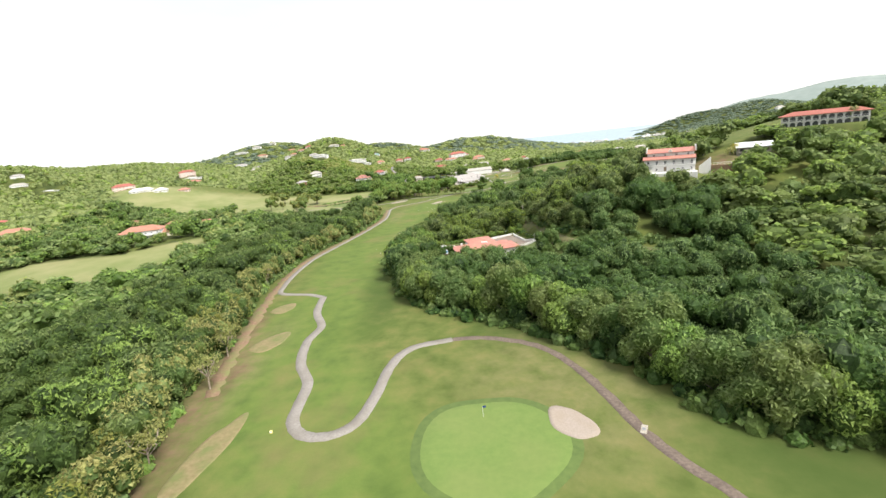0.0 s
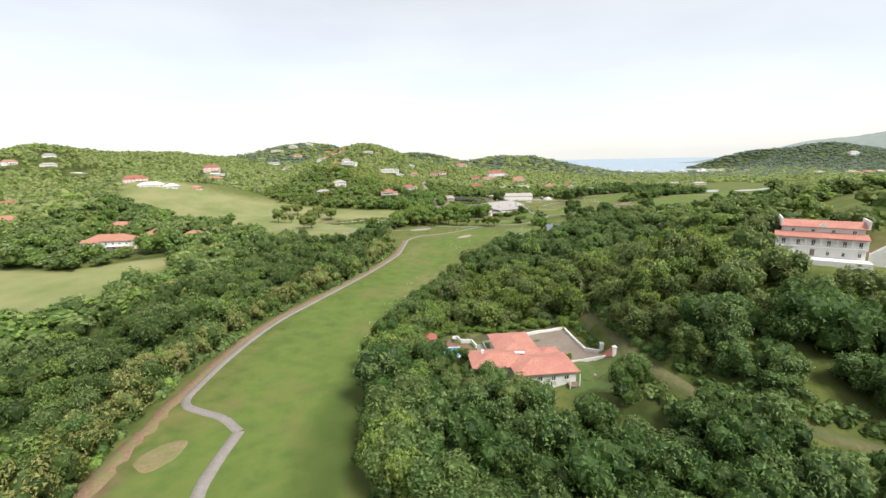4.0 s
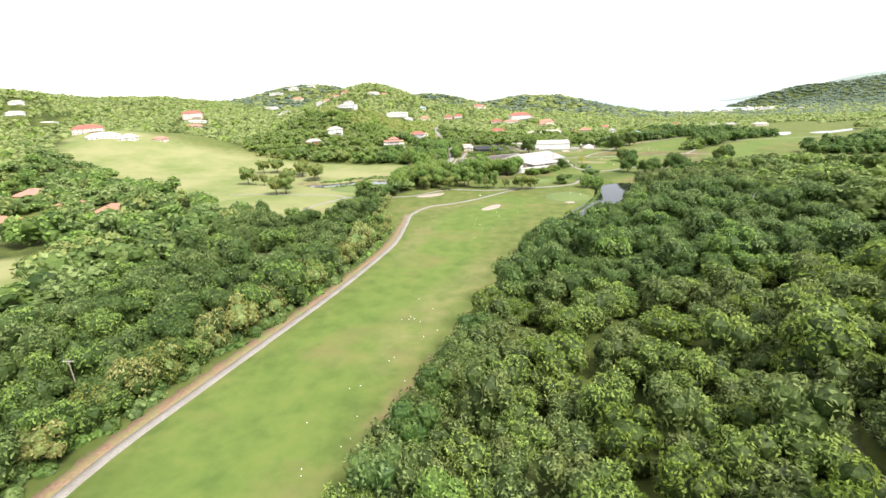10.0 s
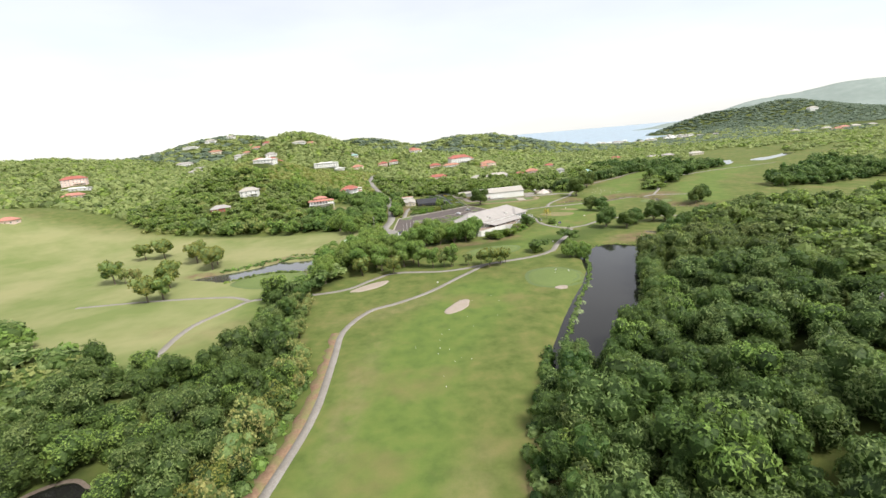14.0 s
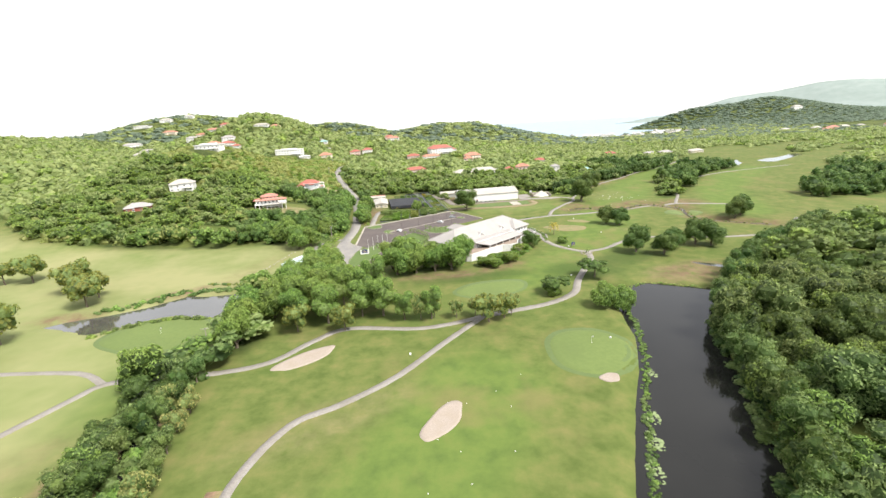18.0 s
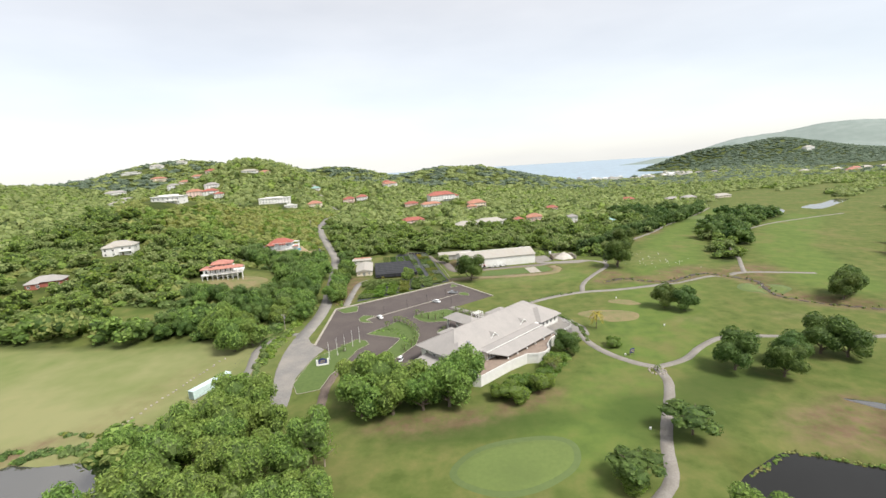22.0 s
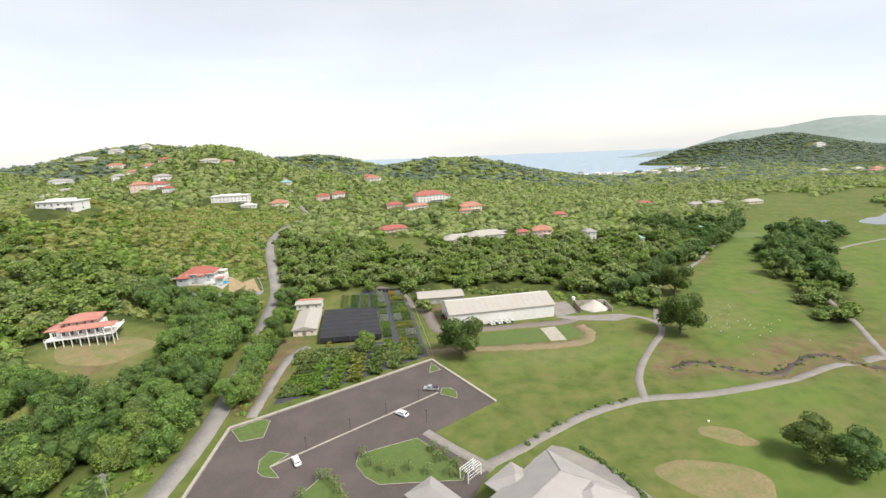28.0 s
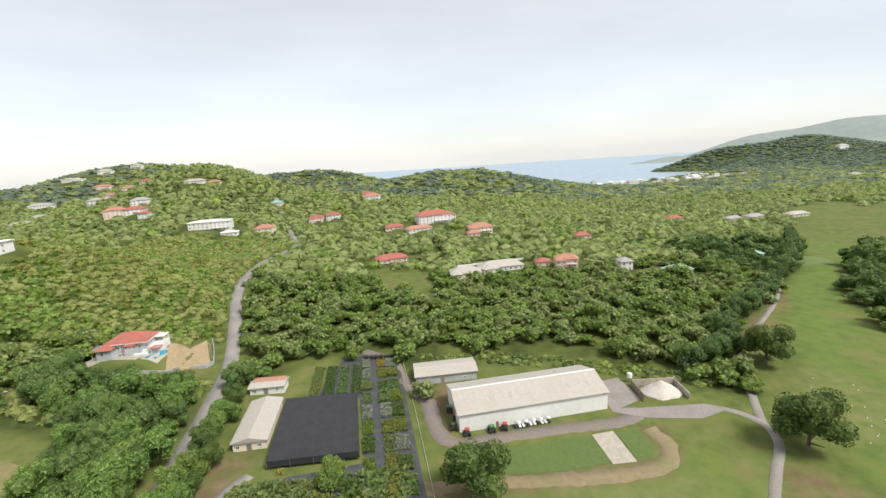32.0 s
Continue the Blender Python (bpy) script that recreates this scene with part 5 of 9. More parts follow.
# ---------------------------------------------------------------- single trees
def tree_template(name, seed, height, radius, template, mats, label, trunk=0.3, clear=0.28, lean=0.0):
    """A tree: tapered trunk with limbs, and a crown of many leaf clumps."""
    rng = random.Random(seed)
    e = thing(name, Matrix.Identity(4), label, "tree", "trees on the course")
    bm = bmesh.new()
    top = Vector((lean, 0, height * 0.62))
    rod(bm, (0, 0, -0.4), (lean * 0.4, 0, height * clear), trunk * 0.55, trunk * 0.42, 7)
    rod(bm, (lean * 0.4, 0, height * clear), top, trunk * 0.42, trunk * 0.15, 7)
    for i in range(5):
        a = i * 1.257 + rng.uniform(-0.3, 0.3)
        q = Vector((lean * 0.4, 0, height * (clear + 0.04 * i)))
        rod(bm, q, q + Vector((math.cos(a) * radius * 0.62, math.sin(a) * radius * 0.62, height * rng.uniform(0.12, 0.3))), trunk * 0.25, trunk * 0.07, 5)
    part("trunk", bm, BARK, e)
    tv, tf, ti = template
    lo = clear * 0.75 * height
    half = (height - lo) / 2
    me = mesh_np("crown", tv * np.array([radius, radius, half]) + np.array([lean, 0, lo + half]), tf, mats, ti)
    c = new("crown", me)
    c.parent = e
    return e


FINE = [crown(90 + i, 11, 2000, 0.076, pointed=True) for i in range(4)]
FLAT = crown(96, 9, 420, 0.12, spread=0.8)
# Second leaf colour fills the crown cores, mostly darker: inner shade put into colour.
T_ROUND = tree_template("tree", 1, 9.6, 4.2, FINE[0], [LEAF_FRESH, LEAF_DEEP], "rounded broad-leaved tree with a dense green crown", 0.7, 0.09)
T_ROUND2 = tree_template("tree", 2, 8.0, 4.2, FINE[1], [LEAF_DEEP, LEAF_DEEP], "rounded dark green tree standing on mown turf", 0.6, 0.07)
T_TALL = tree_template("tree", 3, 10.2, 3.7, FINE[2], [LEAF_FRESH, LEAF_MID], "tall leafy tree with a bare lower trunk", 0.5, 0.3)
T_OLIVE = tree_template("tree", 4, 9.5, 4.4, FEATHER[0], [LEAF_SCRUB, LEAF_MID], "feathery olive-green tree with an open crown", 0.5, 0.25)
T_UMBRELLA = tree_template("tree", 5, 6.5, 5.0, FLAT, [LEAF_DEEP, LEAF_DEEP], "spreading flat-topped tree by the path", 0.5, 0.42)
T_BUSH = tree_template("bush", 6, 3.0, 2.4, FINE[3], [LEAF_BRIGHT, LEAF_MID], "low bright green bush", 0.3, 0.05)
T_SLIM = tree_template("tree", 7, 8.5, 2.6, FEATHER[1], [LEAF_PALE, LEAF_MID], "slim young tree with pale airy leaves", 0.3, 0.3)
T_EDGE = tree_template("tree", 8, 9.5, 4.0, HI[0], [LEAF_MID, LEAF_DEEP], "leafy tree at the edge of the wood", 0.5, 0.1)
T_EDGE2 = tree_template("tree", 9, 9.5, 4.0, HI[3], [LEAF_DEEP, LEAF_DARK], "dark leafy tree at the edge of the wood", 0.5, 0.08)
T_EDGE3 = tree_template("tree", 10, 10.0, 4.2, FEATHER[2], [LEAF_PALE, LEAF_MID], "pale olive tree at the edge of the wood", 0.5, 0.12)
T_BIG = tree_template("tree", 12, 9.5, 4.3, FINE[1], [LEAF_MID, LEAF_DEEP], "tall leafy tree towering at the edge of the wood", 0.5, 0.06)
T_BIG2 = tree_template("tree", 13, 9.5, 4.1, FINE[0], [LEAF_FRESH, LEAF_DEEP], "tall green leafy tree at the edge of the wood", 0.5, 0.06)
for t in (T_EDGE, T_EDGE2, T_EDGE3, T_BIG, T_BIG2):
    t["group"] = "trees at the edge of the wood"


def put(t, x, y, scale=1.0, turn=0.0, squash=1.0, used=set()):
    m = Matrix.LocRotScale((x, y, lie(x, y)), Euler((0, 0, radians(turn))), None)
    if t.name not in used:
        used.add(t.name)
        t.matrix_world = m
        t.scale = (scale, scale, scale * squash)
        return t
    ob = copy_thing(t, m)
    ob.scale = (scale, scale, scale * squash)
    return ob


rt = random.Random(4)
for t, size, spots in [
    (T_ROUND2, 1.55, [(106, 622), (112, 616), (95, 560), (106, 553), (115, 561), (130, 566), (136, 562), (188, 616), (196, 622), (137, 532), (146, 538)]),
    (T_ROUND2, 2.0, [(24.5, 694), (119, 700), (146, 749)]),
    (T_ROUND, 1.7, [(-26, 551), (-17, 551), (-8, 552), (0, 553), (-21, 559), (-11, 560), (1, 561), (6, 562), (-29, 561), (-86, 610), (-80, 615), (-97, 624)]),
    (T_ROUND, 1.1, [(52, 498), (59, 497), (-105, 632), (-90, 634), (-76, 640), (-75, 652), (-74, 668), (-76, 680), (-56, 668), (-55, 677), (-57, 694), (-57, 703), (-56, 712), (-58, 731), (-59, 741), (-52, 671), (-75, 700), (-77, 712)]),
    (T_ROUND2, 1.0, [(-55, 686), (-53, 704), (-57, 722), (-53, 715), (-60, 752), (-74, 690), (-78, 722)]),
    (T_ROUND, 1.5, [(-78, 488), (-80, 500), (-82, 510), (-72, 511), (-77, 525), (-66, 533), (-84, 535), (-74, 541), (-49, 530), (-60, 541), (-57, 553), (-64, 556), (-68, 548), (-52, 545)]),
    (T_OLIVE, 1.25, [(14, 495), (8, 493), (-60, 497), (-43, 495)]),
    (T_OLIVE, 1.6, [(-223, 574), (-211, 576), (-184, 570), (-161, 548), (-208, 520), (-167, 504), (-165, 481), (-159, 484), (-159, 537), (-178, 556)]),
    (T_TALL, 1.5, [(-30, 505), (-38, 506), (-50, 502), (-62, 504), (-64, 513), (-54, 510), (-46, 515), (-40, 521), (-56, 522), (-68, 522), (-33, 512), (-35, 527), (-56, 532)]),
    (T_TALL, 1.1, [(-22, 500), (-12, 499)]),
    (T_SLIM, 1.1, [(-3, 498), (-11, 500), (-16, 499), (4, 499), (17, 497), (-193, 517), (-201, 519)]),
    (T_UMBRELLA, 1.15, [(61, 529), (39, 515)]),
    (T_ROUND2, 1.15, [(46, 582)]),
    (T_BUSH, 1.9, [(30, 558), (20, 553)]),
    (T_BUSH, 1.5, [(37, 513), (65, 585), (48, 590), (28, 561), (33, 565), (40, 575), (52, 592), (23, 560), (20, 557), (36, 570), (16, 555)]),
]:
    for x, y in spots:
        put(t, x, y, size * rt.uniform(0.88, 1.12), rt.uniform(0, 360), rt.uniform(0.88, 1.05))


def edge_row(line, gap, inset, seed, kinds, size=(0.8, 1.15)):
    r = random.Random(seed)
    c = smooth_line(line, 1.0)
    walked, last = 0.0, c[0]
    for i in range(1, len(c) - 1):
        walked += (c[i] - last).length
        last = c[i]
        if walked > gap:
            walked = r.uniform(-1, 1)
            d = (c[i + 1] - c[i - 1]).normalized()
            q = c[i] + Vector((-d.y, d.x)) * (inset + r.uniform(-1, 1))
            put(r.choice(kinds), q.x, q.y, r.uniform(*size), r.uniform(0, 360), r.uniform(0.9, 1.1))


edge_row([(-60, 40), (-60, 66), (-67, 96), (-72, 133), (-79, 165), (-83, 195), (-84, 222), (-83, 240), (-79, 262), (-74, 285), (-67, 315), (-62, 350), (-60, 374), (-61, 400)], 11.0, 3.6, 11, [T_EDGE, T_EDGE3, T_EDGE3], (0.85, 1.25))
edge_row([(75, 54), (52, 66), (44, 76), (36, 95), (26, 108), (14, 122), (-12, 141), (-22, 160), (-27, 188), (-33, 208), (-31, 232), (-24, 258), (-17, 285), (-5, 320), (4, 352), (14, 390)],
         12.0, -5.5, 12, [T_EDGE, T_EDGE2, T_EDGE2], (1.05, 1.35))
edge_row([(84, 30), (66, 58), (52, 66), (44, 78), (36, 95), (26, 108), (13, 123), (-12, 142), (-22, 160)], 6.5, -4.0, 22, [T_BIG, T_BIG, T_BIG2], (1.25, 1.75))
edge_row([(-14, 146), (-22, 166), (-24, 185), (-28, 205), (-24, 232)], 9.0, -9.0, 26, [T_BIG, T_BIG2], (1.1, 1.45))
edge_row([(-64, 40), (-63, 66), (-70, 96), (-75, 133), (-82, 165)], 11.0, 1.5, 23, [T_EDGE3, T_EDGE3, T_EDGE], (1.0, 1.4))
POND_EDGE = [(36, 391), (44, 401), (55, 415), (66, 438), (75, 461), (85, 482), (106, 506)]
edge_row([(38, 392), (58, 412), (70, 438), (78, 461), (88, 482), (108, 505), (130, 524), (168, 550), (220, 586)], 9.0, 1.5, 13, [T_EDGE2, T_EDGE], (1.05, 1.35))
edge_row([(-92, 405), (-84, 430), (-80, 455), (-80, 470)], 6.0, 3.0, 14, [T_EDGE, T_EDGE3, T_EDGE2], (0.7, 0.95))
edge_row([(-70, 405), (-72, 430), (-76, 455)], 6.5, 2.0, 15, [T_EDGE3, T_EDGE], (0.6, 0.85))


def edge_wood(line, gap, inset, seed, mats, label, size=(4.0, 5.4)):
    """Crowns of the wood's outermost trees along a plan line, joined."""
    r = np.random.default_rng(seed)
    c = smooth_line(line, gap)
    pos, scl = [], []
    for a, q, b2 in zip(c, c[1:], c[2:]):
        d = (b2 - a).normalized()
        v = q + Vector((-d.y, d.x)) * (inset + r.uniform(-1.2, 1.2))
        w = r.uniform(*size)
        pos.append((v.x, v.y, lie(v.x, v.y) + w * 0.95))
        scl.append((w, w * r.uniform(1.0, 1.3)))
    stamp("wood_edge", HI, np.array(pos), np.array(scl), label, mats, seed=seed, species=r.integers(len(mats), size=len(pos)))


edge_wood([(-60, 40), (-60, 66), (-67, 96), (-72, 133), (-79, 165)], 6.5, 3.6, 65, [LEAF_PALE, LEAF_PALE, LEAF_SCRUB], "wispy pale olive trees along the verge", (4.2, 6.0))
edge_wood([(-79, 165), (-83, 195), (-84, 222), (-83, 240), (-79, 262), (-74, 285), (-67, 315), (-62, 350), (-60, 374), (-61, 400)], 7.0, 4.6, 61,
          [LEAF_PALE, LEAF_MID, LEAF_SCRUB, LEAF_FRESH], "mixed olive and green trees along the cart path")
edge_wood([(75, 54), (52, 66), (44, 76), (36, 95), (26, 108), (14, 122), (-12, 141), (-22, 160), (-27, 188), (-33, 208), (-31, 232), (-24, 258), (-17, 285), (-5, 320), (4, 352), (14, 390)], 7.0, -6.0, 62,
          [LEAF_DEEP, LEAF_MID, LEAF_MID, LEAF_FRESH], "tall green trees along the fairway")
edge_wood([(38, 392), (58, 412), (70, 438), (78, 461), (88, 482), (108, 505), (130, 524), (168, 550), (220, 586)], 7.0, 0.5, 63, [LEAF_DEEP, LEAF_MID], "dark trees overhanging the pond")
edge_wood([(108, 742), (138, 757), (158, 784), (204, 821), (296, 906), (372, 1000)], 7.5, 2.0, 64, [LEAF_MID, LEAF_DEEP], "green trees along the far fairway", (4.5, 6.0))


# ---------------------------------------------------------------- clubhouse
def roof_block(w, d, rise, z, eave=0.6, gable=False):
    """A roof over a plan from (0, 0) to (w, d), its ridge along the longer side."""
    if d > w:
        bm = hip_roof(d, w, rise, z, eave, gable)
        bmesh.ops.transform(bm, matrix=pose(w / 2, d / 2, 0, 0, 0, 90), verts=bm.verts)
    else:
        bm = hip_roof(w, d, rise, z, eave, gable)
        bmesh.ops.transform(bm, matrix=pose(w / 2, d / 2, 0), verts=bm.verts)
    return bm


def moved(bm, x, y, z=0, turn=0):
    bmesh.ops.transform(bm, matrix=pose(x, y, z, 0, 0, turn), verts=bm.verts)
    return bm


def rail_run(parent, pts, z, height=1.0, gap=1.4, mat=MAT_FRAME, name="railing"):
    """A railing along plan points: top and bottom bars with posts."""
    bm = bmesh.new()
    for (ax, ay), (bx, by) in zip(pts, pts[1:]):
        a, b2 = Vector((ax, ay)), Vector((bx, by))
        rod(bm, (ax, ay, z + height), (bx, by, z + height), 0.06, seg=5)
        rod(bm, (ax, ay, z + height * 0.45), (bx, by, z + height * 0.45), 0.04, seg=5)
        n = max(1, int((b2 - a).length / gap))
        for i in range(n + 1):
            q = a.lerp(b2, i / n)
            rod(bm, (q.x, q.y, z), (q.x, q.y, z + height), 0.05, seg=5)
    return part(name, bm, mat, parent)


CLUB_Z = 0.2
club = thing("clubhouse", pose(3.4, 570.8, CLUB_Z, 0, 0, 39.8), "long white clubhouse with a pale shingle roof and a walled terrace", "clubhouse")
part("wall", box_bm(0.8, 60.2, 0.8, 18.4, -0.6, 6.4, bevel=0.05), MAT_WHITE, club)
part("wall", box_bm(0.7, 11.4, -1.4, 0.9, -0.6, 6.3), MAT_WHITE, club)
part("wall", box_bm(12.0, 16.5, -4.0, 0.9, -0.6, 5.85), MAT_WHITE, club)
part("wall", box_bm(45.0, 60.0, -2.0, 0.9, -0.6, 6.3), MAT_WHITE, club)
bm = roof_block(61.0, 19.2, 5.6, 6.4, 0.7)
part("roof", bm, MAT_GREY_ROOF, club, "pale shingle hipped roof")
part("roof", moved(roof_block(12.0, 11.0, 3.6, 6.38, 0.6), 0, -2.0), MAT_GREY_ROOF, club)
part("roof", moved(roof_block(13.5, 12.0, 3.8, 6.39, 0.6), 47.0, -2.6), MAT_GREY_ROOF, club)
part("roof", moved(roof_block(7.0, 16.0, 2.4, 5.4, 0.6), 28.5, 18.6), MAT_GREY_ROOF, club, "porch roof over the entrance drive")
part("roof", moved(roof_block(9.0, 9.0, 2.4, 5.9, 0.5), 43.0, 14.5), MAT_GREY_ROOF, club)
part("roof", moved(roof_block(7.0, 8.0, 2.0, 5.9, 0.5), 14.0, 15.0), MAT_GREY_ROOF, club)
# sloping veranda roof over the terrace
bm = bmesh.new()
q = [(11.2, -4.5, 6.1), (45.5, -4.0, 6.1), (45.5, -9.4, 4.4), (17.0, -9.6, 4.4)]
top = [bm.verts.new(p) for p in q]
low = [bm.verts.new((x, y, z - 0.25)) for x, y, z in q]
bm.faces.new(top)
bm.faces.new(low[::-1])
for i in range(4):
    bm.faces.new((top[i], low[i], low[(i + 1) % 4], top[(i + 1) % 4]))
box(bm, 11.2, 45.2, -4.6, 0.9, 5.9, 6.25)
part("veranda_roof", bm, MAT_GREY_ROOF, club)
for u in (17.6, 23.0, 28.5, 34.0, 39.5, 44.6):
    part("column", rod_bm((u, -9.0, 2.9), (u, -9.0, 4.3), 0.22), MAT_WHITE, club)
    part("column", rod_bm((u, -9.0, 2.9), (u, -9.0, 3.4), 0.34), MAT_WHITE, club)
for u, v in ((29.3, 33.6), (34.6, 33.6), (29.3, 27.0), (34.6, 27.0)):
    part("column", box_bm(u - 0.28, u + 0.28, v - 0.28, v + 0.28, -0.2, 5.3, bevel=0.04), MAT_WHITE, club)
TERRACE = [(0.2, -1.2), (-0.6, -9.0), (0.9, -11.1), (16.2, -11.4), (24.0, -12.4), (27.0, -15.2), (30.0, -16.2), (33.6, -15.4), (35.9, -13.1), (41.5, -11.0), (47.0, -10.6), (47.0, -1.5)]
part("terrace", poly_bm(TERRACE, -1.2, 2.85), MAT_WHITE, club, "curved white retaining wall of the terrace")
part("terrace_floor", poly_bm([(x * 0.985 + 0.25, y * 0.96 - 0.2) for x, y in TERRACE], 2.7, 2.93), surface("brown_terrace_tile", (0.22, 0.165, 0.13), (0.30, 0.235, 0.19), 3, 0.5, 0.8), club, "brown tiled terrace floor")
bm = bmesh.new()
for (ax, ay), (bx, by) in zip(TERRACE[1:-1], TERRACE[2:]):
    d = Vector((bx - ax, by - ay))
    ang = math.degrees(math.atan2(d.y, d.x))
    tmp = box_bm(0, d.length + 0.1, -0.12, 0.18, 2.85, 3.65)
    bmesh.ops.transform(tmp, matrix=pose(ax, ay, 0, 0, 0, ang), verts=tmp.verts)
    me_tmp = bpy.data.meshes.new("parapet_piece")
    tmp.to_mesh(me_tmp)
    tmp.free()
    bm.from_mesh(me_tmp)
    bpy.data.meshes.remove(me_tmp)
part("parapet", bm, MAT_WHITE, club)
SIDE_DECK = [(47.2, -1.8), (47.2, -10.4), (57.0, -10.6), (61.0, -8.0), (61.5, -2.6)]
part("side_terrace", poly_bm(SIDE_DECK, -1.0, 2.8), MAT_ROAD, club, "grey paved side terrace")
rail_run(club, [(48.0, -10.3), (56.8, -10.4), (60.7, -7.9), (61.2, -2.8)], 2.8, 1.1, 0.8, MAT_FRAME)
for i in range(8):
    window(club, 1.8 + i * 1.25, -1.42, 4.6, 0.7, 0.7, 0)
for i in range(3):
    window(club, 12.8 + i * 1.5, -4.02, 3.3, 1.1, 2.0, 0)
for i in range(9):
    window(club, 18.5 + i * 3.0, 0.78, 3.2, 2.0, 2.3, 0)
for i in range(5):
    window(club, 46.5 + i * 2.8, -2.02, 4.0, 1.4, 1.5, 0)
for i in range(4):
    window(club, 0.78, 3 + i * 4.0, 3.4, 1.4, 1.6, -90)
    window(club, 60.22, 3 + i * 4.0, 3.2, 1.4, 1.6, 90)
for i in range(12):
    if not 5 <= i <= 6:
        window(club, 3.5 + i * 4.8, 18.42, 1.0, 1.6, 1.8, 180)
part("door", box_bm(31.0, 33.0, 18.36, 18.5, 0, 2.3), MAT_WOOD, club)
# low porch at the western end
bm = bmesh.new()
q = [(-6.0, 2.5, 3.2), (0.75, 2.5, 4.3), (0.75, 15.5, 4.3), (-6.0, 15.5, 3.2)]
top = [bm.verts.new(p) for p in q]
low = [bm.verts.new((x, y, z - 0.22)) for x, y, z in q]
bm.faces.new(top)
bm.faces.new(low[::-1])
for i in range(4):
    bm.faces.new((top[i], low[i], low[(i + 1) % 4], top[(i + 1) % 4]))
part("porch_roof", bm, MAT_GREY_ROOF, club, "low pale porch roof at the gable end")
for v in (2.9, 6.9, 11.0, 15.1):
    part("column", box_bm(-5.8, -5.55, v - 0.12, v + 0.12, -0.6, 3.1), MAT_WHITE, club)
part("porch_floor", box_bm(-6.0, 0.75, 2.5, 15.5, -0.7, 0.25), MAT_KERB, club)
rail_run(club, [(-5.7, 2.9), (-5.7, 15.1)], 0.25, 1.0, 1.2)
# ridge and hip caps
for a, b2 in (((9.6, 9.6, 12.02), (51.4, 9.6, 12.02)), ((-0.6, -0.6, 6.46), (9.6, 9.6, 12.02)), ((-0.6, 19.8, 6.46), (9.6, 9.6, 12.02)), ((61.6, 19.8, 6.46), (51.4, 9.6, 12.02)), ((61.6, -0.6, 6.46), (51.4, 9.6, 12.02))):
    part("ridge_cap", rod_bm(a, b2, 0.14, seg=6), MAT_GREY_ROOF, club)
part("gutter", box_bm(11.2, 45.3, -4.75, -4.5, 6.2, 6.34), MAT_FRAME, club, "white gutter between the two roofs")
# dormers and rooftop plant
for u in (20.0, 38.0):
    bm = bmesh.new()
    a, b2, c, d = (u, 1.0, 7.0), (u + 4.4, 1.0, 7.0), (u + 2.2, 1.0, 8.7), (u + 2.2, 4.6, 9.0)
    vs = [bm.verts.new(p) for p in (a, b2, c, d)]
    bm.faces.new((vs[0], vs[1], vs[2]))
    bm.faces.new((vs[0], vs[2], vs[3]))
    bm.faces.new((vs[2], vs[1], vs[3]))
    bm.faces.new((vs[1], vs[0], vs[3]))
    dormer = part("dormer", bm, MAT_GREY_ROOF, club)
    bm = bmesh.new()
    rod(bm, (u - 0.1, 0.9, 7.05), (u + 2.2, 0.9, 8.8), 0.13, seg=5)
    rod(bm, (u + 4.5, 0.9, 7.05), (u + 2.2, 0.9, 8.8), 0.13, seg=5)
    part("barge_board", bm, MAT_FRAME, dormer)
for u, v in ((8.0, 1.6), (9.6, 2.6), (7.2, 3.0), (9.0, 0.9)):
    part("roof_unit", box_bm(u, u + 1.0, v, v + 0.8, 7.2, 8.9, bevel=0.05), MAT_METAL, club, "grey rooftop air-conditioning box")

booth = thing("shelter", pose(-22.0, 577.5, lie(-22, 577), 0, 0, 45), "open shelter with a pale sheet roof beside the trees", "shelter")
part("roof", moved(roof_block(7.0, 3.6, 0.8, 2.8, 0.4, True), -3.5, -1.8), MAT_TIN, booth)
for x, y in ((-3.2, -1.5), (3.2, -1.5), (-3.2, 1.5), (3.2, 1.5)):
    part("post", box_bm(x - 0.09, x + 0.09, y - 0.09, y + 0.09, -0.2, 2.7), MAT_WOOD, booth)
part("bench", box_bm(-2.6, 2.6, 0.8, 1.3, 0.4, 0.5), MAT_WOOD, booth)

# ---------------------------------------------------------------- car park and drives
slab("parking_lot", [(-52, 609), (-51.2, 655), (-43.3, 659), (12, 691), (31, 659), (10.7, 645.6), (24, 628), (14, 612), (-9, 586), (-16, 582), (-27, 583.6), (-38, 585.6), (-33.5, 600.7), (-29.3, 605.7),
                     (-30.5, 609.4), (-35.2, 612.4), (-44.8, 601.4), (-47, 604)], MAT_LOT, 0.06, "dark brownish asphalt car park", "car park")
slab("road", [(-63.4, 618), (-57.2, 618), (-55, 612.6), (-52, 609), (-47.5, 604), (-51, 594), (-53, 580), (-51.5, 566), (-57.5, 566), (-61.6, 585), (-63.6, 602)], MAT_ROAD, 0.11, "worn grey asphalt junction at the entrance", "road")
slab("yard_road", [(33, 627), (36, 630.5), (42.7, 635.5), (46.5, 633.7), (55, 624.6), (59.7, 615), (62.2, 605.7), (61, 598), (57, 594), (52.5, 597), (51, 606), (40, 622), (37, 624)], MAT_ROAD, 0.05, "grey paved apron round the clubhouse", "road")
ribbon("footpath", [(8, 646), (16, 637), (25, 628)], 3.0, MAT_PATH, 0.09, "pale concrete footpath to the entrance", "path")
ribbon("lane", [(-37.6, 586.5), (-39.6, 578), (-40.6, 570), (-40, 560), (-39, 550), (-40, 540), (-42, 532)], 3.0, MAT_DARKPATH, 0.07, "narrow brown lane running down from the entrance", "lane", 0.15)
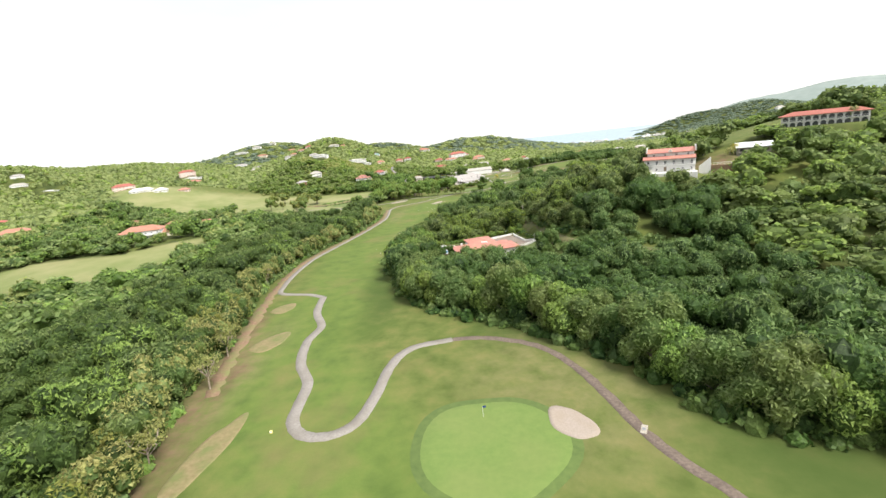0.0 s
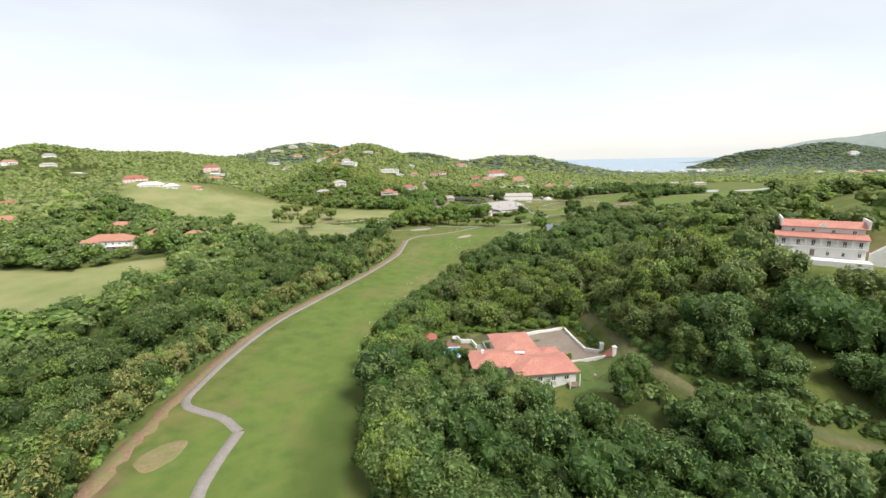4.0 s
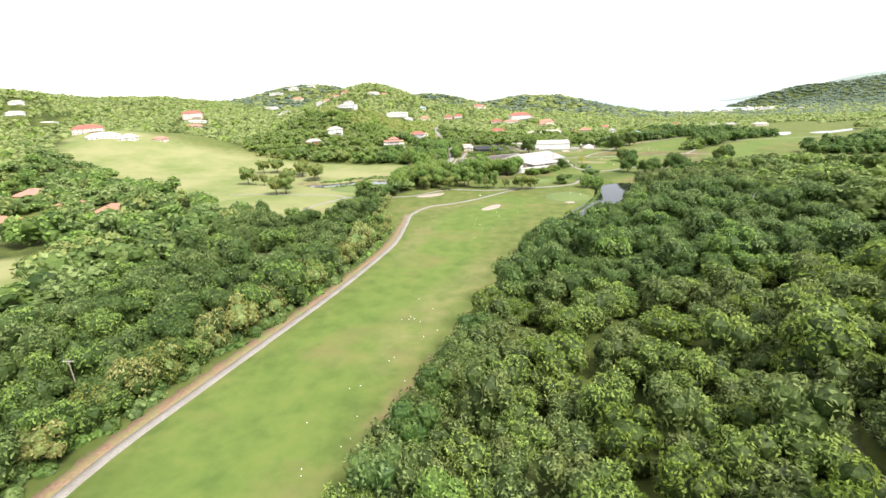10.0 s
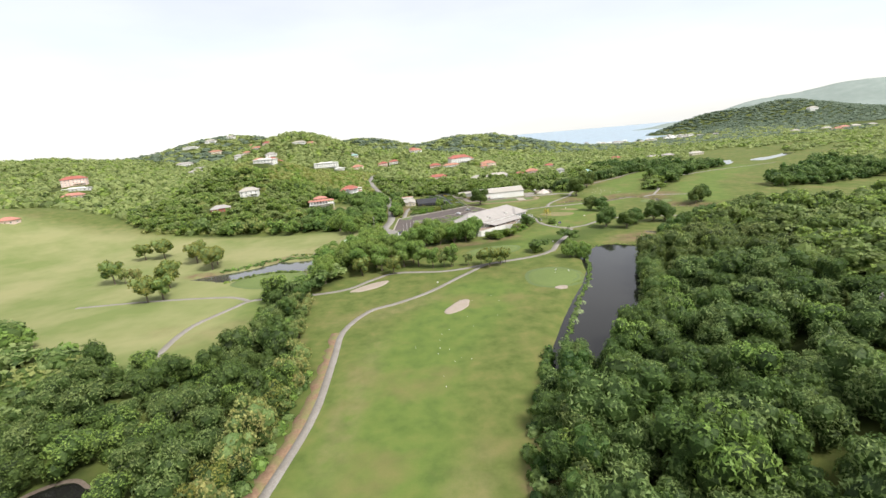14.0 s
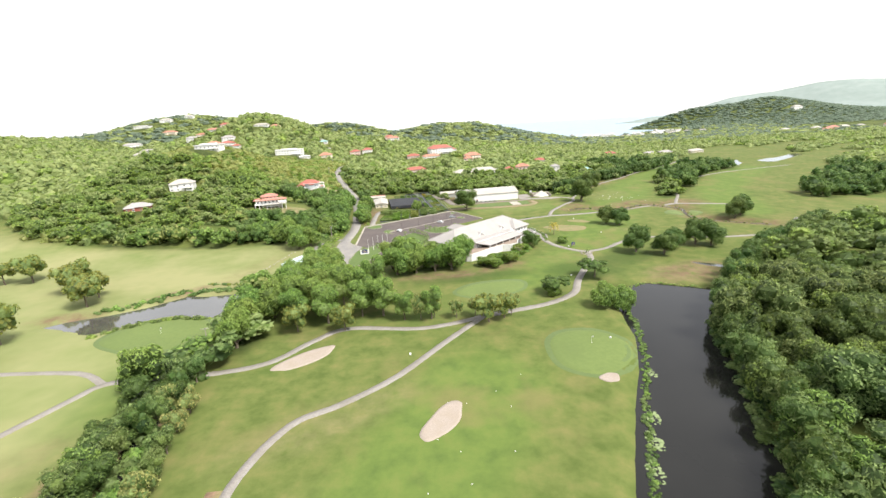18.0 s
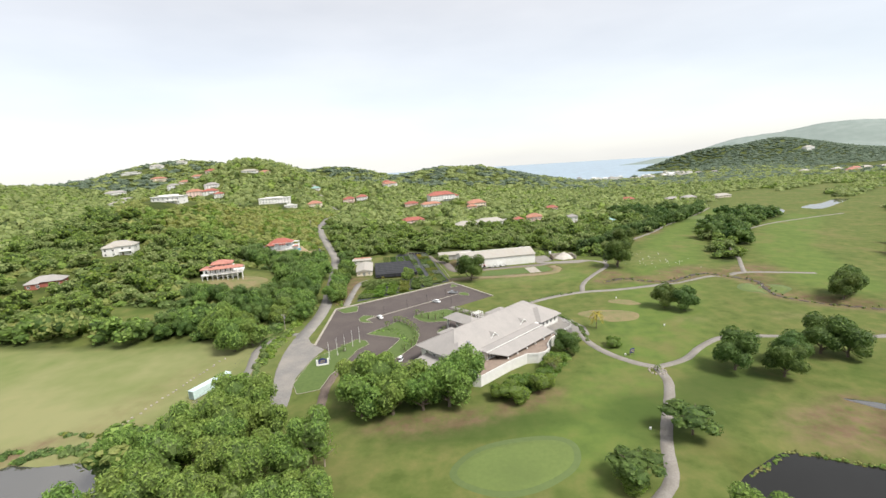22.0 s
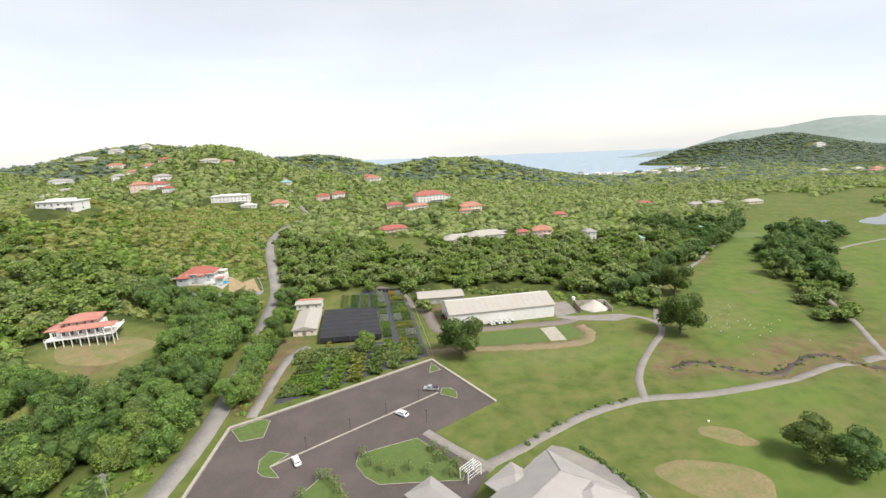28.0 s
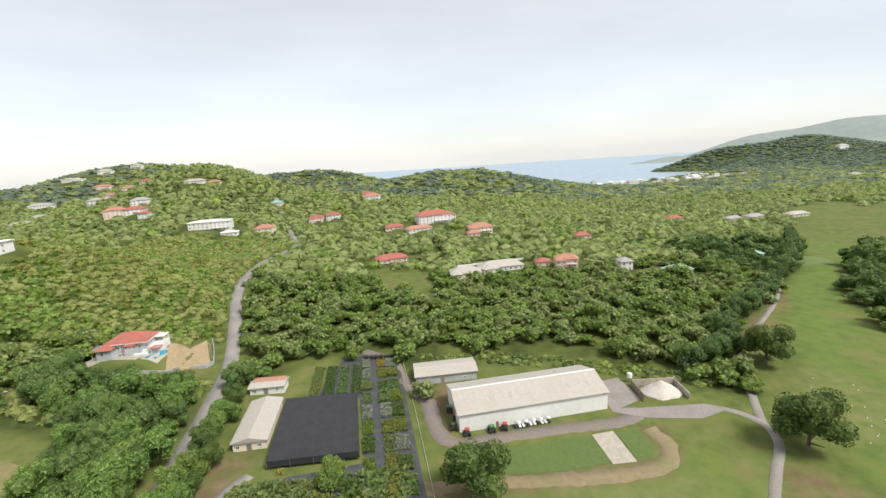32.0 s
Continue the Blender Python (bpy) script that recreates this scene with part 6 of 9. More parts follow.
for outline in ([(-52, 581.8), (-50.4, 595), (-44.8, 601.4), (-35.2, 612.2), (-31, 609.6), (-29.6, 605.7), (-33.7, 600.7), (-38, 586.5), (-40.8, 580), (-42.4, 570), (-49.5, 568), (-52.6, 575)],
                [(-31.8, 617.2), (-22, 626.5), (-19, 631), (-17, 630.5), (-10.6, 621), (-8.5, 611), (-9.9, 601.7), (-14.9, 593.5), (-20.4, 586), (-27, 584.4), (-24.3, 591.5), (-17.2, 607.2), (-17, 609.6)],
                [(-11, 634), (-10.8, 637.5), (-7.2, 639.3), (5.5, 643.2), (17.8, 628.8), (16.6, 625), (8, 625.5), (-4.3, 626), (-8, 629)],
                [(-36.6, 634.1), (-37.6, 638.8), (-35.8, 642.6), (-30, 640.6), (-34, 636), (-30.3, 631.4), (-34.4, 632.3)],
                [(13.8, 665.8), (19.1, 662.6), (19.4, 666.3), (17.6, 669.3), (14.5, 669.5)], [(-0.9, 612.9), (0.8, 616.7), (4.3, 615.1), (4.6, 610.4), (4.4, 608.8), (0.8, 609.4)],
                [(-50.6, 654), (-46.1, 648), (-39.8, 649.2), (-40.2, 657.6), (-43.2, 658.6)], [(10.6, 681), (15, 683), (11.9, 689)]):
    slab("grass_island", outline, MAT_COLLAR, 0.2, "raised grass island edged with a pale kerb", "island")
    bm = bmesh.new()
    for (ax, ay), (bx, by) in zip(outline, outline[1:] + outline[:1]):
        rod(bm, (ax, ay, lie(ax, ay) + 0.16), (bx, by, lie(bx, by) + 0.16), 0.10, seg=5)
    tagged(part("kerb", bm, MAT_KERB), "pale concrete kerb round the grass island", "kerb", kind="structure")


def kerb_wall(line, width, height, label):
    bm = bmesh.new()
    for (ax, ay), (bx, by) in zip(line, line[1:]):
        d = Vector((bx - ax, by - ay))
        n = max(1, int(d.length / 6))
        for i in range(n):
            p = Vector((ax, ay)) + d * (i / n)
            q = Vector((ax, ay)) + d * ((i + 1) / n)
            z = min(lie(p.x, p.y), lie(q.x, q.y))
            s = Vector((-d.y, d.x)).normalized() * width / 2
            vs = [bm.verts.new((v.x, v.y, zz)) for zz in (z - 0.3, z + height) for v in (p + s, p - s, q - s, q + s)]
            for f in ((0, 1, 2, 3), (7, 6, 5, 4), (0, 4, 5, 1), (1, 5, 6, 2), (2, 6, 7, 3), (3, 7, 4, 0)):
                bm.faces.new([vs[k] for k in f])
    return tagged(part("kerb", bm, MAT_KERB), label, "kerb", kind="structure")


kerb_wall([(-52.4, 608.6), (-51.6, 655.2), (-43.4, 659.6), (12.1, 691.7), (31.5, 659)], 0.9, 0.45, "broad pale kerb wall round the car park")
kerb_wall([(-34, 636), (13, 667)], 0.5, 0.22, "thin pale kerb dividing the car park")

MAT_CARWHITE = plain("white_car_paint", (0.78, 0.79, 0.80), 0.25)
MAT_CARSILVER = plain("silver_car_paint", (0.45, 0.47, 0.49), 0.25, 0.4)
MAT_CARGREY = plain("grey_car_paint", (0.14, 0.15, 0.17), 0.25, 0.3)
MAT_LAMPRED = plain("red_lamp_lens", (0.45, 0.02, 0.02), 0.3)


def car(x, y, turn, paint, label, pickup=False):
    """A parked car built from side profiles."""
    e = thing("car", pose(x, y, lie(x, y) + 0.08, 0, 0, turn), label, "car", "parked cars")
    L, Wd = (5.2, 1.85) if pickup else (4.4, 1.8)
    side = [(-L / 2, 0.35), (-L / 2, 0.85), (-L / 2 + 0.2, 0.98), (L / 2 - 1.3, 1.0), (L / 2 - 0.25, 0.85), (L / 2, 0.65), (L / 2, 0.35)]
    cab = [(-0.3, 0.98), (-0.15, 1.7), (1.0, 1.72), (1.75, 0.98)] if pickup else [(-L / 2 + 0.25, 0.97), (-L / 2 + 0.6, 1.5), (0.55, 1.55), (1.35, 0.98)]

    def loft(profile, half, inset=0.0):
        bm = bmesh.new()
        a = [bm.verts.new((px, -half + (inset if pz > 1.2 else 0), pz)) for px, pz in profile]
        c = [bm.verts.new((px, half - (inset if pz > 1.2 else 0), pz)) for px, pz in profile]
        bm.faces.new(a)
        bm.faces.new(c[::-1])
        for i in range(len(a)):
            j = (i + 1) % len(a)
            bm.faces.new((a[i], c[i], c[j], a[j]))
        bmesh.ops.bevel(bm, geom=list(bm.edges), offset=0.05, segments=1, affect="EDGES")
        return bm

    part("body", loft(side, Wd / 2), paint, e)
    part("cabin", loft(cab, Wd / 2 - 0.06, 0.16), paint, e)
    x0, x1 = cab[1][0], cab[2][0]
    part("windscreen", loft([(x1 + 0.06, 1.45), (x1 + 0.1, 1.49), (cab[3][0] - 0.08, 1.04), (cab[3][0] - 0.12, 1.0)], Wd / 2 - 0.22), MAT_GLASS, e)
    part("rear_window", loft([(x0 - 0.04, 1.44), (x0 - 0.1, 1.4), (cab[0][0] - 0.02, 1.06), (cab[0][0] + 0.06, 1.02)], Wd / 2 - 0.22), MAT_GLASS, e)
    for s in (-1, 1):
        part("side_window", box_bm(x0 + 0.12, x1 + 0.1, s * (Wd / 2 - 0.14) - 0.03, s * (Wd / 2 - 0.14) + 0.03, 1.08, 1.42), MAT_GLASS, e)
        part("headlight", box_bm(L / 2 - 0.22, L / 2 - 0.02, s * (Wd / 2 - 0.25) - 0.18, s * (Wd / 2 - 0.25) + 0.18, 0.66, 0.82), MAT_FRAME, e)
        part("tail_light", box_bm(-L / 2 - 0.02, -L / 2 + 0.06, s * (Wd / 2 - 0.2) - 0.12, s * (Wd / 2 - 0.2) + 0.12, 0.7, 0.86), MAT_LAMPRED, e)
        for wx in (-L / 2 + 0.85, L / 2 - 0.85):
            wheel = part("wheel", rod_bm((wx, s * (Wd / 2 - 0.2), 0.33), (wx, s * (Wd / 2 + 0.01), 0.33), 0.33, seg=16), MAT_RUBBER, e)
            part("rim", rod_bm((wx, s * (Wd / 2 - 0.02), 0.33), (wx, s * (Wd / 2 + 0.03), 0.33), 0.2, seg=12), MAT_METAL, wheel)
    if pickup:
        part("load_bed", box_bm(-L / 2 + 0.15, -0.4, -Wd / 2 + 0.12, Wd / 2 - 0.12, 0.9, 1.02), MAT_BLACK, e)
    return e


car(-27.2, 636.9, 118, MAT_CARWHITE, "white hatchback parked by the divider kerb")
car(1.0, 655.3, 140, MAT_CARWHITE, "white saloon with a dark rear window in the car park")
car(10.9, 669.2, 168, MAT_CARSILVER, "silver pickup truck parked by the grass island", True)
car(-59.4, 683, 92, MAT_CARGREY, "dark grey car standing on the hill road")


def lamp_post(x, y, h=4.0):
    e = thing("lamp_post", pose(x, y, lie(x, y)), "short dark lamp post on the car park divider", "lamp post", "lamp posts in the car park")
    part("pole", rod_bm((0, 0, -0.3), (0, 0, h), 0.07, 0.05), MAT_BLACK, e)
    part("lantern", box_bm(-0.18, 0.18, -0.18, 0.18, h, h + 0.35, bevel=0.04), MAT_BLACK, e)


for f in (0.18, 0.42, 0.64, 0.86):
    lamp_post(-34 + 47 * f, 636 + 31 * f)
lamp_post(8.5, 650.5)
for i in range(5):
    fx, fy = -43.4 + i * 2.45, 593.2 + i * 3.8
    e = thing("flagpole", pose(fx, fy, lie(fx, fy) + 0.2), "bare white flagpole on the entrance lawn", "flagpole", "flagpoles at the entrance")
    part("pole", rod_bm((0, 0, -0.2), (0, 0, 7.0), 0.09, 0.05), MAT_FRAME, e)
    part("base", box_bm(-0.3, 0.3, -0.3, 0.3, -0.1, 0.25, bevel=0.03), MAT_KERB, e)
    part("finial", rod_bm((0, 0, 7.0), (0, 0, 7.15), 0.09, 0.02), MAT_FRAME, e)
MAT_NAVY = plain("navy_sign_board", (0.02, 0.03, 0.14), 0.5)
MAT_GOLD = plain("pale_gold_paint", (0.55, 0.45, 0.2), 0.5)
e = thing("entrance_sign", pose(-45.2, 589.3, lie(-45, 589) + 0.15, 0, 0, 12), "white masonry entrance sign with a dark blue board", "sign")
part("plinth", box_bm(-2.3, 2.3, -0.5, 0.5, -0.3, 0.5, bevel=0.05), MAT_WHITE, e)
for s in (-1, 1):
    part("pillar", box_bm(s * 2.0 - 0.35, s * 2.0 + 0.35, -0.4, 0.4, 0.5, 2.3, bevel=0.05), MAT_WHITE, e)
board = part("board", poly_bm([(-1.6, 0), (1.6, 0), (1.6, 1.3), (1.0, 1.9), (0, 2.15), (-1.0, 1.9), (-1.6, 1.3)], -0.12, 0.12), MAT_NAVY, e, m=pose(0, 0, 0.5, 90, 0, 0))
bm = bmesh.new()
for k, ww in enumerate((1.0, 1.3, 0.8)):
    box(bm, -ww, ww, 0.45 + k * 0.4, 0.58 + k * 0.4, 0.12, 0.14)
part("lettering_bar", bm, MAT_GOLD, board)
e = thing("gate_frame", pose(19.6, 625.2, lie(19.5, 625) + 0.1, 0, 0, 40), "white timber trellis gate frame beside the entrance path", "gate")
for x in (-2.4, 2.4):
    part("post", box_bm(x - 0.12, x + 0.12, -0.12, 0.12, -0.2, 3.0), MAT_FRAME, e)
    part("post", box_bm(x - 0.12, x + 0.12, 2.6, 2.84, -0.2, 3.0), MAT_FRAME, e)
for k in range(5):
    part("beam", box_bm(-2.6, 2.6, k * 0.66 - 0.05, k * 0.66 + 0.05, 2.9, 3.1), MAT_FRAME, e)
for z in (0.9, 1.8):
    part("rail", box_bm(-2.4, 2.4, -0.05, 0.05, z, z + 0.12), MAT_FRAME, e)

# ---------------------------------------------------------------- maintenance yard
wh = thing("warehouse", pose(22.3, 722.4, lie(40, 735) - 0.1, 0, 0, 6.6), "long white warehouse with a pale pitched sheet roof", "warehouse")
WL, WD = 51.3, 20.0
part("wall", box_bm(0, WL, 0, 0.25, -0.5, 6.5), MAT_WHITE, wh)
part("wall", box_bm(0, WL, WD - 0.25, WD, -0.5, 6.5), MAT_WHITE, wh)
for gx0 in (0.02, WL - 0.27):
    bm = poly_bm([(0.26, -0.5), (WD - 0.26, -0.5), (WD - 0.26, 6.5), (WD / 2, 9.6), (0.26, 6.5)], 0, 0.25)
    bmesh.ops.transform(bm, matrix=pose(gx0, 0, 0) @ Matrix(((0, 0, 1, 0), (1, 0, 0, 0), (0, 1, 0, 0), (0, 0, 0, 1))), verts=bm.verts)
    part("gable_wall", bm, MAT_WHITE, wh)
for side in (0, 1):
    bm = bmesh.new()
    n = 34
    rows = []
    for i in range(n + 1):
        x = -0.5 + (WL + 1.0) * i / n
        bump_z = 0.05 if i % 2 else 0.0
        y0, y1 = (-0.6, WD / 2) if side == 0 else (WD + 0.6, WD / 2)
        rows.append((bm.verts.new((x, y0, 6.45 + bump_z)), bm.verts.new((x, y1, 9.75 + bump_z)), bm.verts.new((x, y0, 6.3)), bm.verts.new((x, y1, 9.55))))
    for a, c in zip(rows, rows[1:]):
        bm.faces.new((a[0], c[0], c[1], a[1]))
        bm.faces.new((a[2], a[3], c[3], c[2]))
        bm.faces.new((a[0], a[2], c[2], c[0]))
    for a in (rows[0], rows[-1]):
        bm.faces.new((a[0], a[1], a[3], a[2]))
    slope = part("roof", bm, MAT_TIN, wh, "ribbed pale roof slope")
    for i in range(7):
        x = 5.0 + i * 6.9
        yy = 4.6 if side == 0 else WD - 4.6
        zz = 6.45 + 3.3 * (4.6 + 0.6) / (WD / 2 + 0.6) + 0.1
        part("skylight", box_bm(x - 0.35, x + 0.35, yy - 1.0, yy + 1.0, -0.02, 0.03), plain("skylight_sheet", (0.36, 0.35, 0.33), 0.3), slope,
             m=pose(0, yy, zz, 17 if side == 0 else -17) @ pose(0, -yy, 0))
part("ridge_cap", box_bm(-0.5, WL + 0.5, WD / 2 - 0.3, WD / 2 + 0.3, 9.7, 9.86), MAT_WHITE, wh)
part("roller_door", box_bm(-0.06, 0.0, 6, 12, 0, 4.2), MAT_METAL, wh)
part("roller_door", box_bm(24.0, 27.5, -0.06, 0.0, 0, 3.4), MAT_FRAME, wh)
part("door", box_bm(12.0, 13.0, -0.06, 0.0, 0, 2.1), MAT_WOOD, wh)


def shed(x, y, turn, w, d, h, wall, roof, label, rise=1.2, gable=True):
    e = thing("shed", pose(x, y, lie(x, y) - 0.05, 0, 0, turn), label, "shed")
    part("wall", box_bm(0, w, 0, d, -0.5, h, bevel=0.03), wall, e)
    part("roof", roof_block(w, d, rise, h + 0.1, 0.6, gable), roof, e)
    part("door", box_bm(w * 0.4, w * 0.4 + 1.6, -0.06, 0.02, 0, 2.2), MAT_METAL, e)
    window(e, w * 0.15, -0.02, 1.0, 1.2, 1.0, 0)
    window(e, w * 0.8, -0.02, 1.0, 1.2, 1.0, 0)
    return e


shed(8.6, 755.6, 3, 24, 11.5, 3.6, surface("grey_render", (0.36, 0.36, 0.35), (0.48, 0.48, 0.46), 2, 0.4, 0.8), MAT_TIN, "low grey store with a pale sheet roof")
gs = shed(-49.0, 722.5, 5, 10.2, 25, 3.0, MAT_CREAM, MAT_TIN, "cream nursery shed with a long pale roof", 1.4)
part("gable_vent", box_bm(3.6, 6.6, -0.1, 0.02, 3.2, 3.7), MAT_BLACK, gs)
shed(-56, 757.5, 2, 13, 6.5, 2.8, MAT_WHITE, MAT_TIN, "small white hut with a rusty streaked roof", 0.8)
part("rust_sheet", moved(roof_block(12, 3, 0.3, 3.95, 0.2), -55.6, 761.2, lie(-50, 761)), MAT_ORANGE, None).name = "roof_sheet"
tagged(bpy.data.objects["roof_sheet"], "rusty orange roof sheet over the hut", "roof sheet")
e = thing("sand_bay", pose(87.0, 730.5, lie(90, 732), 0, 0, -4), "open concrete bay holding a pale heap of sand", "sand bay")
part("side_wall", box_bm(0, 0.3, 0, 11, -0.3, 2.6), MAT_WOOD, e)
part("back_wall", box_bm(0.3, 16, 10.7, 11, -0.3, 2.6), MAT_KERB, e)
part("side_wall", box_bm(15.7, 16, 0, 10.7, -0.3, 2.2), MAT_KERB, e)
bm = bmesh.new()
rr = bmesh.ops.create_uvsphere(bm, u_segments=28, v_segments=14, radius=1)
for v in bm.verts:
    f = 1 + 0.12 * noise.noise(v.co * 2.2)
    v.co = Vector((8.6 + v.co.x * 7.2 * f, 5.6 + v.co.y * 5.4 * f, max(-0.2, (1 - math.hypot(v.co.x, v.co.y)) * 4.6 * f)))
part("mound", bm, surface("heaped_pale_sand", (0.42, 0.385, 0.345), (0.54, 0.50, 0.455), 2, 0.3, 0.95), e, "pale heap of sand", smooth=True)
slab("yard_apron", [(78, 728), (84, 727), (106, 726), (112, 722), (100, 718), (84, 721), (74, 726), (76, 746), (86, 748), (87, 732)], MAT_PATH, 0.1, "pale dusty concrete yard apron", "yard")
e = thing("water_tank", pose(88.5, 744, lie(88, 744) + 0.05), "small white water tank on a stand", "tank")
part("tank", rod_bm((0, 0, 2.0), (0, 0, 3.6), 0.9, 0.85, 16), MAT_FRAME, e)
for x, y in ((-0.6, -0.6), (0.6, -0.6), (-0.6, 0.6), (0.6, 0.6)):
    part("leg", rod_bm((x, y, -0.2), (x, y, 2.0), 0.08), MAT_METAL, e)

MAT_TRED = plain("red_machine_paint", (0.42, 0.04, 0.03), 0.4)
MAT_TGREEN = plain("green_machine_paint", (0.05, 0.20, 0.05), 0.4)


def tractor(x, y, turn, paint, label):
    e = thing("tractor", pose(x, y, lie(x, y) + 0.06, 0, 0, turn), label, "tractor", "machines beside the warehouse")
    part("bonnet", box_bm(0.2, 2.0, -0.4, 0.4, 0.7, 1.4, bevel=0.08), paint, e)
    part("cab", box_bm(-1.0, 0.2, -0.6, 0.6, 0.8, 2.4, bevel=0.08), MAT_GLASS, e)
    part("roof", box_bm(-1.1, 0.35, -0.7, 0.7, 2.4, 2.55, bevel=0.04), paint, e)
    for s in (-1, 1):
        for wx, r in ((-0.7, 0.75), (1.5, 0.45)):
            wl = part("wheel", rod_bm((wx, s * 0.65, r), (wx, s * 0.95, r), r, seg=16), MAT_RUBBER, e)
            part("rim", rod_bm((wx, s * 0.9, r), (wx, s * 0.98, r), r * 0.5, seg=10), MAT_METAL, wl)
    return e


for x, y, t, p, lab in ((24.5, 720.8, 95, MAT_TRED, "red tractor parked at the warehouse corner"), (32.5, 721.4, 100, MAT_TGREEN, "green tractor parked by the warehouse wall"),
                        (36.8, 722.0, 80, MAT_TRED, "red mower tractor parked by the warehouse wall"), (20.5, 724.5, 90, MAT_TGREEN, "dark green tractor beside the gable end"),
                        (19.8, 735, 90, MAT_TGREEN, "green machine parked along the gable wall"), (21.6, 729.5, 85, MAT_TRED, "red machine parked along the gable wall")):
    tractor(x, y, t, p, lab)
for i in range(10):
    x, y = 40.5 + i * 1.25, 722.6 + i * 0.14
    e = thing("golf_cart", pose(x, y, lie(x, y) + 0.1, 0, 0, 96), "old golf cart parked against the warehouse wall", "golf cart", "carts by the warehouse wall")
    part("chassis", box_bm(-0.9, 0.9, -0.42, 0.42, 0.25, 0.6, bevel=0.05), MAT_FRAME if i % 3 else MAT_BLACK, e)
    part("canopy", box_bm(-0.7, 0.7, -0.45, 0.45, 1.55, 1.62, bevel=0.02), MAT_FRAME if i % 2 else MAT_METAL, e)
    for sx in (-0.6, 0.6):
        for sy in (-0.38, 0.38):
            part("strut", rod_bm((sx, sy, 0.55), (sx, sy, 1.56), 0.025, seg=5), MAT_METAL, e)
            part("wheel", rod_bm((sx, sy - 0.08, 0.2), (sx, sy + 0.08, 0.2), 0.2, seg=10), MAT_RUBBER, e)
e = thing("trailer_box", pose(-81.0, 577.0, lie(-81, 577) + 0.02, 0, 0, 62), "long pale blue metal container standing by the lane", "container")
MAT_PALEBLUE = surface("pale_blue_sheet", (0.50, 0.62, 0.62), (0.62, 0.74, 0.74), 2, 0.3, 0.5)
bm = bmesh.new()
for i in range(24):
    x = -7.5 + i * 15 / 24
    box(bm, x, x + 0.34, -1.28, 1.28, 0.35, 3.0)
box(bm, -7.5, 7.5, -1.24, 1.24, 0.3, 3.02)
part("body", bm, MAT_PALEBLUE, e)
bm = box_bm(-7.6, 7.6, -1.32, 1.32, 3.0, 3.16, bevel=0.05)
part("roof", bm, MAT_PALEBLUE, e)
part("skid", box_bm(-7.2, 7.2, -1.0, -0.7, -0.3, 0.32), MAT_METAL, e)
part("skid", box_bm(-7.2, 7.2, 0.7, 1.0, -0.3, 0.32), MAT_METAL, e)

# ---------------------------------------------------------------- the nursery
MAT_CLOTH = surface("black_ground_cloth", (0.024, 0.026, 0.029), (0.055, 0.060, 0.066), 1.5, 0.3, 0.8, stain_col=(0.085, 0.088, 0.090), amount=0.5)
slab("ground_cloth", [(-42, 666.5), (-30, 672), (11, 695.5), (0, 786), (-24, 788), (-30, 752), (-13, 750), (-7, 712), (-34, 708), (-40, 690)], MAT_CLOTH, 0.06, "blue-black ground cloth under the nursery beds", "ground cloth")
kerb_wall([(13, 695), (8, 738), (1.5, 787)], 0.15, 0.3, "thin pale edging beside the nursery")
net = thing("shade_house", pose(0, 0, lie(-24, 730)), "flat black shade netting stretched over low posts", "shade house")
NETQ = [(-35.5, 712.5), (-8.5, 713.5), (-13.5, 748.5), (-39.5, 748.5)]
MAT_NET = surface("black_shade_net", (0.013, 0.014, 0.017), (0.035, 0.036, 0.042), 2.2, 0.25, 0.85, bump=0.4, depth=0.05)
bm = bmesh.new()
n = 14
grid = []
for i in range(n + 1):
    row = []
    for j in range(n + 1):
        a = Vector(NETQ[0]).lerp(Vector(NETQ[1]), i / n)
        b2 = Vector(NETQ[3]).lerp(Vector(NETQ[2]), i / n)
        p = a.lerp(b2, j / n)
        row.append(bm.verts.new((p.x, p.y, 3.1 - (0.22 if j % 2 else 0) - (0.12 if i % 2 else 0) + random.uniform(-0.05, 0.05))))
    grid.append(row)
for i in range(n):
    for j in range(n):
        bm.faces.new((grid[i][j], grid[i + 1][j], grid[i + 1][j + 1], grid[i][j + 1]))
part("net", bm, MAT_NET, net)
for k in range(4):
    bm = bmesh.new()
    a, b2 = Vector(NETQ[k]), Vector(NETQ[(k + 1) % 4])
    vs = [bm.verts.new(p) for p in ((a.x, a.y, 1.0), (b2.x, b2.y, 1.0), (b2.x, b2.y, 3.05), (a.x, a.y, 3.05))]
    bm.faces.new(vs)
    r = bmesh.ops.extrude_face_region(bm, geom=bm.faces[:])
    off = Vector((-(b2 - a).y, (b2 - a).x)).normalized() * 0.04
    for v in [g for g in r["geom"] if isinstance(g, bmesh.types.BMVert)]:
        v.co += Vector((off.x, off.y, 0))
    part("net_side", bm, MAT_NET, net)
for i in range(5):
    for j in range(5):
        a = Vector(NETQ[0]).lerp(Vector(NETQ[1]), i / 4).lerp(Vector(NETQ[3]).lerp(Vector(NETQ[2]), i / 4), j / 4)
        part("post", rod_bm((a.x, a.y, -0.4), (a.x, a.y, 3.02), 0.06, seg=6), MAT_WOOD, net)


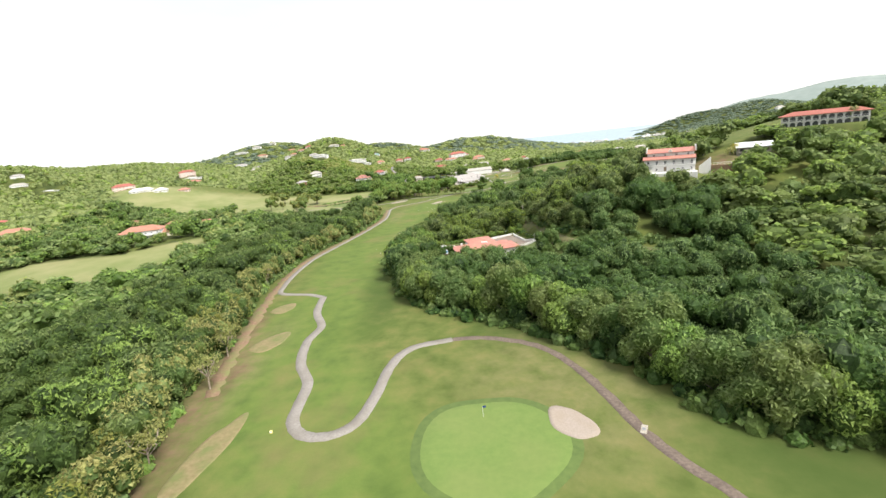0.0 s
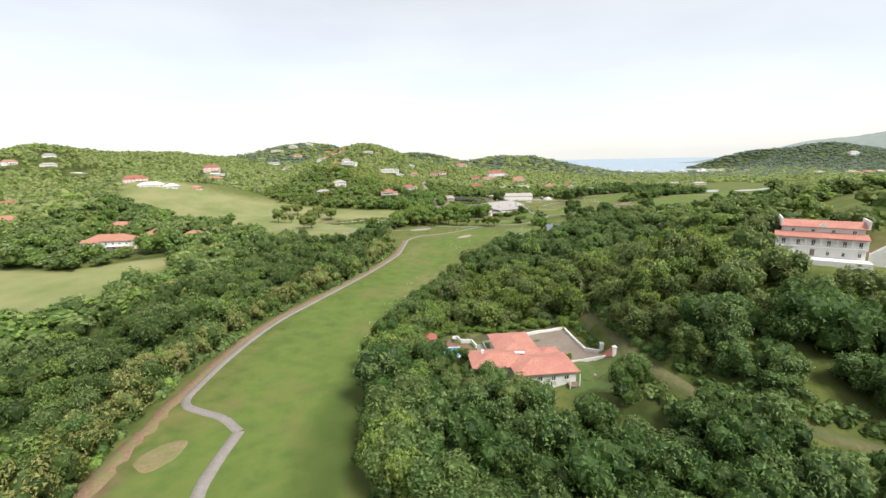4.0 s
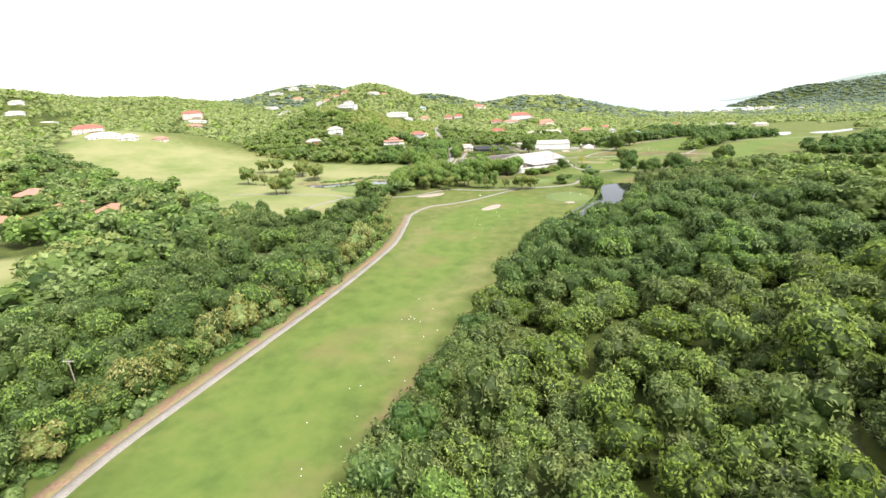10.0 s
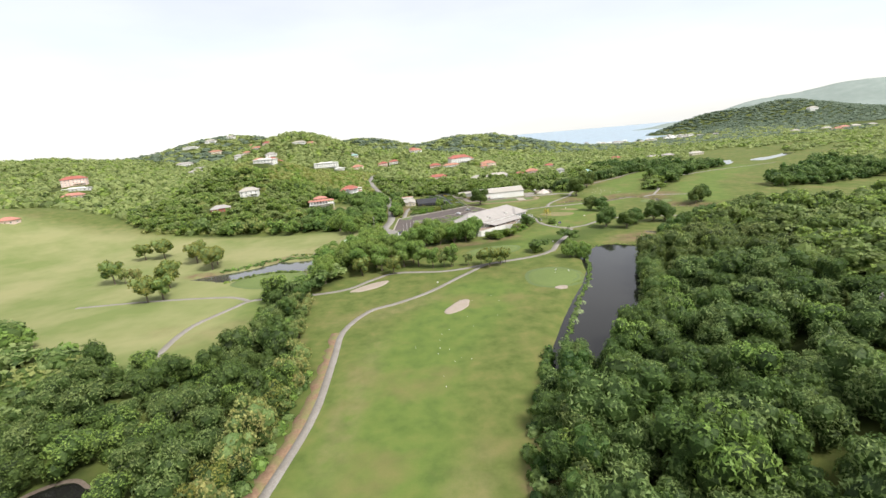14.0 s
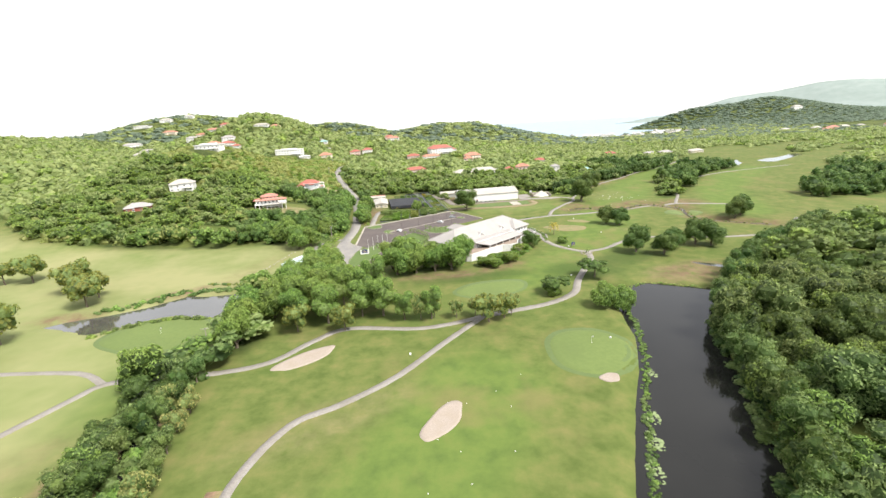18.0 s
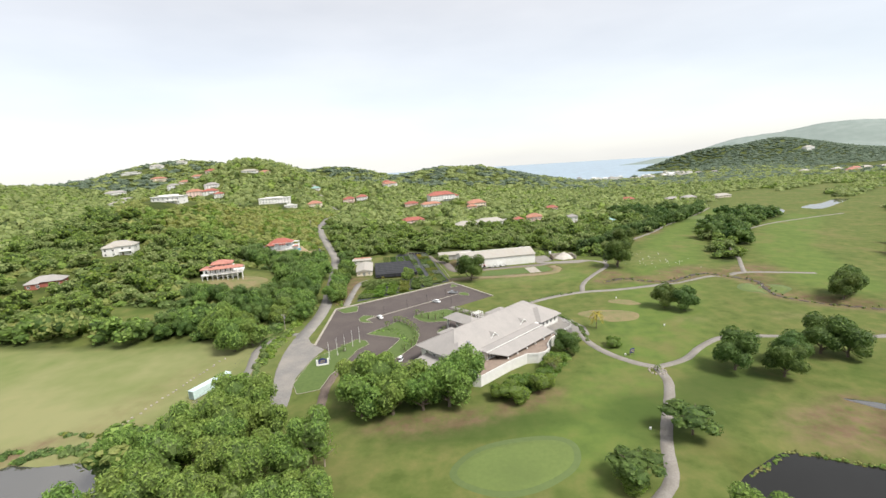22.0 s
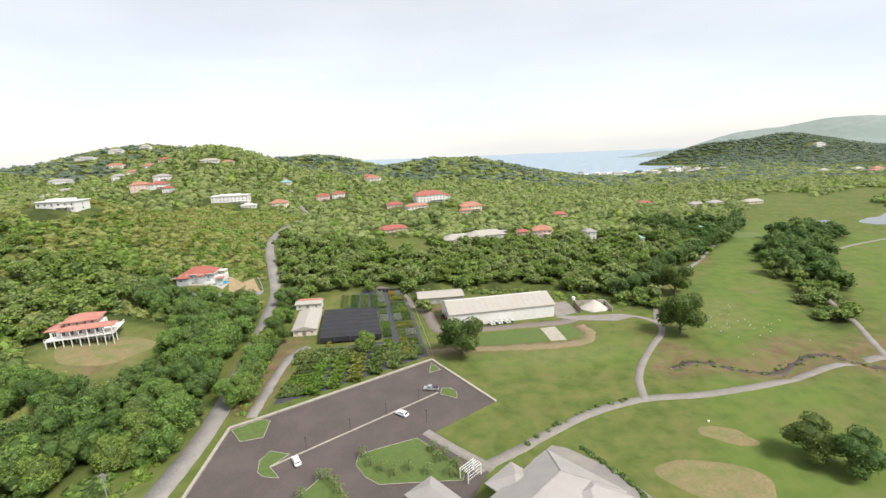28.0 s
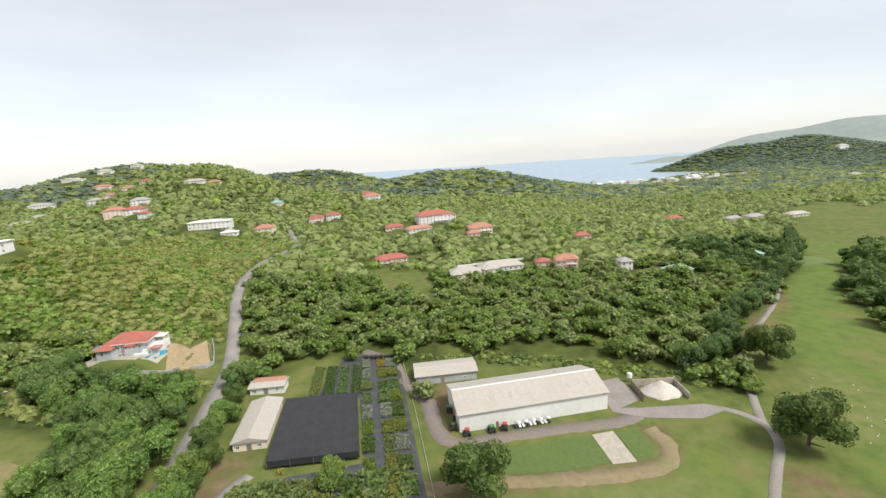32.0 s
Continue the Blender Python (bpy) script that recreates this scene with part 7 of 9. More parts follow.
def tuft(seed, n=20):
    """A small plant: pointed leaves springing from one base."""
    rng = np.random.default_rng(seed)
    V, F, I = [], [], []
    for k in range(n):
        a, lift = rng.uniform(0, 6.28), rng.uniform(0.35, 1.3)
        d = np.array([math.cos(a) * math.cos(lift), math.sin(a) * math.cos(lift), math.sin(lift)])
        s = np.array([-math.sin(a), math.cos(a), 0]) * rng.uniform(0.10, 0.2)
        L = rng.uniform(0.7, 1.1)
        mid = d * L * 0.6
        tip = d * L + np.array([0, 0, -0.25 * L])
        V.append(np.array([np.zeros(3), mid - s, tip, mid + s]))
        F.append(np.array([[0, 1, 2], [0, 2, 3]]) + 4 * k)
        I.append(np.zeros(2, int))
    return np.concatenate(V), np.concatenate(F), np.concatenate(I)


TUFTS = [tuft(i) for i in range(5)]
LEAF_YELLOW = foliage("leaf_yellow", (0.18, 0.17, 0.03), (0.34, 0.30, 0.05), (0.5, 0.42, 0.08), (0.4, 0.36, 0.06))
LEAF_SILVER = foliage("leaf_silver", (0.16, 0.19, 0.14), (0.26, 0.30, 0.22), (0.4, 0.43, 0.35), (0.3, 0.32, 0.24))


def bed(x0, x1, y0, y1, gap, size, mats, label, seed, skew=-0.12):
    rng = np.random.default_rng(seed)
    xs, ys = np.meshgrid(np.arange(x0, x1, gap), np.arange(y0, y1, gap))
    x = xs.ravel() + rng.uniform(-0.2, 0.2, xs.size) * gap
    y = ys.ravel() + rng.uniform(-0.2, 0.2, xs.size) * gap
    x = x + skew * (y - 690)
    s = size * rng.uniform(0.7, 1.3, len(x))
    stamp("plant_bed", TUFTS, np.stack([x, y, land(x, y) + 0.1], 1), np.stack([s, s], 1), label, mats, "plants", seed)


palette = [[LEAF_MID] * 2, [LEAF_BRIGHT] * 2, [LEAF_DEEP] * 2, [LEAF_SILVER] * 2, [LEAF_YELLOW] * 2, [LEAF_SCRUB] * 2]
rb = random.Random(21)
for i in range(9):
    y0 = 697 + i * 9.6
    for k, (xa, xb) in enumerate(((-4.2, -1.6), (2.2, 5.0), (6.0, 9.4))):
        bed(xa, xb, y0 + rb.uniform(0, 1), y0 + rb.uniform(6.5, 8.5), 0.85, rb.uniform(0.85, 1.5), rb.choice(palette), "rows of small potted nursery plants on black cloth", 100 + i * 3 + k)
for i in range(4):
    bed(-26 + i * 5.4, -22.4 + i * 5.4, 753, 778, 1.1, 1.0, rb.choice(palette), "rows of nursery shrubs on black cloth", 140 + i, -0.1)
for i in range(5):
    bed(-32 + i * 7.0, -27.5 + i * 7.0, 672 + i * 3.7, 694 + i * 3.0, 1.5, 2.5, [LEAF_BRIGHT, LEAF_MID] if i < 2 else rb.choice(palette), "rows of young nursery palms and shrubs", 150 + i, 0.0)
for i in range(3):
    bed(-41.5 + i * 1.2, -33.5 + i * 1.2, 671 + i * 8.0, 677.5 + i * 8.0, 1.25, 1.5, palette[i], "rows of potted nursery plants beside the drive", 170 + i, 0.0)
bed(-42, -18, 695, 706, 1.5, 2.3, [LEAF_MID] * 2, "rows of leafy nursery shrubs", 160, 0.0)
bed(-10, 6, 693, 708, 1.7, 2.1, [LEAF_MID] * 2, "mixed nursery shrubs on black cloth", 161, 0.0)
for i in range(6):
    e = thing("plastic_tub", pose(-14 + i * 2.3, 783 - 0.2 * i, lie(-14 + i * 2.3, 783) + 0.06), "large black plastic tub at the nursery edge", "tub", "tubs in the nursery")
    part("tub", rod_bm((0, 0, 0), (0, 0, 1.6), 0.9, 1.0, 14), MAT_BLACK, e)
    part("rim", rod_bm((0, 0, 1.55), (0, 0, 1.68), 1.08, 1.08, 14), MAT_BLACK, e)
put(T_ROUND, -14.5, 703, 1.0, 20, 0.95)
put(T_ROUND, -20, 784, 0.8, 80, 0.9)
put(T_TALL, -52, 676, 0.55, 0)
put(T_ROUND, -54, 700, 0.8, 50)
put(T_ROUND, -55, 712, 0.85, 150)
put(T_ROUND, -56, 740, 0.9, 190)
put(T_ROUND, -53, 690, 0.6, 250)


# ---------------------------------------------------------------- palms, poles
def palm(x, y, h, r, label, leaf=None, fronds=14, group="palms"):
    leaf = leaf or LEAF_MID
    rng = random.Random(int(x * 13 + y * 7))
    e = thing("palm_tree", pose(x, y, lie(x, y)), label, "palm", group)
    bm = bmesh.new()
    bend = Vector((rng.uniform(-0.08, 0.08) * h, rng.uniform(-0.08, 0.08) * h, h))
    last = Vector((0, 0, -0.3))
    for i in range(1, 6):
        f = i / 5
        q = Vector((bend.x * f * f, bend.y * f * f, h * f))
        rod(bm, last, q, 0.17 - 0.012 * i, 0.16 - 0.012 * i, 7)
        last = q
    part("trunk", bm, BARK, e)
    for k in range(fronds):
        a = k * 2.4
        up = 0.85 - 1.3 * k / fronds
        bm = bmesh.new()
        d = Vector((math.cos(a), math.sin(a), 0))
        s = Vector((-math.sin(a), math.cos(a), 0))
        spine = []
        for i in range(7):
            f = i / 6
            spine.append(last + d * (r * f * (1 - 0.2 * f)) + Vector((0, 0, r * (up * f - 0.95 * f * f))))
        for i in range(6):
            w0 = 0.30 * r * math.sin(math.pi * (0.12 + 0.8 * i / 6))
            for sgn in (-1, 1):
                for u in (0.15, 0.6):
                    p = spine[i].lerp(spine[i + 1], u)
                    p2 = spine[i].lerp(spine[i + 1], min(1, u + 0.34))
                    tip = p2 + s * sgn * w0 + d * 0.12 * r + Vector((0, 0, -0.10 * r))
                    bm.faces.new([bm.verts.new(v) for v in (p, p2, tip)])
        for i in range(6):
            rod(bm, spine[i], spine[i + 1], 0.03, 0.02, 4)
        part("frond", bm, leaf, e)
    return e


palm(66, 603.5, 7.0, 3.6, "tall coconut palm with yellowing fronds beside the tee", LEAF_YELLOW)
palm(-75.5, 322, 6.0, 3.2, "coconut palm with pale fronds at the edge of the wood", LEAF_PALE)
palm(30, 218.5, 3.2, 3.0, "broad palm by the garden wall", LEAF_BRIGHT, 16)
palm(37, 221, 3.4, 2.4, "palm with drooping fronds by the track", LEAF_MID)
palm(-12, 181, 5.0, 2.8, "palm rising out of the garden trees", LEAF_MID)
palm(154, 244, 6.0, 3.0, "palm with brown fronds beside the unfinished house", LEAF_YELLOW)
palm(149, 240, 4.0, 2.6, "palm beside the unfinished house", LEAF_PALE)
palm(236, 244, 9.0, 3.6, "tall palm beside the long hotel", LEAF_PALE)
palm(222, 252, 8.0, 3.2, "palm in front of the long hotel", LEAF_MID)
palm(-80.3, 291.6, 6.5, 3.2, "coconut palm with pale fronds among the trees", LEAF_PALE)
palm(-93.7, 260.4, 7.0, 3.0, "coconut palm rising through the wood", LEAF_MID)
palm(-84, 90, 5.0, 3.0, "palm in the wood margin", LEAF_PALE)
for x, y in ((-9.6, 636.6), (-6.9, 633), (-3.9, 630.8), (-0.7, 628.6), (3.2, 629.9), (8, 628), (11.5, 632.6), (13.5, 627), (15.5, 629.5), (10, 637), (12.5, 634)):
    palm(x, y, 3.1, 1.8, "young palm on the grass island", LEAF_MID, 9, "young palms on the island")
for x, y in ((-19.5, 629.5), (-17.4, 629), (-15.4, 626.6), (-13.6, 624), (-12, 621), (-10.8, 617.5), (-9.8, 613.5), (-9.6, 609), (-10.4, 604), (-11.8, 600), (-14.4, 596), (-23, 623.5), (-46.6, 592.5), (-39, 600), (-21, 590)):
    palm(x, y, 3.0, 1.8, "young palm on the entrance lawn", LEAF_MID, 9, "young palms on the lawn")
palm(70.5, 563.5, 2.2, 1.6, "low palm in a ring of stones", LEAF_MID, 12)
palm(2.2, 613.5, 2.2, 1.3, "young palm on the small island", LEAF_MID, 9)
palm(-31, 710, 2.0, 1.5, "yellow palm beside the shade house", LEAF_YELLOW, 10)
for i in range(14):
    a = i * 0.449
    x, y = 70.6 + 2.6 * math.cos(a), 563.4 + 2.6 * math.sin(a)
    bm = bmesh.new()
    bmesh.ops.create_icosphere(bm, subdivisions=1, radius=0.45)
    for v in bm.verts:
        v.co *= 1 + 0.25 * noise.noise(v.co * 3 + Vector((i, 0, 0)))
        v.co.z = max(-0.2, v.co.z * 0.7)
    tagged(part("stone", bm, MAT_STONE, m=pose(x, y, lie(x, y) + 0.15, 0, 0, i * 40)), "grey stone in a ring round a low palm", "stone", "ring of stones")


POLES = [(-98, 255, 9.5), (-85, 327, 9.5), (-86.3, 486.4, 9), (-73.5, 553, 9), (-69.5, 627, 9), (-76, 704, 9), (-84, 790, 8), (-113, 880, 8), (37.2, 229.4, 9), (52, 300, 9), (92, 370, 9), (-217, 838, 8), (-120, 950, 8), (143, 254, 8), (-91, 123.6, 10)]
pole_tops = []
for i, (x, y, h) in enumerate(POLES):
    z = lie(x, y)
    e = thing("utility_pole", pose(x, y, z, 0, 0, 10 if i < 8 else 60), "weathered wooden utility pole with crossarm", "utility pole", "utility poles")
    part("pole", rod_bm((0, 0, -0.5), (0, 0, h), 0.17, 0.11), MAT_POLE, e)
    part("crossarm", box_bm(-1.1, 1.1, -0.06, 0.06, h - 0.7, h - 0.56), MAT_POLE, e)
    for k in (-1.0, -0.4, 0.4, 1.0):
        part("insulator", rod_bm((k, 0, h - 0.56), (k, 0, h - 0.34), 0.05, 0.04, 6), MAT_FRAME, e)
    if i % 3 == 1:
        part("transformer", rod_bm((0.3, 0.2, h - 2.2), (0.3, 0.2, h - 1.2), 0.26, seg=10), MAT_METAL, e)
    pole_tops.append(e.matrix_world)
for a, c in ((0, 1), (1, 2), (2, 3), (3, 4), (4, 5), (5, 6), (8, 9), (9, 10)):
    bm = bmesh.new()
    for k in (-1.0, 0.4, 1.0):
        p = pole_tops[a] @ Vector((k, 0, POLES[a][2] - 0.34))
        q = pole_tops[c] @ Vector((k, 0, POLES[c][2] - 0.34))
        last = p
        for s in range(1, 9):
            f = s / 8
            v = p.lerp(q, f) - Vector((0, 0, 4 * 1.3 * f * (1 - f)))
            rod(bm, last, v, 0.018, seg=3)
            last = v
    tagged(part("power_line", bm, MAT_BLACK), "thin dark overhead wires between wooden poles", "cable", kind="structure")


# ---------------------------------------------------------------- the house below the hill
HZ = 10.4
h1 = thing("house", pose(0, 0, HZ), "white hillside house with sprawling faded red roofs", "house")
for cx, cy, w, d, turn, base, eave, rise in ((12.2, 199.6, 10.5, 14.0, 12, -1, 3.0, 1.5), (8.6, 189.8, 16.0, 9.5, 10, -3, 3.05, 1.5), (18.6, 187.0, 15.0, 10.0, 12, -5, 3.1, 1.7), (21.4, 195.6, 5.0, 4.0, 12, -1, 2.6, 0.8)):
    m = pose(cx, cy, 0, 0, 0, turn)
    bm = box_bm(-w / 2, w / 2, -d / 2, d / 2, base, eave, bevel=0.04)
    part("wall", bm, MAT_WHITE, h1, m=m)
    bm = roof_block(w, d, rise, eave, 0.8)
    bmesh.ops.transform(bm, matrix=pose(-w / 2, -d / 2, 0), verts=bm.verts)
    part("roof", bm, MAT_SALMON, h1, "faded red sheet roof", m=m)
m3 = pose(18.6, 187.0, 0, 0, 0, 12)
for i in range(4):
    p = m3 @ Vector((-5.2 + i * 3.4, -5.02, 0))
    window(h1, p.x, p.y, 0.9, 1.3, 1.2, 12)
    window(h1, p.x, p.y, -2.2, 1.3, 1.2, 12)
for k in (-2.4, 2.4):
    p = m3 @ Vector((7.52, k, 0))
    window(h1, p.x, p.y, 0.9, 1.3, 1.3, 102)
p = m3 @ Vector((6.4, -6.0, 0))
part("porch", box_bm(-1.3, 1.3, -1.2, 1.2, -0.2, 0.0), MAT_WOOD, h1, m=pose(p.x, p.y, 0, 0, 0, 12))
for k in (-1.2, 1.2):
    part("column", box_bm(k - 0.12, k + 0.12, -1.2, -0.96, -5, 3.0), MAT_WHITE, h1, m=pose(p.x, p.y, 0, 0, 0, 12))
for i in range(5):
    p = pose(8.6, 189.8, 0, 0, 0, 10) @ Vector((-8.02, -3.4 + i * 1.7, 0))
    window(h1, p.x, p.y, 0.8, 1.0, 1.2, -80)
for i in range(3):
    p = pose(12.2, 199.6, 0, 0, 0, 12) @ Vector((-5.27, -4 + i * 3.6, 0))
    window(h1, p.x, p.y, 0.8, 1.2, 1.2, -78)
part("skylight", box_bm(12.0, 14.6, 189.6, 190.4, 4.45, 4.75), MAT_FRAME, h1)
part("chimney", box_bm(3.0, 3.8, 190, 190.8, 3.2, 4.9), MAT_WHITE, h1)
MAT_DRIVE = surface("stained_concrete", (0.17, 0.14, 0.118), (0.25, 0.21, 0.178), 1.5, 0.13, 0.9, stain_col=(0.16, 0.12, 0.09), amount=0.65)
slab("driveway", [(15, 206), (15.2, 212), (29.4, 217.2), (32.8, 202), (37, 197.4), (36.8, 194.5), (28, 194.6), (24, 198), (18, 203)], MAT_DRIVE, 0.12, "broad stained concrete driveway", "driveway")
slab("gateway", [(36.4, 192.0), (36.9, 198.8), (39.4, 198.4), (39.4, 190.6)], MAT_RED, 0.13, "red paved gateway strip", "driveway")


def wall_run(pts, h, t, mat, label, name="garden_wall", drop=0.8):
    bm = bmesh.new()
    for (ax, ay), (bx, by) in zip(pts, pts[1:]):
        d = Vector((bx - ax, by - ay))
        n = max(1, int(d.length / 4))
        for i in range(n):
            p, q = Vector((ax, ay)) + d * (i / n), Vector((ax, ay)) + d * ((i + 1) / n)
            s = Vector((-d.y, d.x)).normalized() * t / 2
            zs = [lie(v.x, v.y) for v in (p, p, q, q)]
            vs = [bm.verts.new((v.x, v.y, z - drop)) for v, z in zip((p + s, p - s, q - s, q + s), zs)] + [bm.verts.new((v.x, v.y, z + h)) for v, z in zip((p + s, p - s, q - s, q + s), zs)]
            for f in ((0, 1, 2, 3), (7, 6, 5, 4), (0, 4, 5, 1), (1, 5, 6, 2), (2, 6, 7, 3), (3, 7, 4, 0)):
                bm.faces.new([vs[k] for k in f])
    return tagged(part(name, bm, mat), label, "wall", kind="structure")


wall_run([(15.2, 212.2), (29.7, 217.5), (33.1, 202.2), (36.6, 199.6)], 0.9, 0.5, MAT_WHITE, "white rendered garden wall round the driveway")
wall_run([(36.9, 194.4), (30, 195), (28, 194.4)], 0.5, 0.25, MAT_WHITE, "low white kerb beside the lawn")
for x, y in ((37.2, 199.6), (38.2, 191.2)):
    e = thing("gate_pillar", pose(x, y, lie(x, y)), "white rendered gate pillar with a cap", "gate pillar", "gate pillars")
    part("shaft", box_bm(-0.45, 0.45, -0.45, 0.45, -0.6, 2.4, bevel=0.04), MAT_WHITE, e)
    part("cap", box_bm(-0.6, 0.6, -0.6, 0.6, 2.4, 2.65, bevel=0.06), MAT_WHITE, e)
    part("globe", rod_bm((0, 0, 2.65), (0, 0, 3.0), 0.2, 0.12), MAT_FRAME, e)
slab("pool_deck", [(-13.6, 196.5), (-13.2, 207), (-6.7, 209.5), (-4.4, 206.4), (-1, 206.8), (0.6, 201.4), (-0.4, 196.5)], surface("brick_deck", (0.15, 0.075, 0.06), (0.24, 0.13, 0.10), 3, 0.4, 0.85), 0.10, "dark red paved pool deck", "deck")
slab("pool_coping", [(-12.1, 200.2), (-11.2, 202.3), (-10.9, 203.7), (-3.5, 204.9), (-3.1, 203.5), (-1.2, 201.9), (-2.6, 199.7), (-3.2, 197.6), (-11.4, 196.9)], MAT_WHITE, 0.16, "white coping round the swimming pool", "coping")
slab("swimming_pool", [(-11.6, 200.2), (-10.7, 202.1), (-10.4, 203.2), (-3.9, 204.4), (-3.6, 203.2), (-1.8, 201.8), (-3.1, 199.9), (-3.7, 198.0), (-11.0, 197.4)], MAT_POOL, 0.2, "bright blue swimming pool", "pool")
wall_run([(-6.2, 210), (-4.8, 210.8), (-3.3, 208), (0, 208), (1.5, 204.4)], 1.2, 0.4, MAT_WHITE, "white stepped wall beside the pool")
wall_run([(4, 208.5), (16.2, 213)], 0.5, 0.4, MAT_KERB, "low pale wall behind the house")
wall_run([(3.6, 207.6), (4.5, 202.6), (8, 202.8)], 0.7, 0.3, MAT_WHITE, "white wall round a sunken lawn")
slab("patio", [(0.6, 207.6), (3.2, 207.2), (4.3, 202.2), (6, 199.4), (2.2, 198.8), (1.8, 204.3)], MAT_PATH, 0.13, "grey paved steps beside the house", "patio")
gz = thing("gazebo", pose(-12.6, 206.2, lie(-12.6, 206) + 0.1), "small gazebo with a red pyramid roof", "gazebo")
part("roof", moved(roof_block(3.2, 3.2, 1.5, 2.5, 0.3), -1.6, -1.6), MAT_RED, gz)
for x, y in ((-1.3, -1.3), (1.3, -1.3), (-1.3, 1.3), (1.3, 1.3)):
    part("column", box_bm(x - 0.16, x + 0.16, y - 0.16, y + 0.16, -0.3, 2.45), MAT_WHITE, gz)
part("counter", box_bm(-1.2, 1.2, 0.9, 1.3, 0, 1.0), MAT_WHITE, gz)
for x, y in ((-8, 207.5), (-5.6, 208.4)):
    e = thing("garden_table", pose(x, y, lie(x, y) + 0.1), "dark garden table on the pool deck", "table", "garden tables")
    part("tabletop", rod_bm((0, 0, 0.68), (0, 0, 0.74), 0.65, seg=14), MAT_BLACK, e)
    part("leg", rod_bm((0, 0, 0), (0, 0, 0.7), 0.06), MAT_BLACK, e)
    part("foot", rod_bm((0, 0, 0), (0, 0, 0.05), 0.35), MAT_BLACK, e)


def fence(pts, h, label):
    e = thing("fence", Matrix.Identity(4), label, "fence")
    for (ax, ay), (bx, by) in zip(pts, pts[1:]):
        d = Vector((bx - ax, by - ay))
        n = max(1, int(d.length / 3))
        for i in range(n):
            p, q = Vector((ax, ay)) + d * (i / n), Vector((ax, ay)) + d * ((i + 1) / n)
            zp, zq = lie(p.x, p.y), lie(q.x, q.y)
            part("post", rod_bm((p.x, p.y, zp - 0.3), (p.x, p.y, zp + h), 0.05, seg=6), MAT_METAL, e)
            bm = bmesh.new()
            for f in (0.05, 0.3, 0.5, 0.7, 0.97):
                rod(bm, (p.x, p.y, zp + h * f), (q.x, q.y, zq + h * f), 0.02, seg=3)
            part("rail", bm, MAT_METAL, e)
    return e


fence([(-12, 220.5), (8.7, 224), (21, 222.7), (31.5, 220), (35.6, 208), (37, 200.8)], 1.8, "thin grey wire fence behind the garden")
for x, y, s in ((26.6, 197.2, 0.35), (27.6, 196.4, 0.35), (28.0, 198.2, 0.3), (-4, 211.5, 0.4), (-1.5, 210, 0.3), (5, 216, 0.7), (10, 217, 0.8), (14, 219, 0.7), (20, 219.5, 0.8), (24, 220.5, 0.9), (-8, 217.5, 0.9), (-3, 213, 0.5), (3, 219.5, 1.0), (8, 213.5, 0.5), (16, 216, 0.6), (12, 221, 1.1), (19, 221.5, 1.1), (6, 221.5, 1.1), (-12.5, 217, 1.7), (-14.5, 212, 1.5), (-2, 220, 1.0), (30, 221, 0.9), (33.8, 214, 0.5), (35.2, 210, 0.5), (36.2, 205, 0.45),
                (34.5, 212, 0.7), (36, 206, 0.7), (37, 203, 0.6), (0, 217, 0.6), (-6, 215, 0.7), (33, 217, 0.8)):
    put(T_BUSH, x, y, s, x * 40)
slab("garden_soil", [(-13, 210.5), (-10.5, 219.5), (8.5, 222.8), (21, 221.6), (30, 219.3), (16, 213.8), (4, 209.4), (-5, 211.6)], surface("garden_humus", (0.05, 0.048, 0.022), (0.10, 0.085, 0.045), 1.2, 0.3, 0.95, stain_col=(0.05, 0.08, 0.02), amount=0.8), 0.05, "dark planted soil behind the house", "garden bed")
slab("garden_lawn", [(24, 180), (28, 194), (36.6, 194), (42, 188), (36, 176)], MAT_COLLAR, 0.06, "dark green garden lawn", "lawn")
for x, y, s in ((-8, 188, 0.8), (-4, 180, 0.9), (2, 176, 1.0), (9, 173, 1.0), (-10, 194, 0.7), (12, 174, 1.0), (-1, 186, 0.7), (-2, 195, 0.5), (40, 178, 0.8), (-10, 186, 1.1), (6, 180, 1.1), (12, 170, 1.3), (-16, 196, 1.0), (-18, 204, 1.1), (-19, 212, 1.1), (35, 172, 1.1)):
    put(T_EDGE2 if int(x) % 2 else T_EDGE, x, y, s, x * 33)

for x, y, k in ((-5, 192.5, 0.55), (-1, 193, 0.5), (-10, 192, 0.7)):
    put(T_EDGE2, x, y, k, x * 21)

# ---------------------------------------------------------------- houses on the east hill
v2 = thing("house", pose(113.5, 233.5, lie(113, 233) + 2.3, 0, 0, -26), "tall white villa with red tiled roofs and arcaded balconies", "house")
part("wall", box_bm(-11, 12, -4, 6, -4, 6.4, bevel=0.05), MAT_WHITE, v2)
part("wall", box_bm(-9.5, 11.6, -1.5, 5.6, 6.4, 9.0, bevel=0.05), MAT_WHITE, v2)
part("roof", moved(roof_block(22, 8.0, 1.8, 9.0, 0.4, True), -9.8, -1.9), MAT_SALMON, v2, "red-orange tiled upper roof")
bm = bmesh.new()
q = [(-11.6, -5.2, 6.0), (12.4, -5.2, 6.0), (12.4, -1.4, 7.3), (-11.6, -1.4, 7.3)]
vs = [bm.verts.new(p) for p in q] + [bm.verts.new((x, y, z - 0.3)) for x, y, z in q]
for f in ((0, 1, 2, 3), (7, 6, 5, 4), (0, 4, 5, 1), (1, 5, 6, 2), (2, 6, 7, 3), (3, 7, 4, 0)):
    bm.faces.new([vs[k] for k in f])
part("porch_roof", bm, MAT_SALMON, v2)
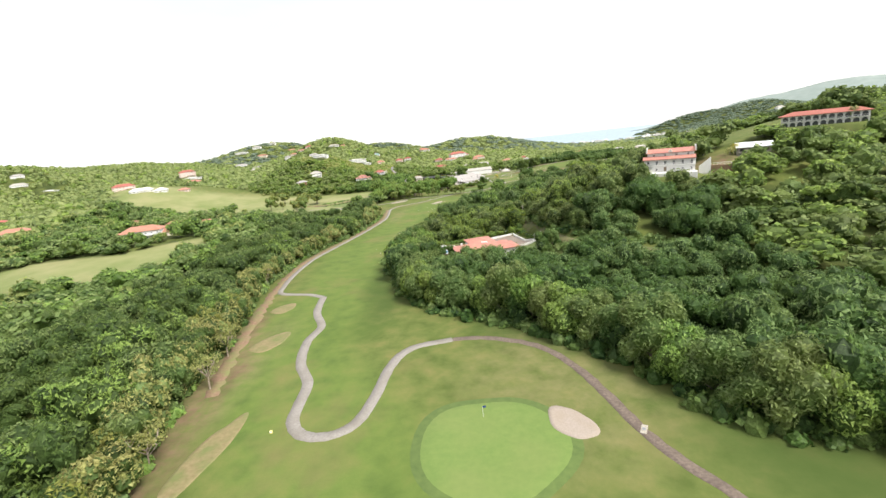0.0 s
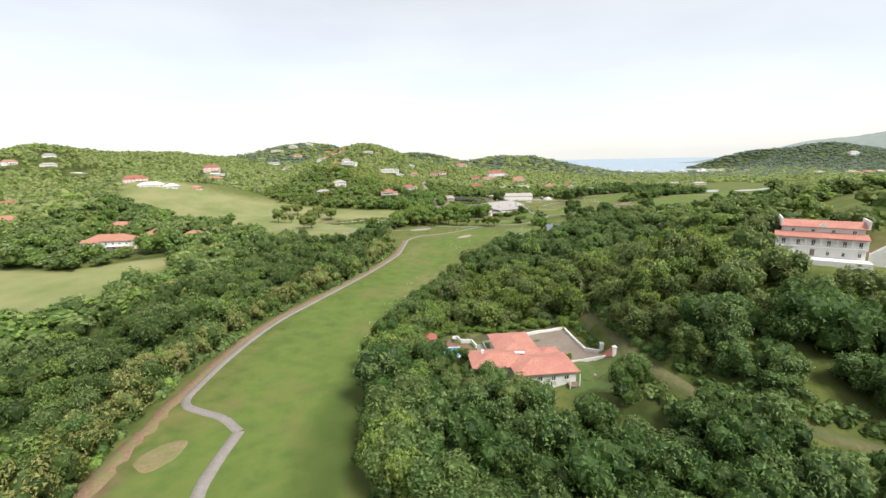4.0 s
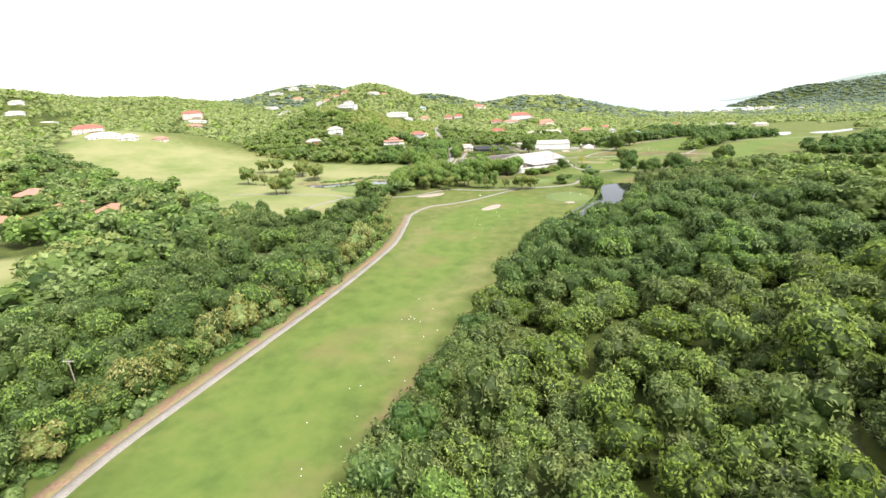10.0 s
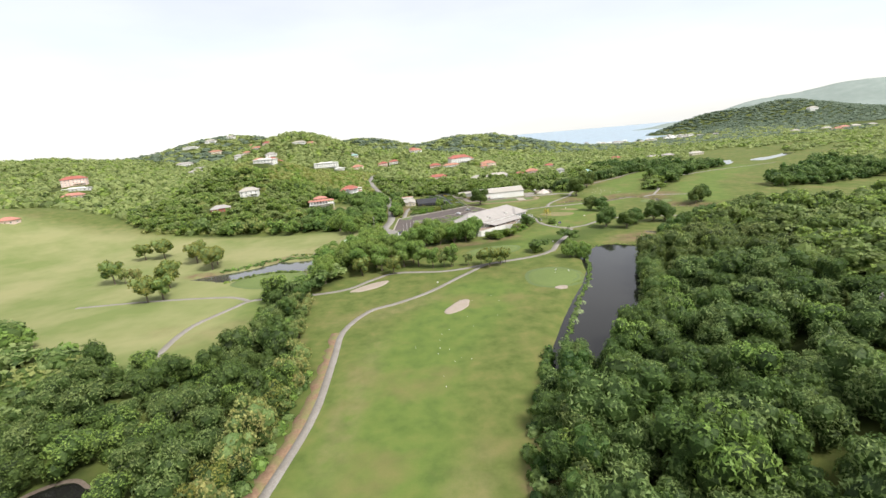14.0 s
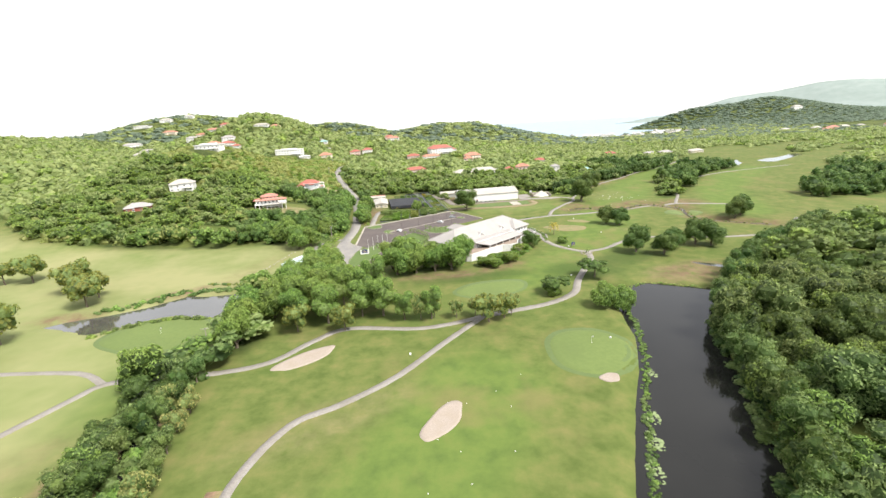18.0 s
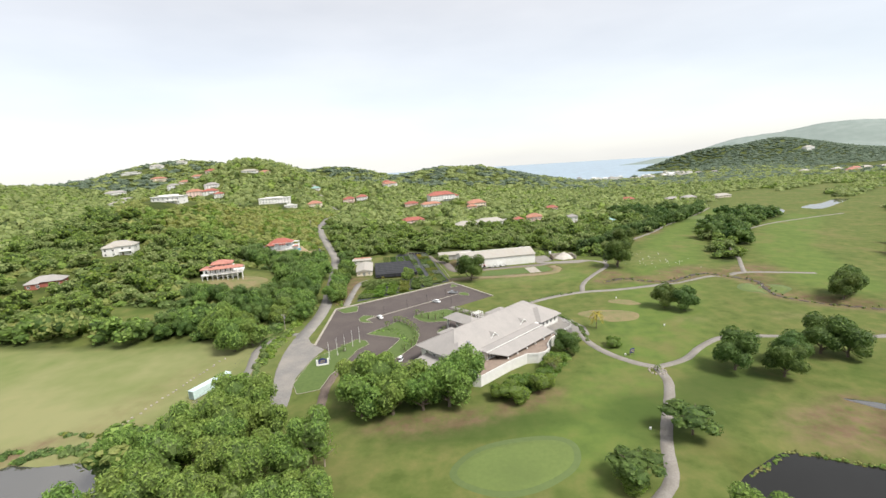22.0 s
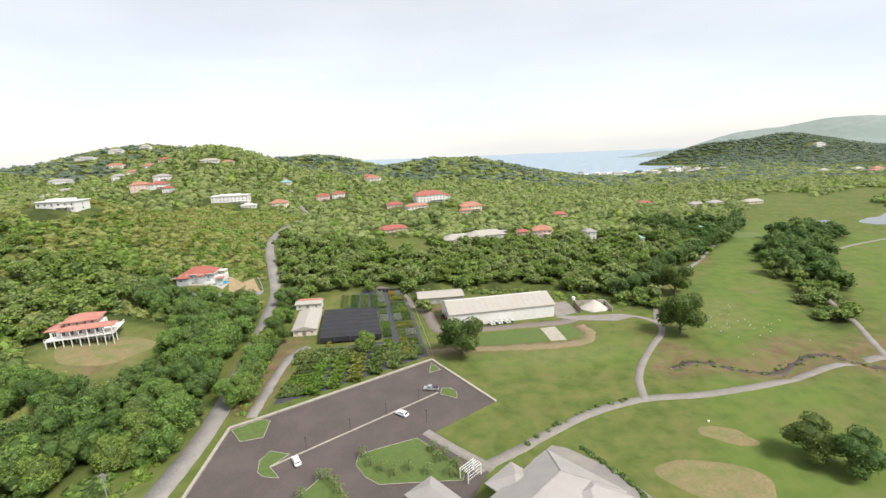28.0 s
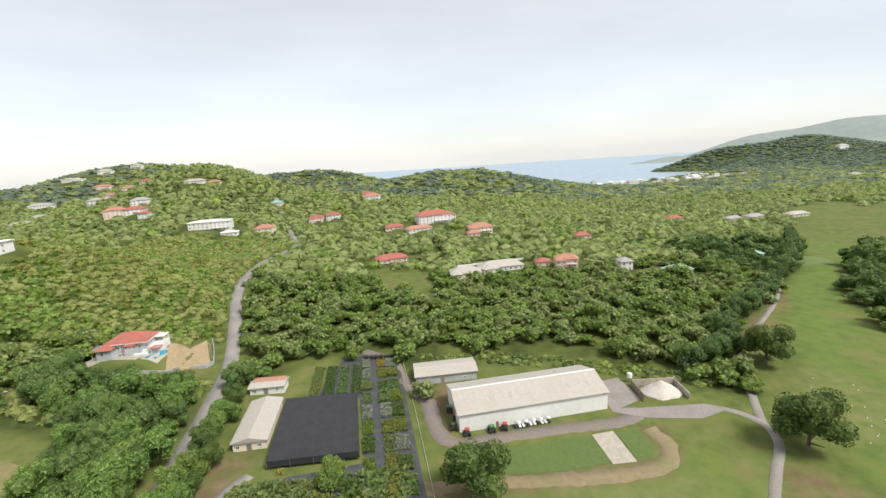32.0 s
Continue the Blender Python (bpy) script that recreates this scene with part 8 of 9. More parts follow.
for x in (-9.9, 12.3):
    part("parapet", box_bm(x - 0.25, x + 0.25, -2.2, 6.4, 8.8, 11.6), MAT_WHITE, v2)
part("gable", poly_bm([(-1.6, 8.6), (1.6, 8.6), (0, 10.6)], -0.3, 0.3), MAT_WHITE, v2, m=Matrix(((1, 0, 0, 1), (0, 0, 1, -1.8), (0, 1, 0, 0), (0, 0, 0, 1))))
for i in range(6):
    window(v2, -9 + i * 3.9, -4.02, 3.2, 1.2, 1.9, 0)
    if i != 2:
        window(v2, -9 + i * 3.9, -4.02, 0.2, 1.0, 1.3, 0)
for i in range(4):
    window(v2, -6.6 + i * 5.2, -1.52, 7.2, 1.1, 1.1, 0)
part("door", box_bm(-1.8, -0.6, -4.08, -3.95, -0.2, 2.0), MAT_WOOD, v2)
for x in (-10.8, -7.1, -3.2, 0.7, 4.6, 8.5, 12.0):
    part("column", box_bm(x - 0.2, x + 0.2, -5.0, -4.6, 2.9, 5.8), MAT_WHITE, v2)
part("balcony", box_bm(-11.2, 12.2, -5.1, -4.0, 2.6, 2.9), MAT_WHITE, v2)
rail_run(v2, [(-11, -5), (12, -5)], 2.9, 0.9, 1.0)
part("terrace", box_bm(-10, 13, -9, -4, -5, -0.6, bevel=0.05), MAT_WHITE, v2)
bm = bmesh.new()
for i in range(9):
    box(bm, -9 + i * 0.35, -8.65 + i * 0.35, -5.4, -4.1, -0.6, -0.6 + (i + 1) * 0.36)
part("stair", bm, MAT_WHITE, v2)
part("annexe", box_bm(-24, -11, 0, 6, -4, 2.2, bevel=0.05), MAT_WHITE, v2)
part("annexe_roof", box_bm(-24.5, -11, -0.6, 6.4, 2.2, 2.5, bevel=0.04), MAT_WHITE, v2)
part("annexe", box_bm(-17, -12, 1, 5, 2.5, 4.2, bevel=0.04), MAT_WHITE, v2)
bm = bmesh.new()
for i in range(10):
    box(bm, 14 + i * 0.5, 14.5 + i * 0.5, 0, 1.6, -4, 1 + i * 0.42)
part("stair", bm, MAT_WHITE, v2)
rail_run(v2, [(19, 0.8), (28, 3)], 0.9, 1.1, 1.5)
part("terrace", box_bm(18.5, 28.5, 0.5, 5, -4, 0.9), MAT_SOIL, v2, "red earth bank behind a white rail")

st = thing("house", pose(162, 241, lie(162, 241), 0, 0, -30), "unfinished grey block house under a pale sheet roof", "house")
part("wall", box_bm(-7.5, 7.5, -4.5, 4.5, -3, 4.6), surface("bare_blockwork", (0.30, 0.27, 0.24), (0.44, 0.41, 0.37), 2, 0.4, 0.9), st)
bm = bmesh.new()
q = [(-8.4, -5.6, 4.7), (8.4, -5.6, 4.7), (8.4, 5.4, 6.6), (-8.4, 5.4, 6.6)]
vs = [bm.verts.new(p) for p in q] + [bm.verts.new((x, y, z - 0.2)) for x, y, z in q]
for f in ((0, 1, 2, 3), (7, 6, 5, 4), (0, 4, 5, 1), (1, 5, 6, 2), (2, 6, 7, 3), (3, 7, 4, 0)):
    bm.faces.new([vs[k] for k in f])
part("roof", bm, plain("pale_tin", (0.68, 0.72, 0.72), 0.5), st)
# black plates on the wall stand for the unlit inside behind the openings
for i in range(4):
    part("window_opening", box_bm(-6.3 + i * 3.6, -4.7 + i * 3.6, -4.56, -4.44, 2.6, 4.0), MAT_BLACK, st)
    part("window_opening", box_bm(-6.3 + i * 3.6, -4.7 + i * 3.6, -4.56, -4.44, -0.2, 1.4), MAT_BLACK, st)
part("floor_slab", box_bm(-8, 8, -5.4, -4.4, 1.9, 2.15), MAT_KERB, st)

ht = thing("hotel", pose(214, 262, lie(214, 262) - 0.5, 0, 0, -38), "long two-storey white hotel with arched galleries and a red roof", "hotel")
part("wall", box_bm(-19, 19, -3.5, 5.5, -4, 6.4, bevel=0.05), MAT_WHITE, ht)
part("roof", moved(roof_block(39, 11, 2.2, 6.4, 0.9), -19.5, -4.5), MAT_RED, ht, "long red sheet roof")
arch = [(-1.25, 0), (1.25, 0), (1.25, 1.5), (1.0, 2.1), (0.5, 2.45), (0, 2.55), (-0.5, 2.45), (-1.0, 2.1), (-1.25, 1.5)]
for lvl in (0.2, 3.4):
    for i in range(11):
        part("arch_opening", poly_bm(arch, -0.06, 0.06), MAT_GLASS, ht, m=pose(-17 + i * 3.4, -3.54, lvl, 90))
part("balcony", box_bm(-19, 19, -4.6, -3.5, 3.0, 3.25), MAT_WHITE, ht)
rail_run(ht, [(-18.9, -4.5), (18.9, -4.5)], 3.25, 0.9, 1.2)

# red-roofed villa on stilts
sv = thing("house", pose(-132.5, 717.5, lie(-132, 717) + 0.3, 0, 0, 15), "white villa on tall posts with red hip roofs and a veranda", "house")
part("floor_deck", box_bm(-12, 12, -8, 6, 2.8, 3.1), MAT_WHITE, sv)
part("wall", box_bm(-11, 6, -4.5, 5.5, 3.1, 6.4, bevel=0.05), MAT_WHITE, sv)
part("wall", box_bm(-6, 5, -2.5, 5, 6.4, 8.6, bevel=0.05), MAT_PINK, sv)
part("lower_wall", box_bm(-8, 8, -1, 5.5, -2, 2.8), MAT_WHITE, sv)
part("roof", moved(roof_block(12.4, 9.4, 2.0, 8.6, 0.5), -6.7, -3.4), MAT_SALMON, sv)
part("roof", moved(roof_block(19, 5.0, 1.3, 6.35, 0.5), -7, -7.6), MAT_SALMON, sv)
part("roof", moved(roof_block(6.5, 8.0, 1.3, 6.2, 0.4), -12.5, -4.5), MAT_SALMON, sv)
for i in range(9):
    x = -11.5 + i * 2.87
    part("post", box_bm(x - 0.15, x + 0.15, -7.9, -7.6, -2.0, 6.2 if 1 < i else 2.8), MAT_WHITE, sv)
    part("post", box_bm(x - 0.15, x + 0.15, -4.0, -3.7, -2.0, 2.8), MAT_WHITE, sv)
rail_run(sv, [(-11.9, -7.8), (11.9, -7.8), (11.9, 5.8)], 3.1, 1.0, 1.0)
for i in range(6):
    window(sv, -9.4 + i * 2.9, -4.52, 3.6, 1.7, 2.0, 0)
for i in range(4):
    window(sv, -4.6 + i * 2.7, -2.52, 6.9, 1.2, 1.2, 0)
wall_run([(-178, 752), (-160, 757), (-146, 755), (-124, 760), (-116, 766)], 1.2, 0.4, MAT_WHITE, "long white boundary wall behind the villa")
patch("yard", -121, 708, 15, 13, 10, MAT_DRY, 0.06, "dry grassy yard round the villa", "yard", 0.12, 8)

# red-roofed grey house by the hill road
rh = thing("house", pose(-116, 787.5, lie(-116, 787) + 0.3, 0, 0, 4), "grey and white house with a bright red hip roof", "house")
MAT_GREY_RENDER = surface("pale_grey_render", (0.40, 0.42, 0.43), (0.52, 0.54, 0.54), 2, 0.4, 0.7)
part("wall", box_bm(-8, 9, -5.5, 5.5, -5, 5.2, bevel=0.05), MAT_GREY_RENDER, rh)
part("roof", moved(roof_block(17, 11, 3.3, 5.2, 0.8), -8, -5.5), MAT_RED, rh)
part("fascia", box_bm(-8.85, 9.85, -6.42, -6.3, 5.0, 5.3), MAT_WHITE, rh)
part("fascia", box_bm(9.82, 9.94, -6.3, 6.3, 5.0, 5.3), MAT_WHITE, rh)
part("wall", box_bm(-9.5, -3.5, -9, -5.4, -5, 4.2), MAT_GREY_RENDER, rh)
part("roof", moved(roof_block(6, 5.2, 1.6, 4.2, 0.6), -9.5, -9.2), MAT_RED, rh, "small red hip roof over the front wing")
part("wall", box_bm(0.4, 4.8, -7, -5.4, -5, 4.4), MAT_GREY_RENDER, rh)
part("roof", moved(roof_block(4.4, 3.2, 1.0, 4.4, 0.4), 0.4, -7.0), MAT_RED, rh)
part("carport_roof", box_bm(-15, -9.6, -4, 3, 2.5, 2.75), MAT_METAL, rh)
for x, y in ((-14.6, -3.6), (-14.6, 2.6), (-10.2, -3.6)):
    part("post", box_bm(x - 0.12, x + 0.12, y - 0.12, y + 0.12, -3, 2.5), MAT_FRAME, rh)
part("terrace", box_bm(9.0, 13.5, -4.5, 5.0, -6, 2.4, bevel=0.04), MAT_WHITE, rh)
rail_run(rh, [(9.2, -4.4), (13.4, -4.4), (13.4, 4.9)], 2.4, 1.0, 1.2)
part("terrace_roof", box_bm(9.8, 13.6, 0.5, 5.2, 4.6, 4.8), MAT_WHITE, rh)
for x, y in ((13.3, 0.8), (13.3, 4.9)):
    part("post", box_bm(x - 0.12, x + 0.12, y - 0.12, y + 0.12, 2.4, 4.6), MAT_FRAME, rh)
part("stair", box_bm(4.6, 10.0, -8.6, -7.2, -5, 0.9, bevel=0.03), MAT_WHITE, rh, "white outside stair wall")
part("stair", box_bm(7.6, 9.0, -7.2, -5.4, -5, 1.8, bevel=0.03), MAT_WHITE, rh, "white outside stair wall")
for x, w in ((-2.4, 1.2), (1.4, 0.9), (2.9, 0.9), (6.2, 1.3)):
    window(rh, x, -7.02 if 0.4 < x < 4 else -5.52, 2.6, w, 1.5, 0)
window(rh, -7.2, -9.02, 2.0, 1.6, 1.4, 0)
window(rh, -2.4, -5.52, -0.6, 1.2, 1.4, 0)
canopy_rh = thing("sun_canopy", pose(-103.6, 783.6, lie(-103.6, 783.6)), "faded red canopy on posts beside the pool", "canopy")
part("canopy", moved(roof_block(3.6, 3.0, 0.8, 2.5, 0.2), -1.8, -1.5), MAT_SALMON, canopy_rh)
for x, y in ((-1.6, -1.3), (1.6, -1.3), (-1.6, 1.3), (1.6, 1.3)):
    part("post", box_bm(x - 0.06, x + 0.06, y - 0.06, y + 0.06, -0.8, 2.55), MAT_FRAME, canopy_rh)
slab("pool_deck", [(-107.2, 777.2), (-104.0, 788.0), (-98.6, 787.6), (-101.0, 778.0)], MAT_KERB, 0.12, "pale paved deck round the small pool", "deck", 2.0)
slab("garden_pool", [(-105.4, 778.6), (-103.8, 782.2), (-100.6, 786.2), (-99.6, 785.4), (-102.0, 779.4)], MAT_POOL, 0.2, "small pale blue garden pool", "pool", 2.0)
slab("driveway", [(-130.6, 766), (-131.6, 781), (-124, 783.5), (-108, 779.6), (-108.4, 776.4), (-122, 778.5), (-126.4, 775), (-126.6, 767)], MAT_KERB, 0.2, "pale concrete driveway curving up to the house", "drive", 1.0)
slab("bare_yard", [(-101.6, 791), (-94, 808), (-82.4, 784.4), (-84, 781.5), (-97.5, 777)], surface("bare_tan_soil", (0.27, 0.195, 0.115), (0.36, 0.27, 0.165), 0.9, 0.25, 0.95, stain_col=(0.20, 0.19, 0.08), amount=0.6), 0.55, "bare tan sports yard by the road", "yard", 1.0)
MAT_GREYWALL = surface("grey_block_wall", (0.30, 0.31, 0.33), (0.40, 0.41, 0.43), 2, 0.4, 0.85)
wall_run([(-113.7, 769.4), (-104.4, 772.4), (-97.6, 775.8), (-93.4, 779.8)], 1.6, 0.25, MAT_GREYWALL, "grey block wall below the house")
wall_run([(-89.4, 780), (-83, 781.8), (-81.6, 786), (-86, 797), (-91.5, 808.5)], 1.5, 0.25, MAT_GREYWALL, "grey block wall round the bare yard")
wall_run([(18, 936), (60, 944), (104, 952)], 1.6, 0.4, MAT_WHITE, "long white garden wall")


# ---------------------------------------------------------------- water margins
def along(line, gap, spread, seed, jitter=0.5):
    """Places strewn along a plan line."""
    rng = np.random.default_rng(seed)
    pts = []
    for a, b2 in zip(line, line[1:]):
        a, b2 = np.array(a, float), np.array(b2, float)
        d = b2 - a
        n = max(1, int(np.hypot(*d) / gap))
        nrm = np.array([-d[1], d[0]]) / np.hypot(*d)
        for i in range(n):
            pts.append(a + d * (i + rng.uniform(-jitter, jitter)) / n + nrm * rng.uniform(-spread, spread))
    return np.array(pts), rng


def reeds(line, gap, spread, size, mats, label, seed, category="reeds", templates=BUSHES):
    p, rng = along(line, gap, spread, seed)
    s = size * rng.uniform(0.6, 1.35, len(p))
    pos = np.stack([p[:, 0], p[:, 1], np.maximum(land(p[:, 0], p[:, 1]), -1.05) + 0.02], 1)
    return stamp("reeds", templates, pos, np.stack([s, s * rng.uniform(0.5, 0.9, len(p))], 1), label, mats, category, seed, rng.integers(len(mats), size=len(p)))


REED_KINDS = [LEAF_MID, LEAF_FRESH, LEAF_DEEP]
reeds([(-138, 504.5), (-130, 510), (-122, 515.5), (-112, 517), (-100, 515), (-88, 513)], 1.0, 1.2, 1.1, REED_KINDS, "dense green reeds along the creek bank", 31)
reeds([(-150, 529), (-140, 533), (-132, 538), (-124, 547), (-112, 546.5), (-96, 547)], 1.0, 2.0, 1.4, REED_KINDS, "dense green reeds on the far creek bank", 32)
reeds([(14, 383), (22, 404), (33, 428), (41, 446), (50, 463), (58, 485), (62, 505)], 0.6, 1.0, 0.6, [LEAF_FRESH, LEAF_MID, LEAF_DEEP], "lush grass and low reeds along the pond shore", 33)
reeds([(66, 514), (80, 521), (104, 508)], 0.6, 0.6, 0.45, [LEAF_FRESH, LEAF_PALE], "pale water weed along the pond shore", 34)
reeds(POND_EDGE, 0.9, 2.4, 1.7, [LEAF_DEEP, LEAF_MID, LEAF_DARK], "dense leafy shrubs overhanging the pond", 35, "shrubs")
reeds([(36, 776), (52, 770), (66, 765), (84, 757), (102, 749), (118, 738)], 0.7, 5.0, 1.5, [LEAF_MID, LEAF_FRESH, LEAF_DEEP], "tangled vines and bushes behind the warehouse", 41, "shrubs")
reeds([(10, 779), (24, 777), (36, 776)], 0.8, 4.0, 1.2, [LEAF_FRESH, LEAF_MID, LEAF_DEEP], "low bushes behind the grey store", 42, "shrubs")
reeds(DITCH, 2.6, 3.0, 0.6, [LEAF_DEEP, LEAF_PALE, LEAF_MID], "tangled weeds on the banks of the muddy creek", 36)
reeds([(58, 592), (60, 606), (57, 620), (50, 634)], 0.7, 0.4, 0.75, [LEAF_DEEP, LEAF_MID], "clipped low hedge along the clubhouse drive", 37, "hedge")
reeds([(36, 637), (45, 643.5), (60, 651), (78, 656)], 3.2, 0.6, 0.9, [LEAF_DEEP, LEAF_MID], "row of low shrubs along the wide path", 38, "shrubs")
reeds([(-68, 570), (-70, 596), (-76, 616), (-72, 632)], 0.8, 0.7, 0.9, [LEAF_DEEP, LEAF_MID], "rough green hedge between the lane and the road", 39, "hedge")
reeds([(-69, 592), (-70.5, 605), (-69, 620), (-66.5, 640), (-65.5, 662)], 0.9, 2.6, 1.6, [LEAF_FRESH, LEAF_MID, LEAF_BRIGHT], "rough leafy scrub beside the road", 41, "scrub")
reeds([(-80, 622), (-77, 640), (-74, 658), (-73, 676)], 0.9, 4.0, 2.1, [LEAF_MID, LEAF_FRESH, LEAF_DEEP], "rough leafy scrub above the lane", 42, "scrub")
reeds([(-51, 662), (-52, 680), (-53, 700)], 0.9, 1.4, 1.0, [LEAF_SCRUB, LEAF_FRESH], "low weeds between the road and the drive", 43, "scrub")
reeds([(-28, 619), (-22, 621), (-18, 617), (-16, 612), (-13, 606), (-15, 600)], 1.1, 1.6, 0.8, [LEAF_FRESH, LEAF_BRIGHT, LEAF_MID], "low shrubs on the grass island", 44, "shrubs")
reeds([(14, 626.5), (17, 628), (12, 634.5), (8, 639.5)], 0.8, 0.6, 0.9, [LEAF_MID, LEAF_DEEP], "clipped shrubs beside the footpath", 45, "shrubs")
reeds([(22, 556), (28, 561), (35, 567), (42, 575), (47, 581)], 0.8, 1.8, 1.5, [LEAF_MID, LEAF_FRESH, LEAF_DEEP], "leafy shrubs under the terrace wall", 46, "shrubs")
reeds([(-85, 557), (-100, 552), (-118, 556)], 1.8, 1.5, 1.2, [LEAF_MID, LEAF_SCRUB], "low scrub on the creek bank", 40, "scrub")


def pad_disc(seed):
    rng = np.random.default_rng(seed)
    a = np.arange(8) * 0.785 + rng.uniform(-0.2, 0.2, 8)
    r = rng.uniform(0.75, 1.1, 8)
    v = np.concatenate([[[0, 0, 0.03]], np.stack([r * np.cos(a), r * np.sin(a), np.full(8, 0.0)], 1)])
    f = np.array([[0, 1 + i, 1 + (i + 1) % 8] for i in range(8)])
    return v, f, np.zeros(8, int)


PADS_FLAT = [pad_disc(i) for i in range(4)]
for k, (cx, cy, rr, n) in enumerate(((38.2, 437, 2.2, 60), (34.6, 429, 2.4, 70), (47.5, 455, 1.6, 30), (30, 420, 2.2, 50), (21, 403, 2.0, 40))):
    rng = np.random.default_rng(60 + k)
    a, d = rng.uniform(0, 6.28, n), rr * np.sqrt(rng.uniform(0, 1, n))
    s = rng.uniform(0.2, 0.42, n)
    stamp("lily_pads", PADS_FLAT, np.stack([cx + d * np.cos(a) * 0.7, cy + d * np.sin(a) * 1.4, np.full(n, -0.97)], 1), np.stack([s, s], 1), "pale floating lily pads near the pond shore", [MAT_LILY], "lily pads", 60 + k)
# a dark pool under the trees beside the fairway
patch("pool_bank", -102, 345.5, 10.5, 9.0, 20, MAT_DARKPATH, 0.04, "dark muddy bank of the woodland pool", "bank", 0.12, 9)
patch("woodland_pool", -102, 345.5, 9.2, 7.6, 20, MAT_LAKE, 0.10, "black still pool under overhanging trees", "pool", 0.12, 9)

# ---------------------------------------------------------------- things on the course
MAT_FLAGBLUE = plain("blue_flag_cloth", (0.05, 0.12, 0.45), 0.7)
MAT_MARKER = plain("pale_yellow_marker", (0.75, 0.66, 0.25), 0.6)


def golf_flag(x, y, cloth, label):
    e = thing("golf_flag", pose(x, y, lie(x, y) + 0.07), label, "golf flag", "flags on the greens")
    part("pole", rod_bm((0, 0, -0.2), (0, 0, 2.3), 0.035, 0.025, 6), MAT_FRAME, e)
    bm = bmesh.new()
    rows = [[bm.verts.new((0.02 + 0.16 * i, 0.05 * math.sin(i * 1.3), 2.25 - 0.42 * j + 0.03 * i)) for j in (0, 1)] for i in range(5)]
    for a, b2 in zip(rows, rows[1:]):
        bm.faces.new((a[0], b2[0], b2[1], a[1]))
    bmesh.ops.solidify(bm, geom=bm.faces[:], thickness=0.015)
    part("flag", bm, cloth, e)
    part("cup", rod_bm((0, 0, -0.03), (0, 0, 0.012), 0.11, seg=12), MAT_FRAME, e)


golf_flag(2.4, 79.0, MAT_FLAGBLUE, "thin flagstick with a small blue flag on the green")
golf_flag(37, 472, MAT_FRAME, "thin flagstick with a white flag on the pondside green")
golf_flag(-111, 504, MAT_FRAME, "thin flagstick with a white flag on the far green")
golf_flag(168, 641, MAT_FRAME, "thin flagstick with a white flag beyond the clubhouse")
for x, y in ((-40.9, 79.7), (44, 474), (52, 533), (66, 577), (94, 601), (-20, 474), (91, 640)):
    e = thing("tee_marker", pose(x, y, lie(x, y)), "small pale marker block standing on the turf", "marker", "markers on the course")
    part("block", box_bm(-0.28, 0.28, -0.2, 0.2, -0.1, 0.62, bevel=0.08), MAT_MARKER if y < 300 else MAT_FRAME, e)
    part("plate", box_bm(-0.2, 0.2, -0.225, -0.2, 0.2, 0.5), MAT_FRAME, e)
rb = random.Random(77)
ball = bmesh.new()
bmesh.ops.create_icosphere(ball, subdivisions=1, radius=0.13)
first = None
for i in range(46):
    cx, cy = rb.choice(((-32, 300), (-20, 385), (-8, 430), (-35, 270), (-45, 240), (10, 450), (-20, 405)))
    x, y = cx + rb.gauss(0, 5), cy + rb.gauss(0, 9)
    if first is None:
        first = tagged(part("golf_ball", ball, MAT_FRAME, m=pose(x, y, lie(x, y) + 0.1)), "white practice ball lying on the fairway", "golf ball", "practice balls on the turf")
    else:
        copy_thing(first, pose(x, y, lie(x, y) + 0.1))
for i in range(40):
    x, y = 148 + rb.gauss(0, 11), 712 + rb.gauss(0, 13)
    copy_thing(first, pose(x, y, lie(x, y) + 0.1) @ Matrix.Scale(1.5, 4))
e = thing("drain_cover", pose(30.9, 71.0, lie(30.9, 71) + 0.1, 0, 0, 60), "pale concrete drain cover set in the dirt path", "drain cover")
part("slab", box_bm(-1.3, 1.3, -0.55, 0.55, -0.1, 0.05, bevel=0.03), MAT_KERB, e)
part("grate", box_bm(-0.4, 0.4, -0.3, 0.3, 0.05, 0.08), MAT_METAL, e)
# stones laid in a line over the west turf
for i in range(24):
    f = i / 23
    x, y = -86.5 - 10.5 * f ** 0.7 - 4 * f * f + rb.uniform(-0.5, 0.5), 602 - 48 * f + rb.uniform(-0.6, 0.6)
    bm = bmesh.new()
    bmesh.ops.create_icosphere(bm, subdivisions=2, radius=0.42)
    for v in bm.verts:
        v.co *= 1 + 0.3 * noise.noise(v.co * 2.5 + Vector((i * 3.1, 0, 0)))
        v.co.z = max(-0.2, v.co.z * 0.5)
    tagged(part("stone", bm, MAT_STONE, m=pose(x, y, lie(x, y) + 0.1, 0, 0, i * 50)), "pale flat stone lying in a line on the turf", "stone", "line of stones on the turf")


e = thing("notice_board", pose(68.2, 576.6, lie(68, 576.6), 0, 0, 20), "dark blue notice board on two posts beside the path", "notice board")
for x in (-0.9, 0.9):
    part("post", box_bm(x - 0.08, x + 0.08, -0.08, 0.08, -0.3, 2.6), MAT_WOOD, e)
board = part("board", box_bm(-1.1, 1.1, -0.14, -0.082, 0.9, 2.6, bevel=0.02), MAT_NAVY, e)
bm = bmesh.new()
for k, ww in enumerate((0.8, 0.6, 0.7)):
    box(bm, -ww, ww, -0.16, -0.141, 1.2 + k * 0.4, 1.3 + k * 0.4)
part("lettering_bar", bm, MAT_GOLD, board)

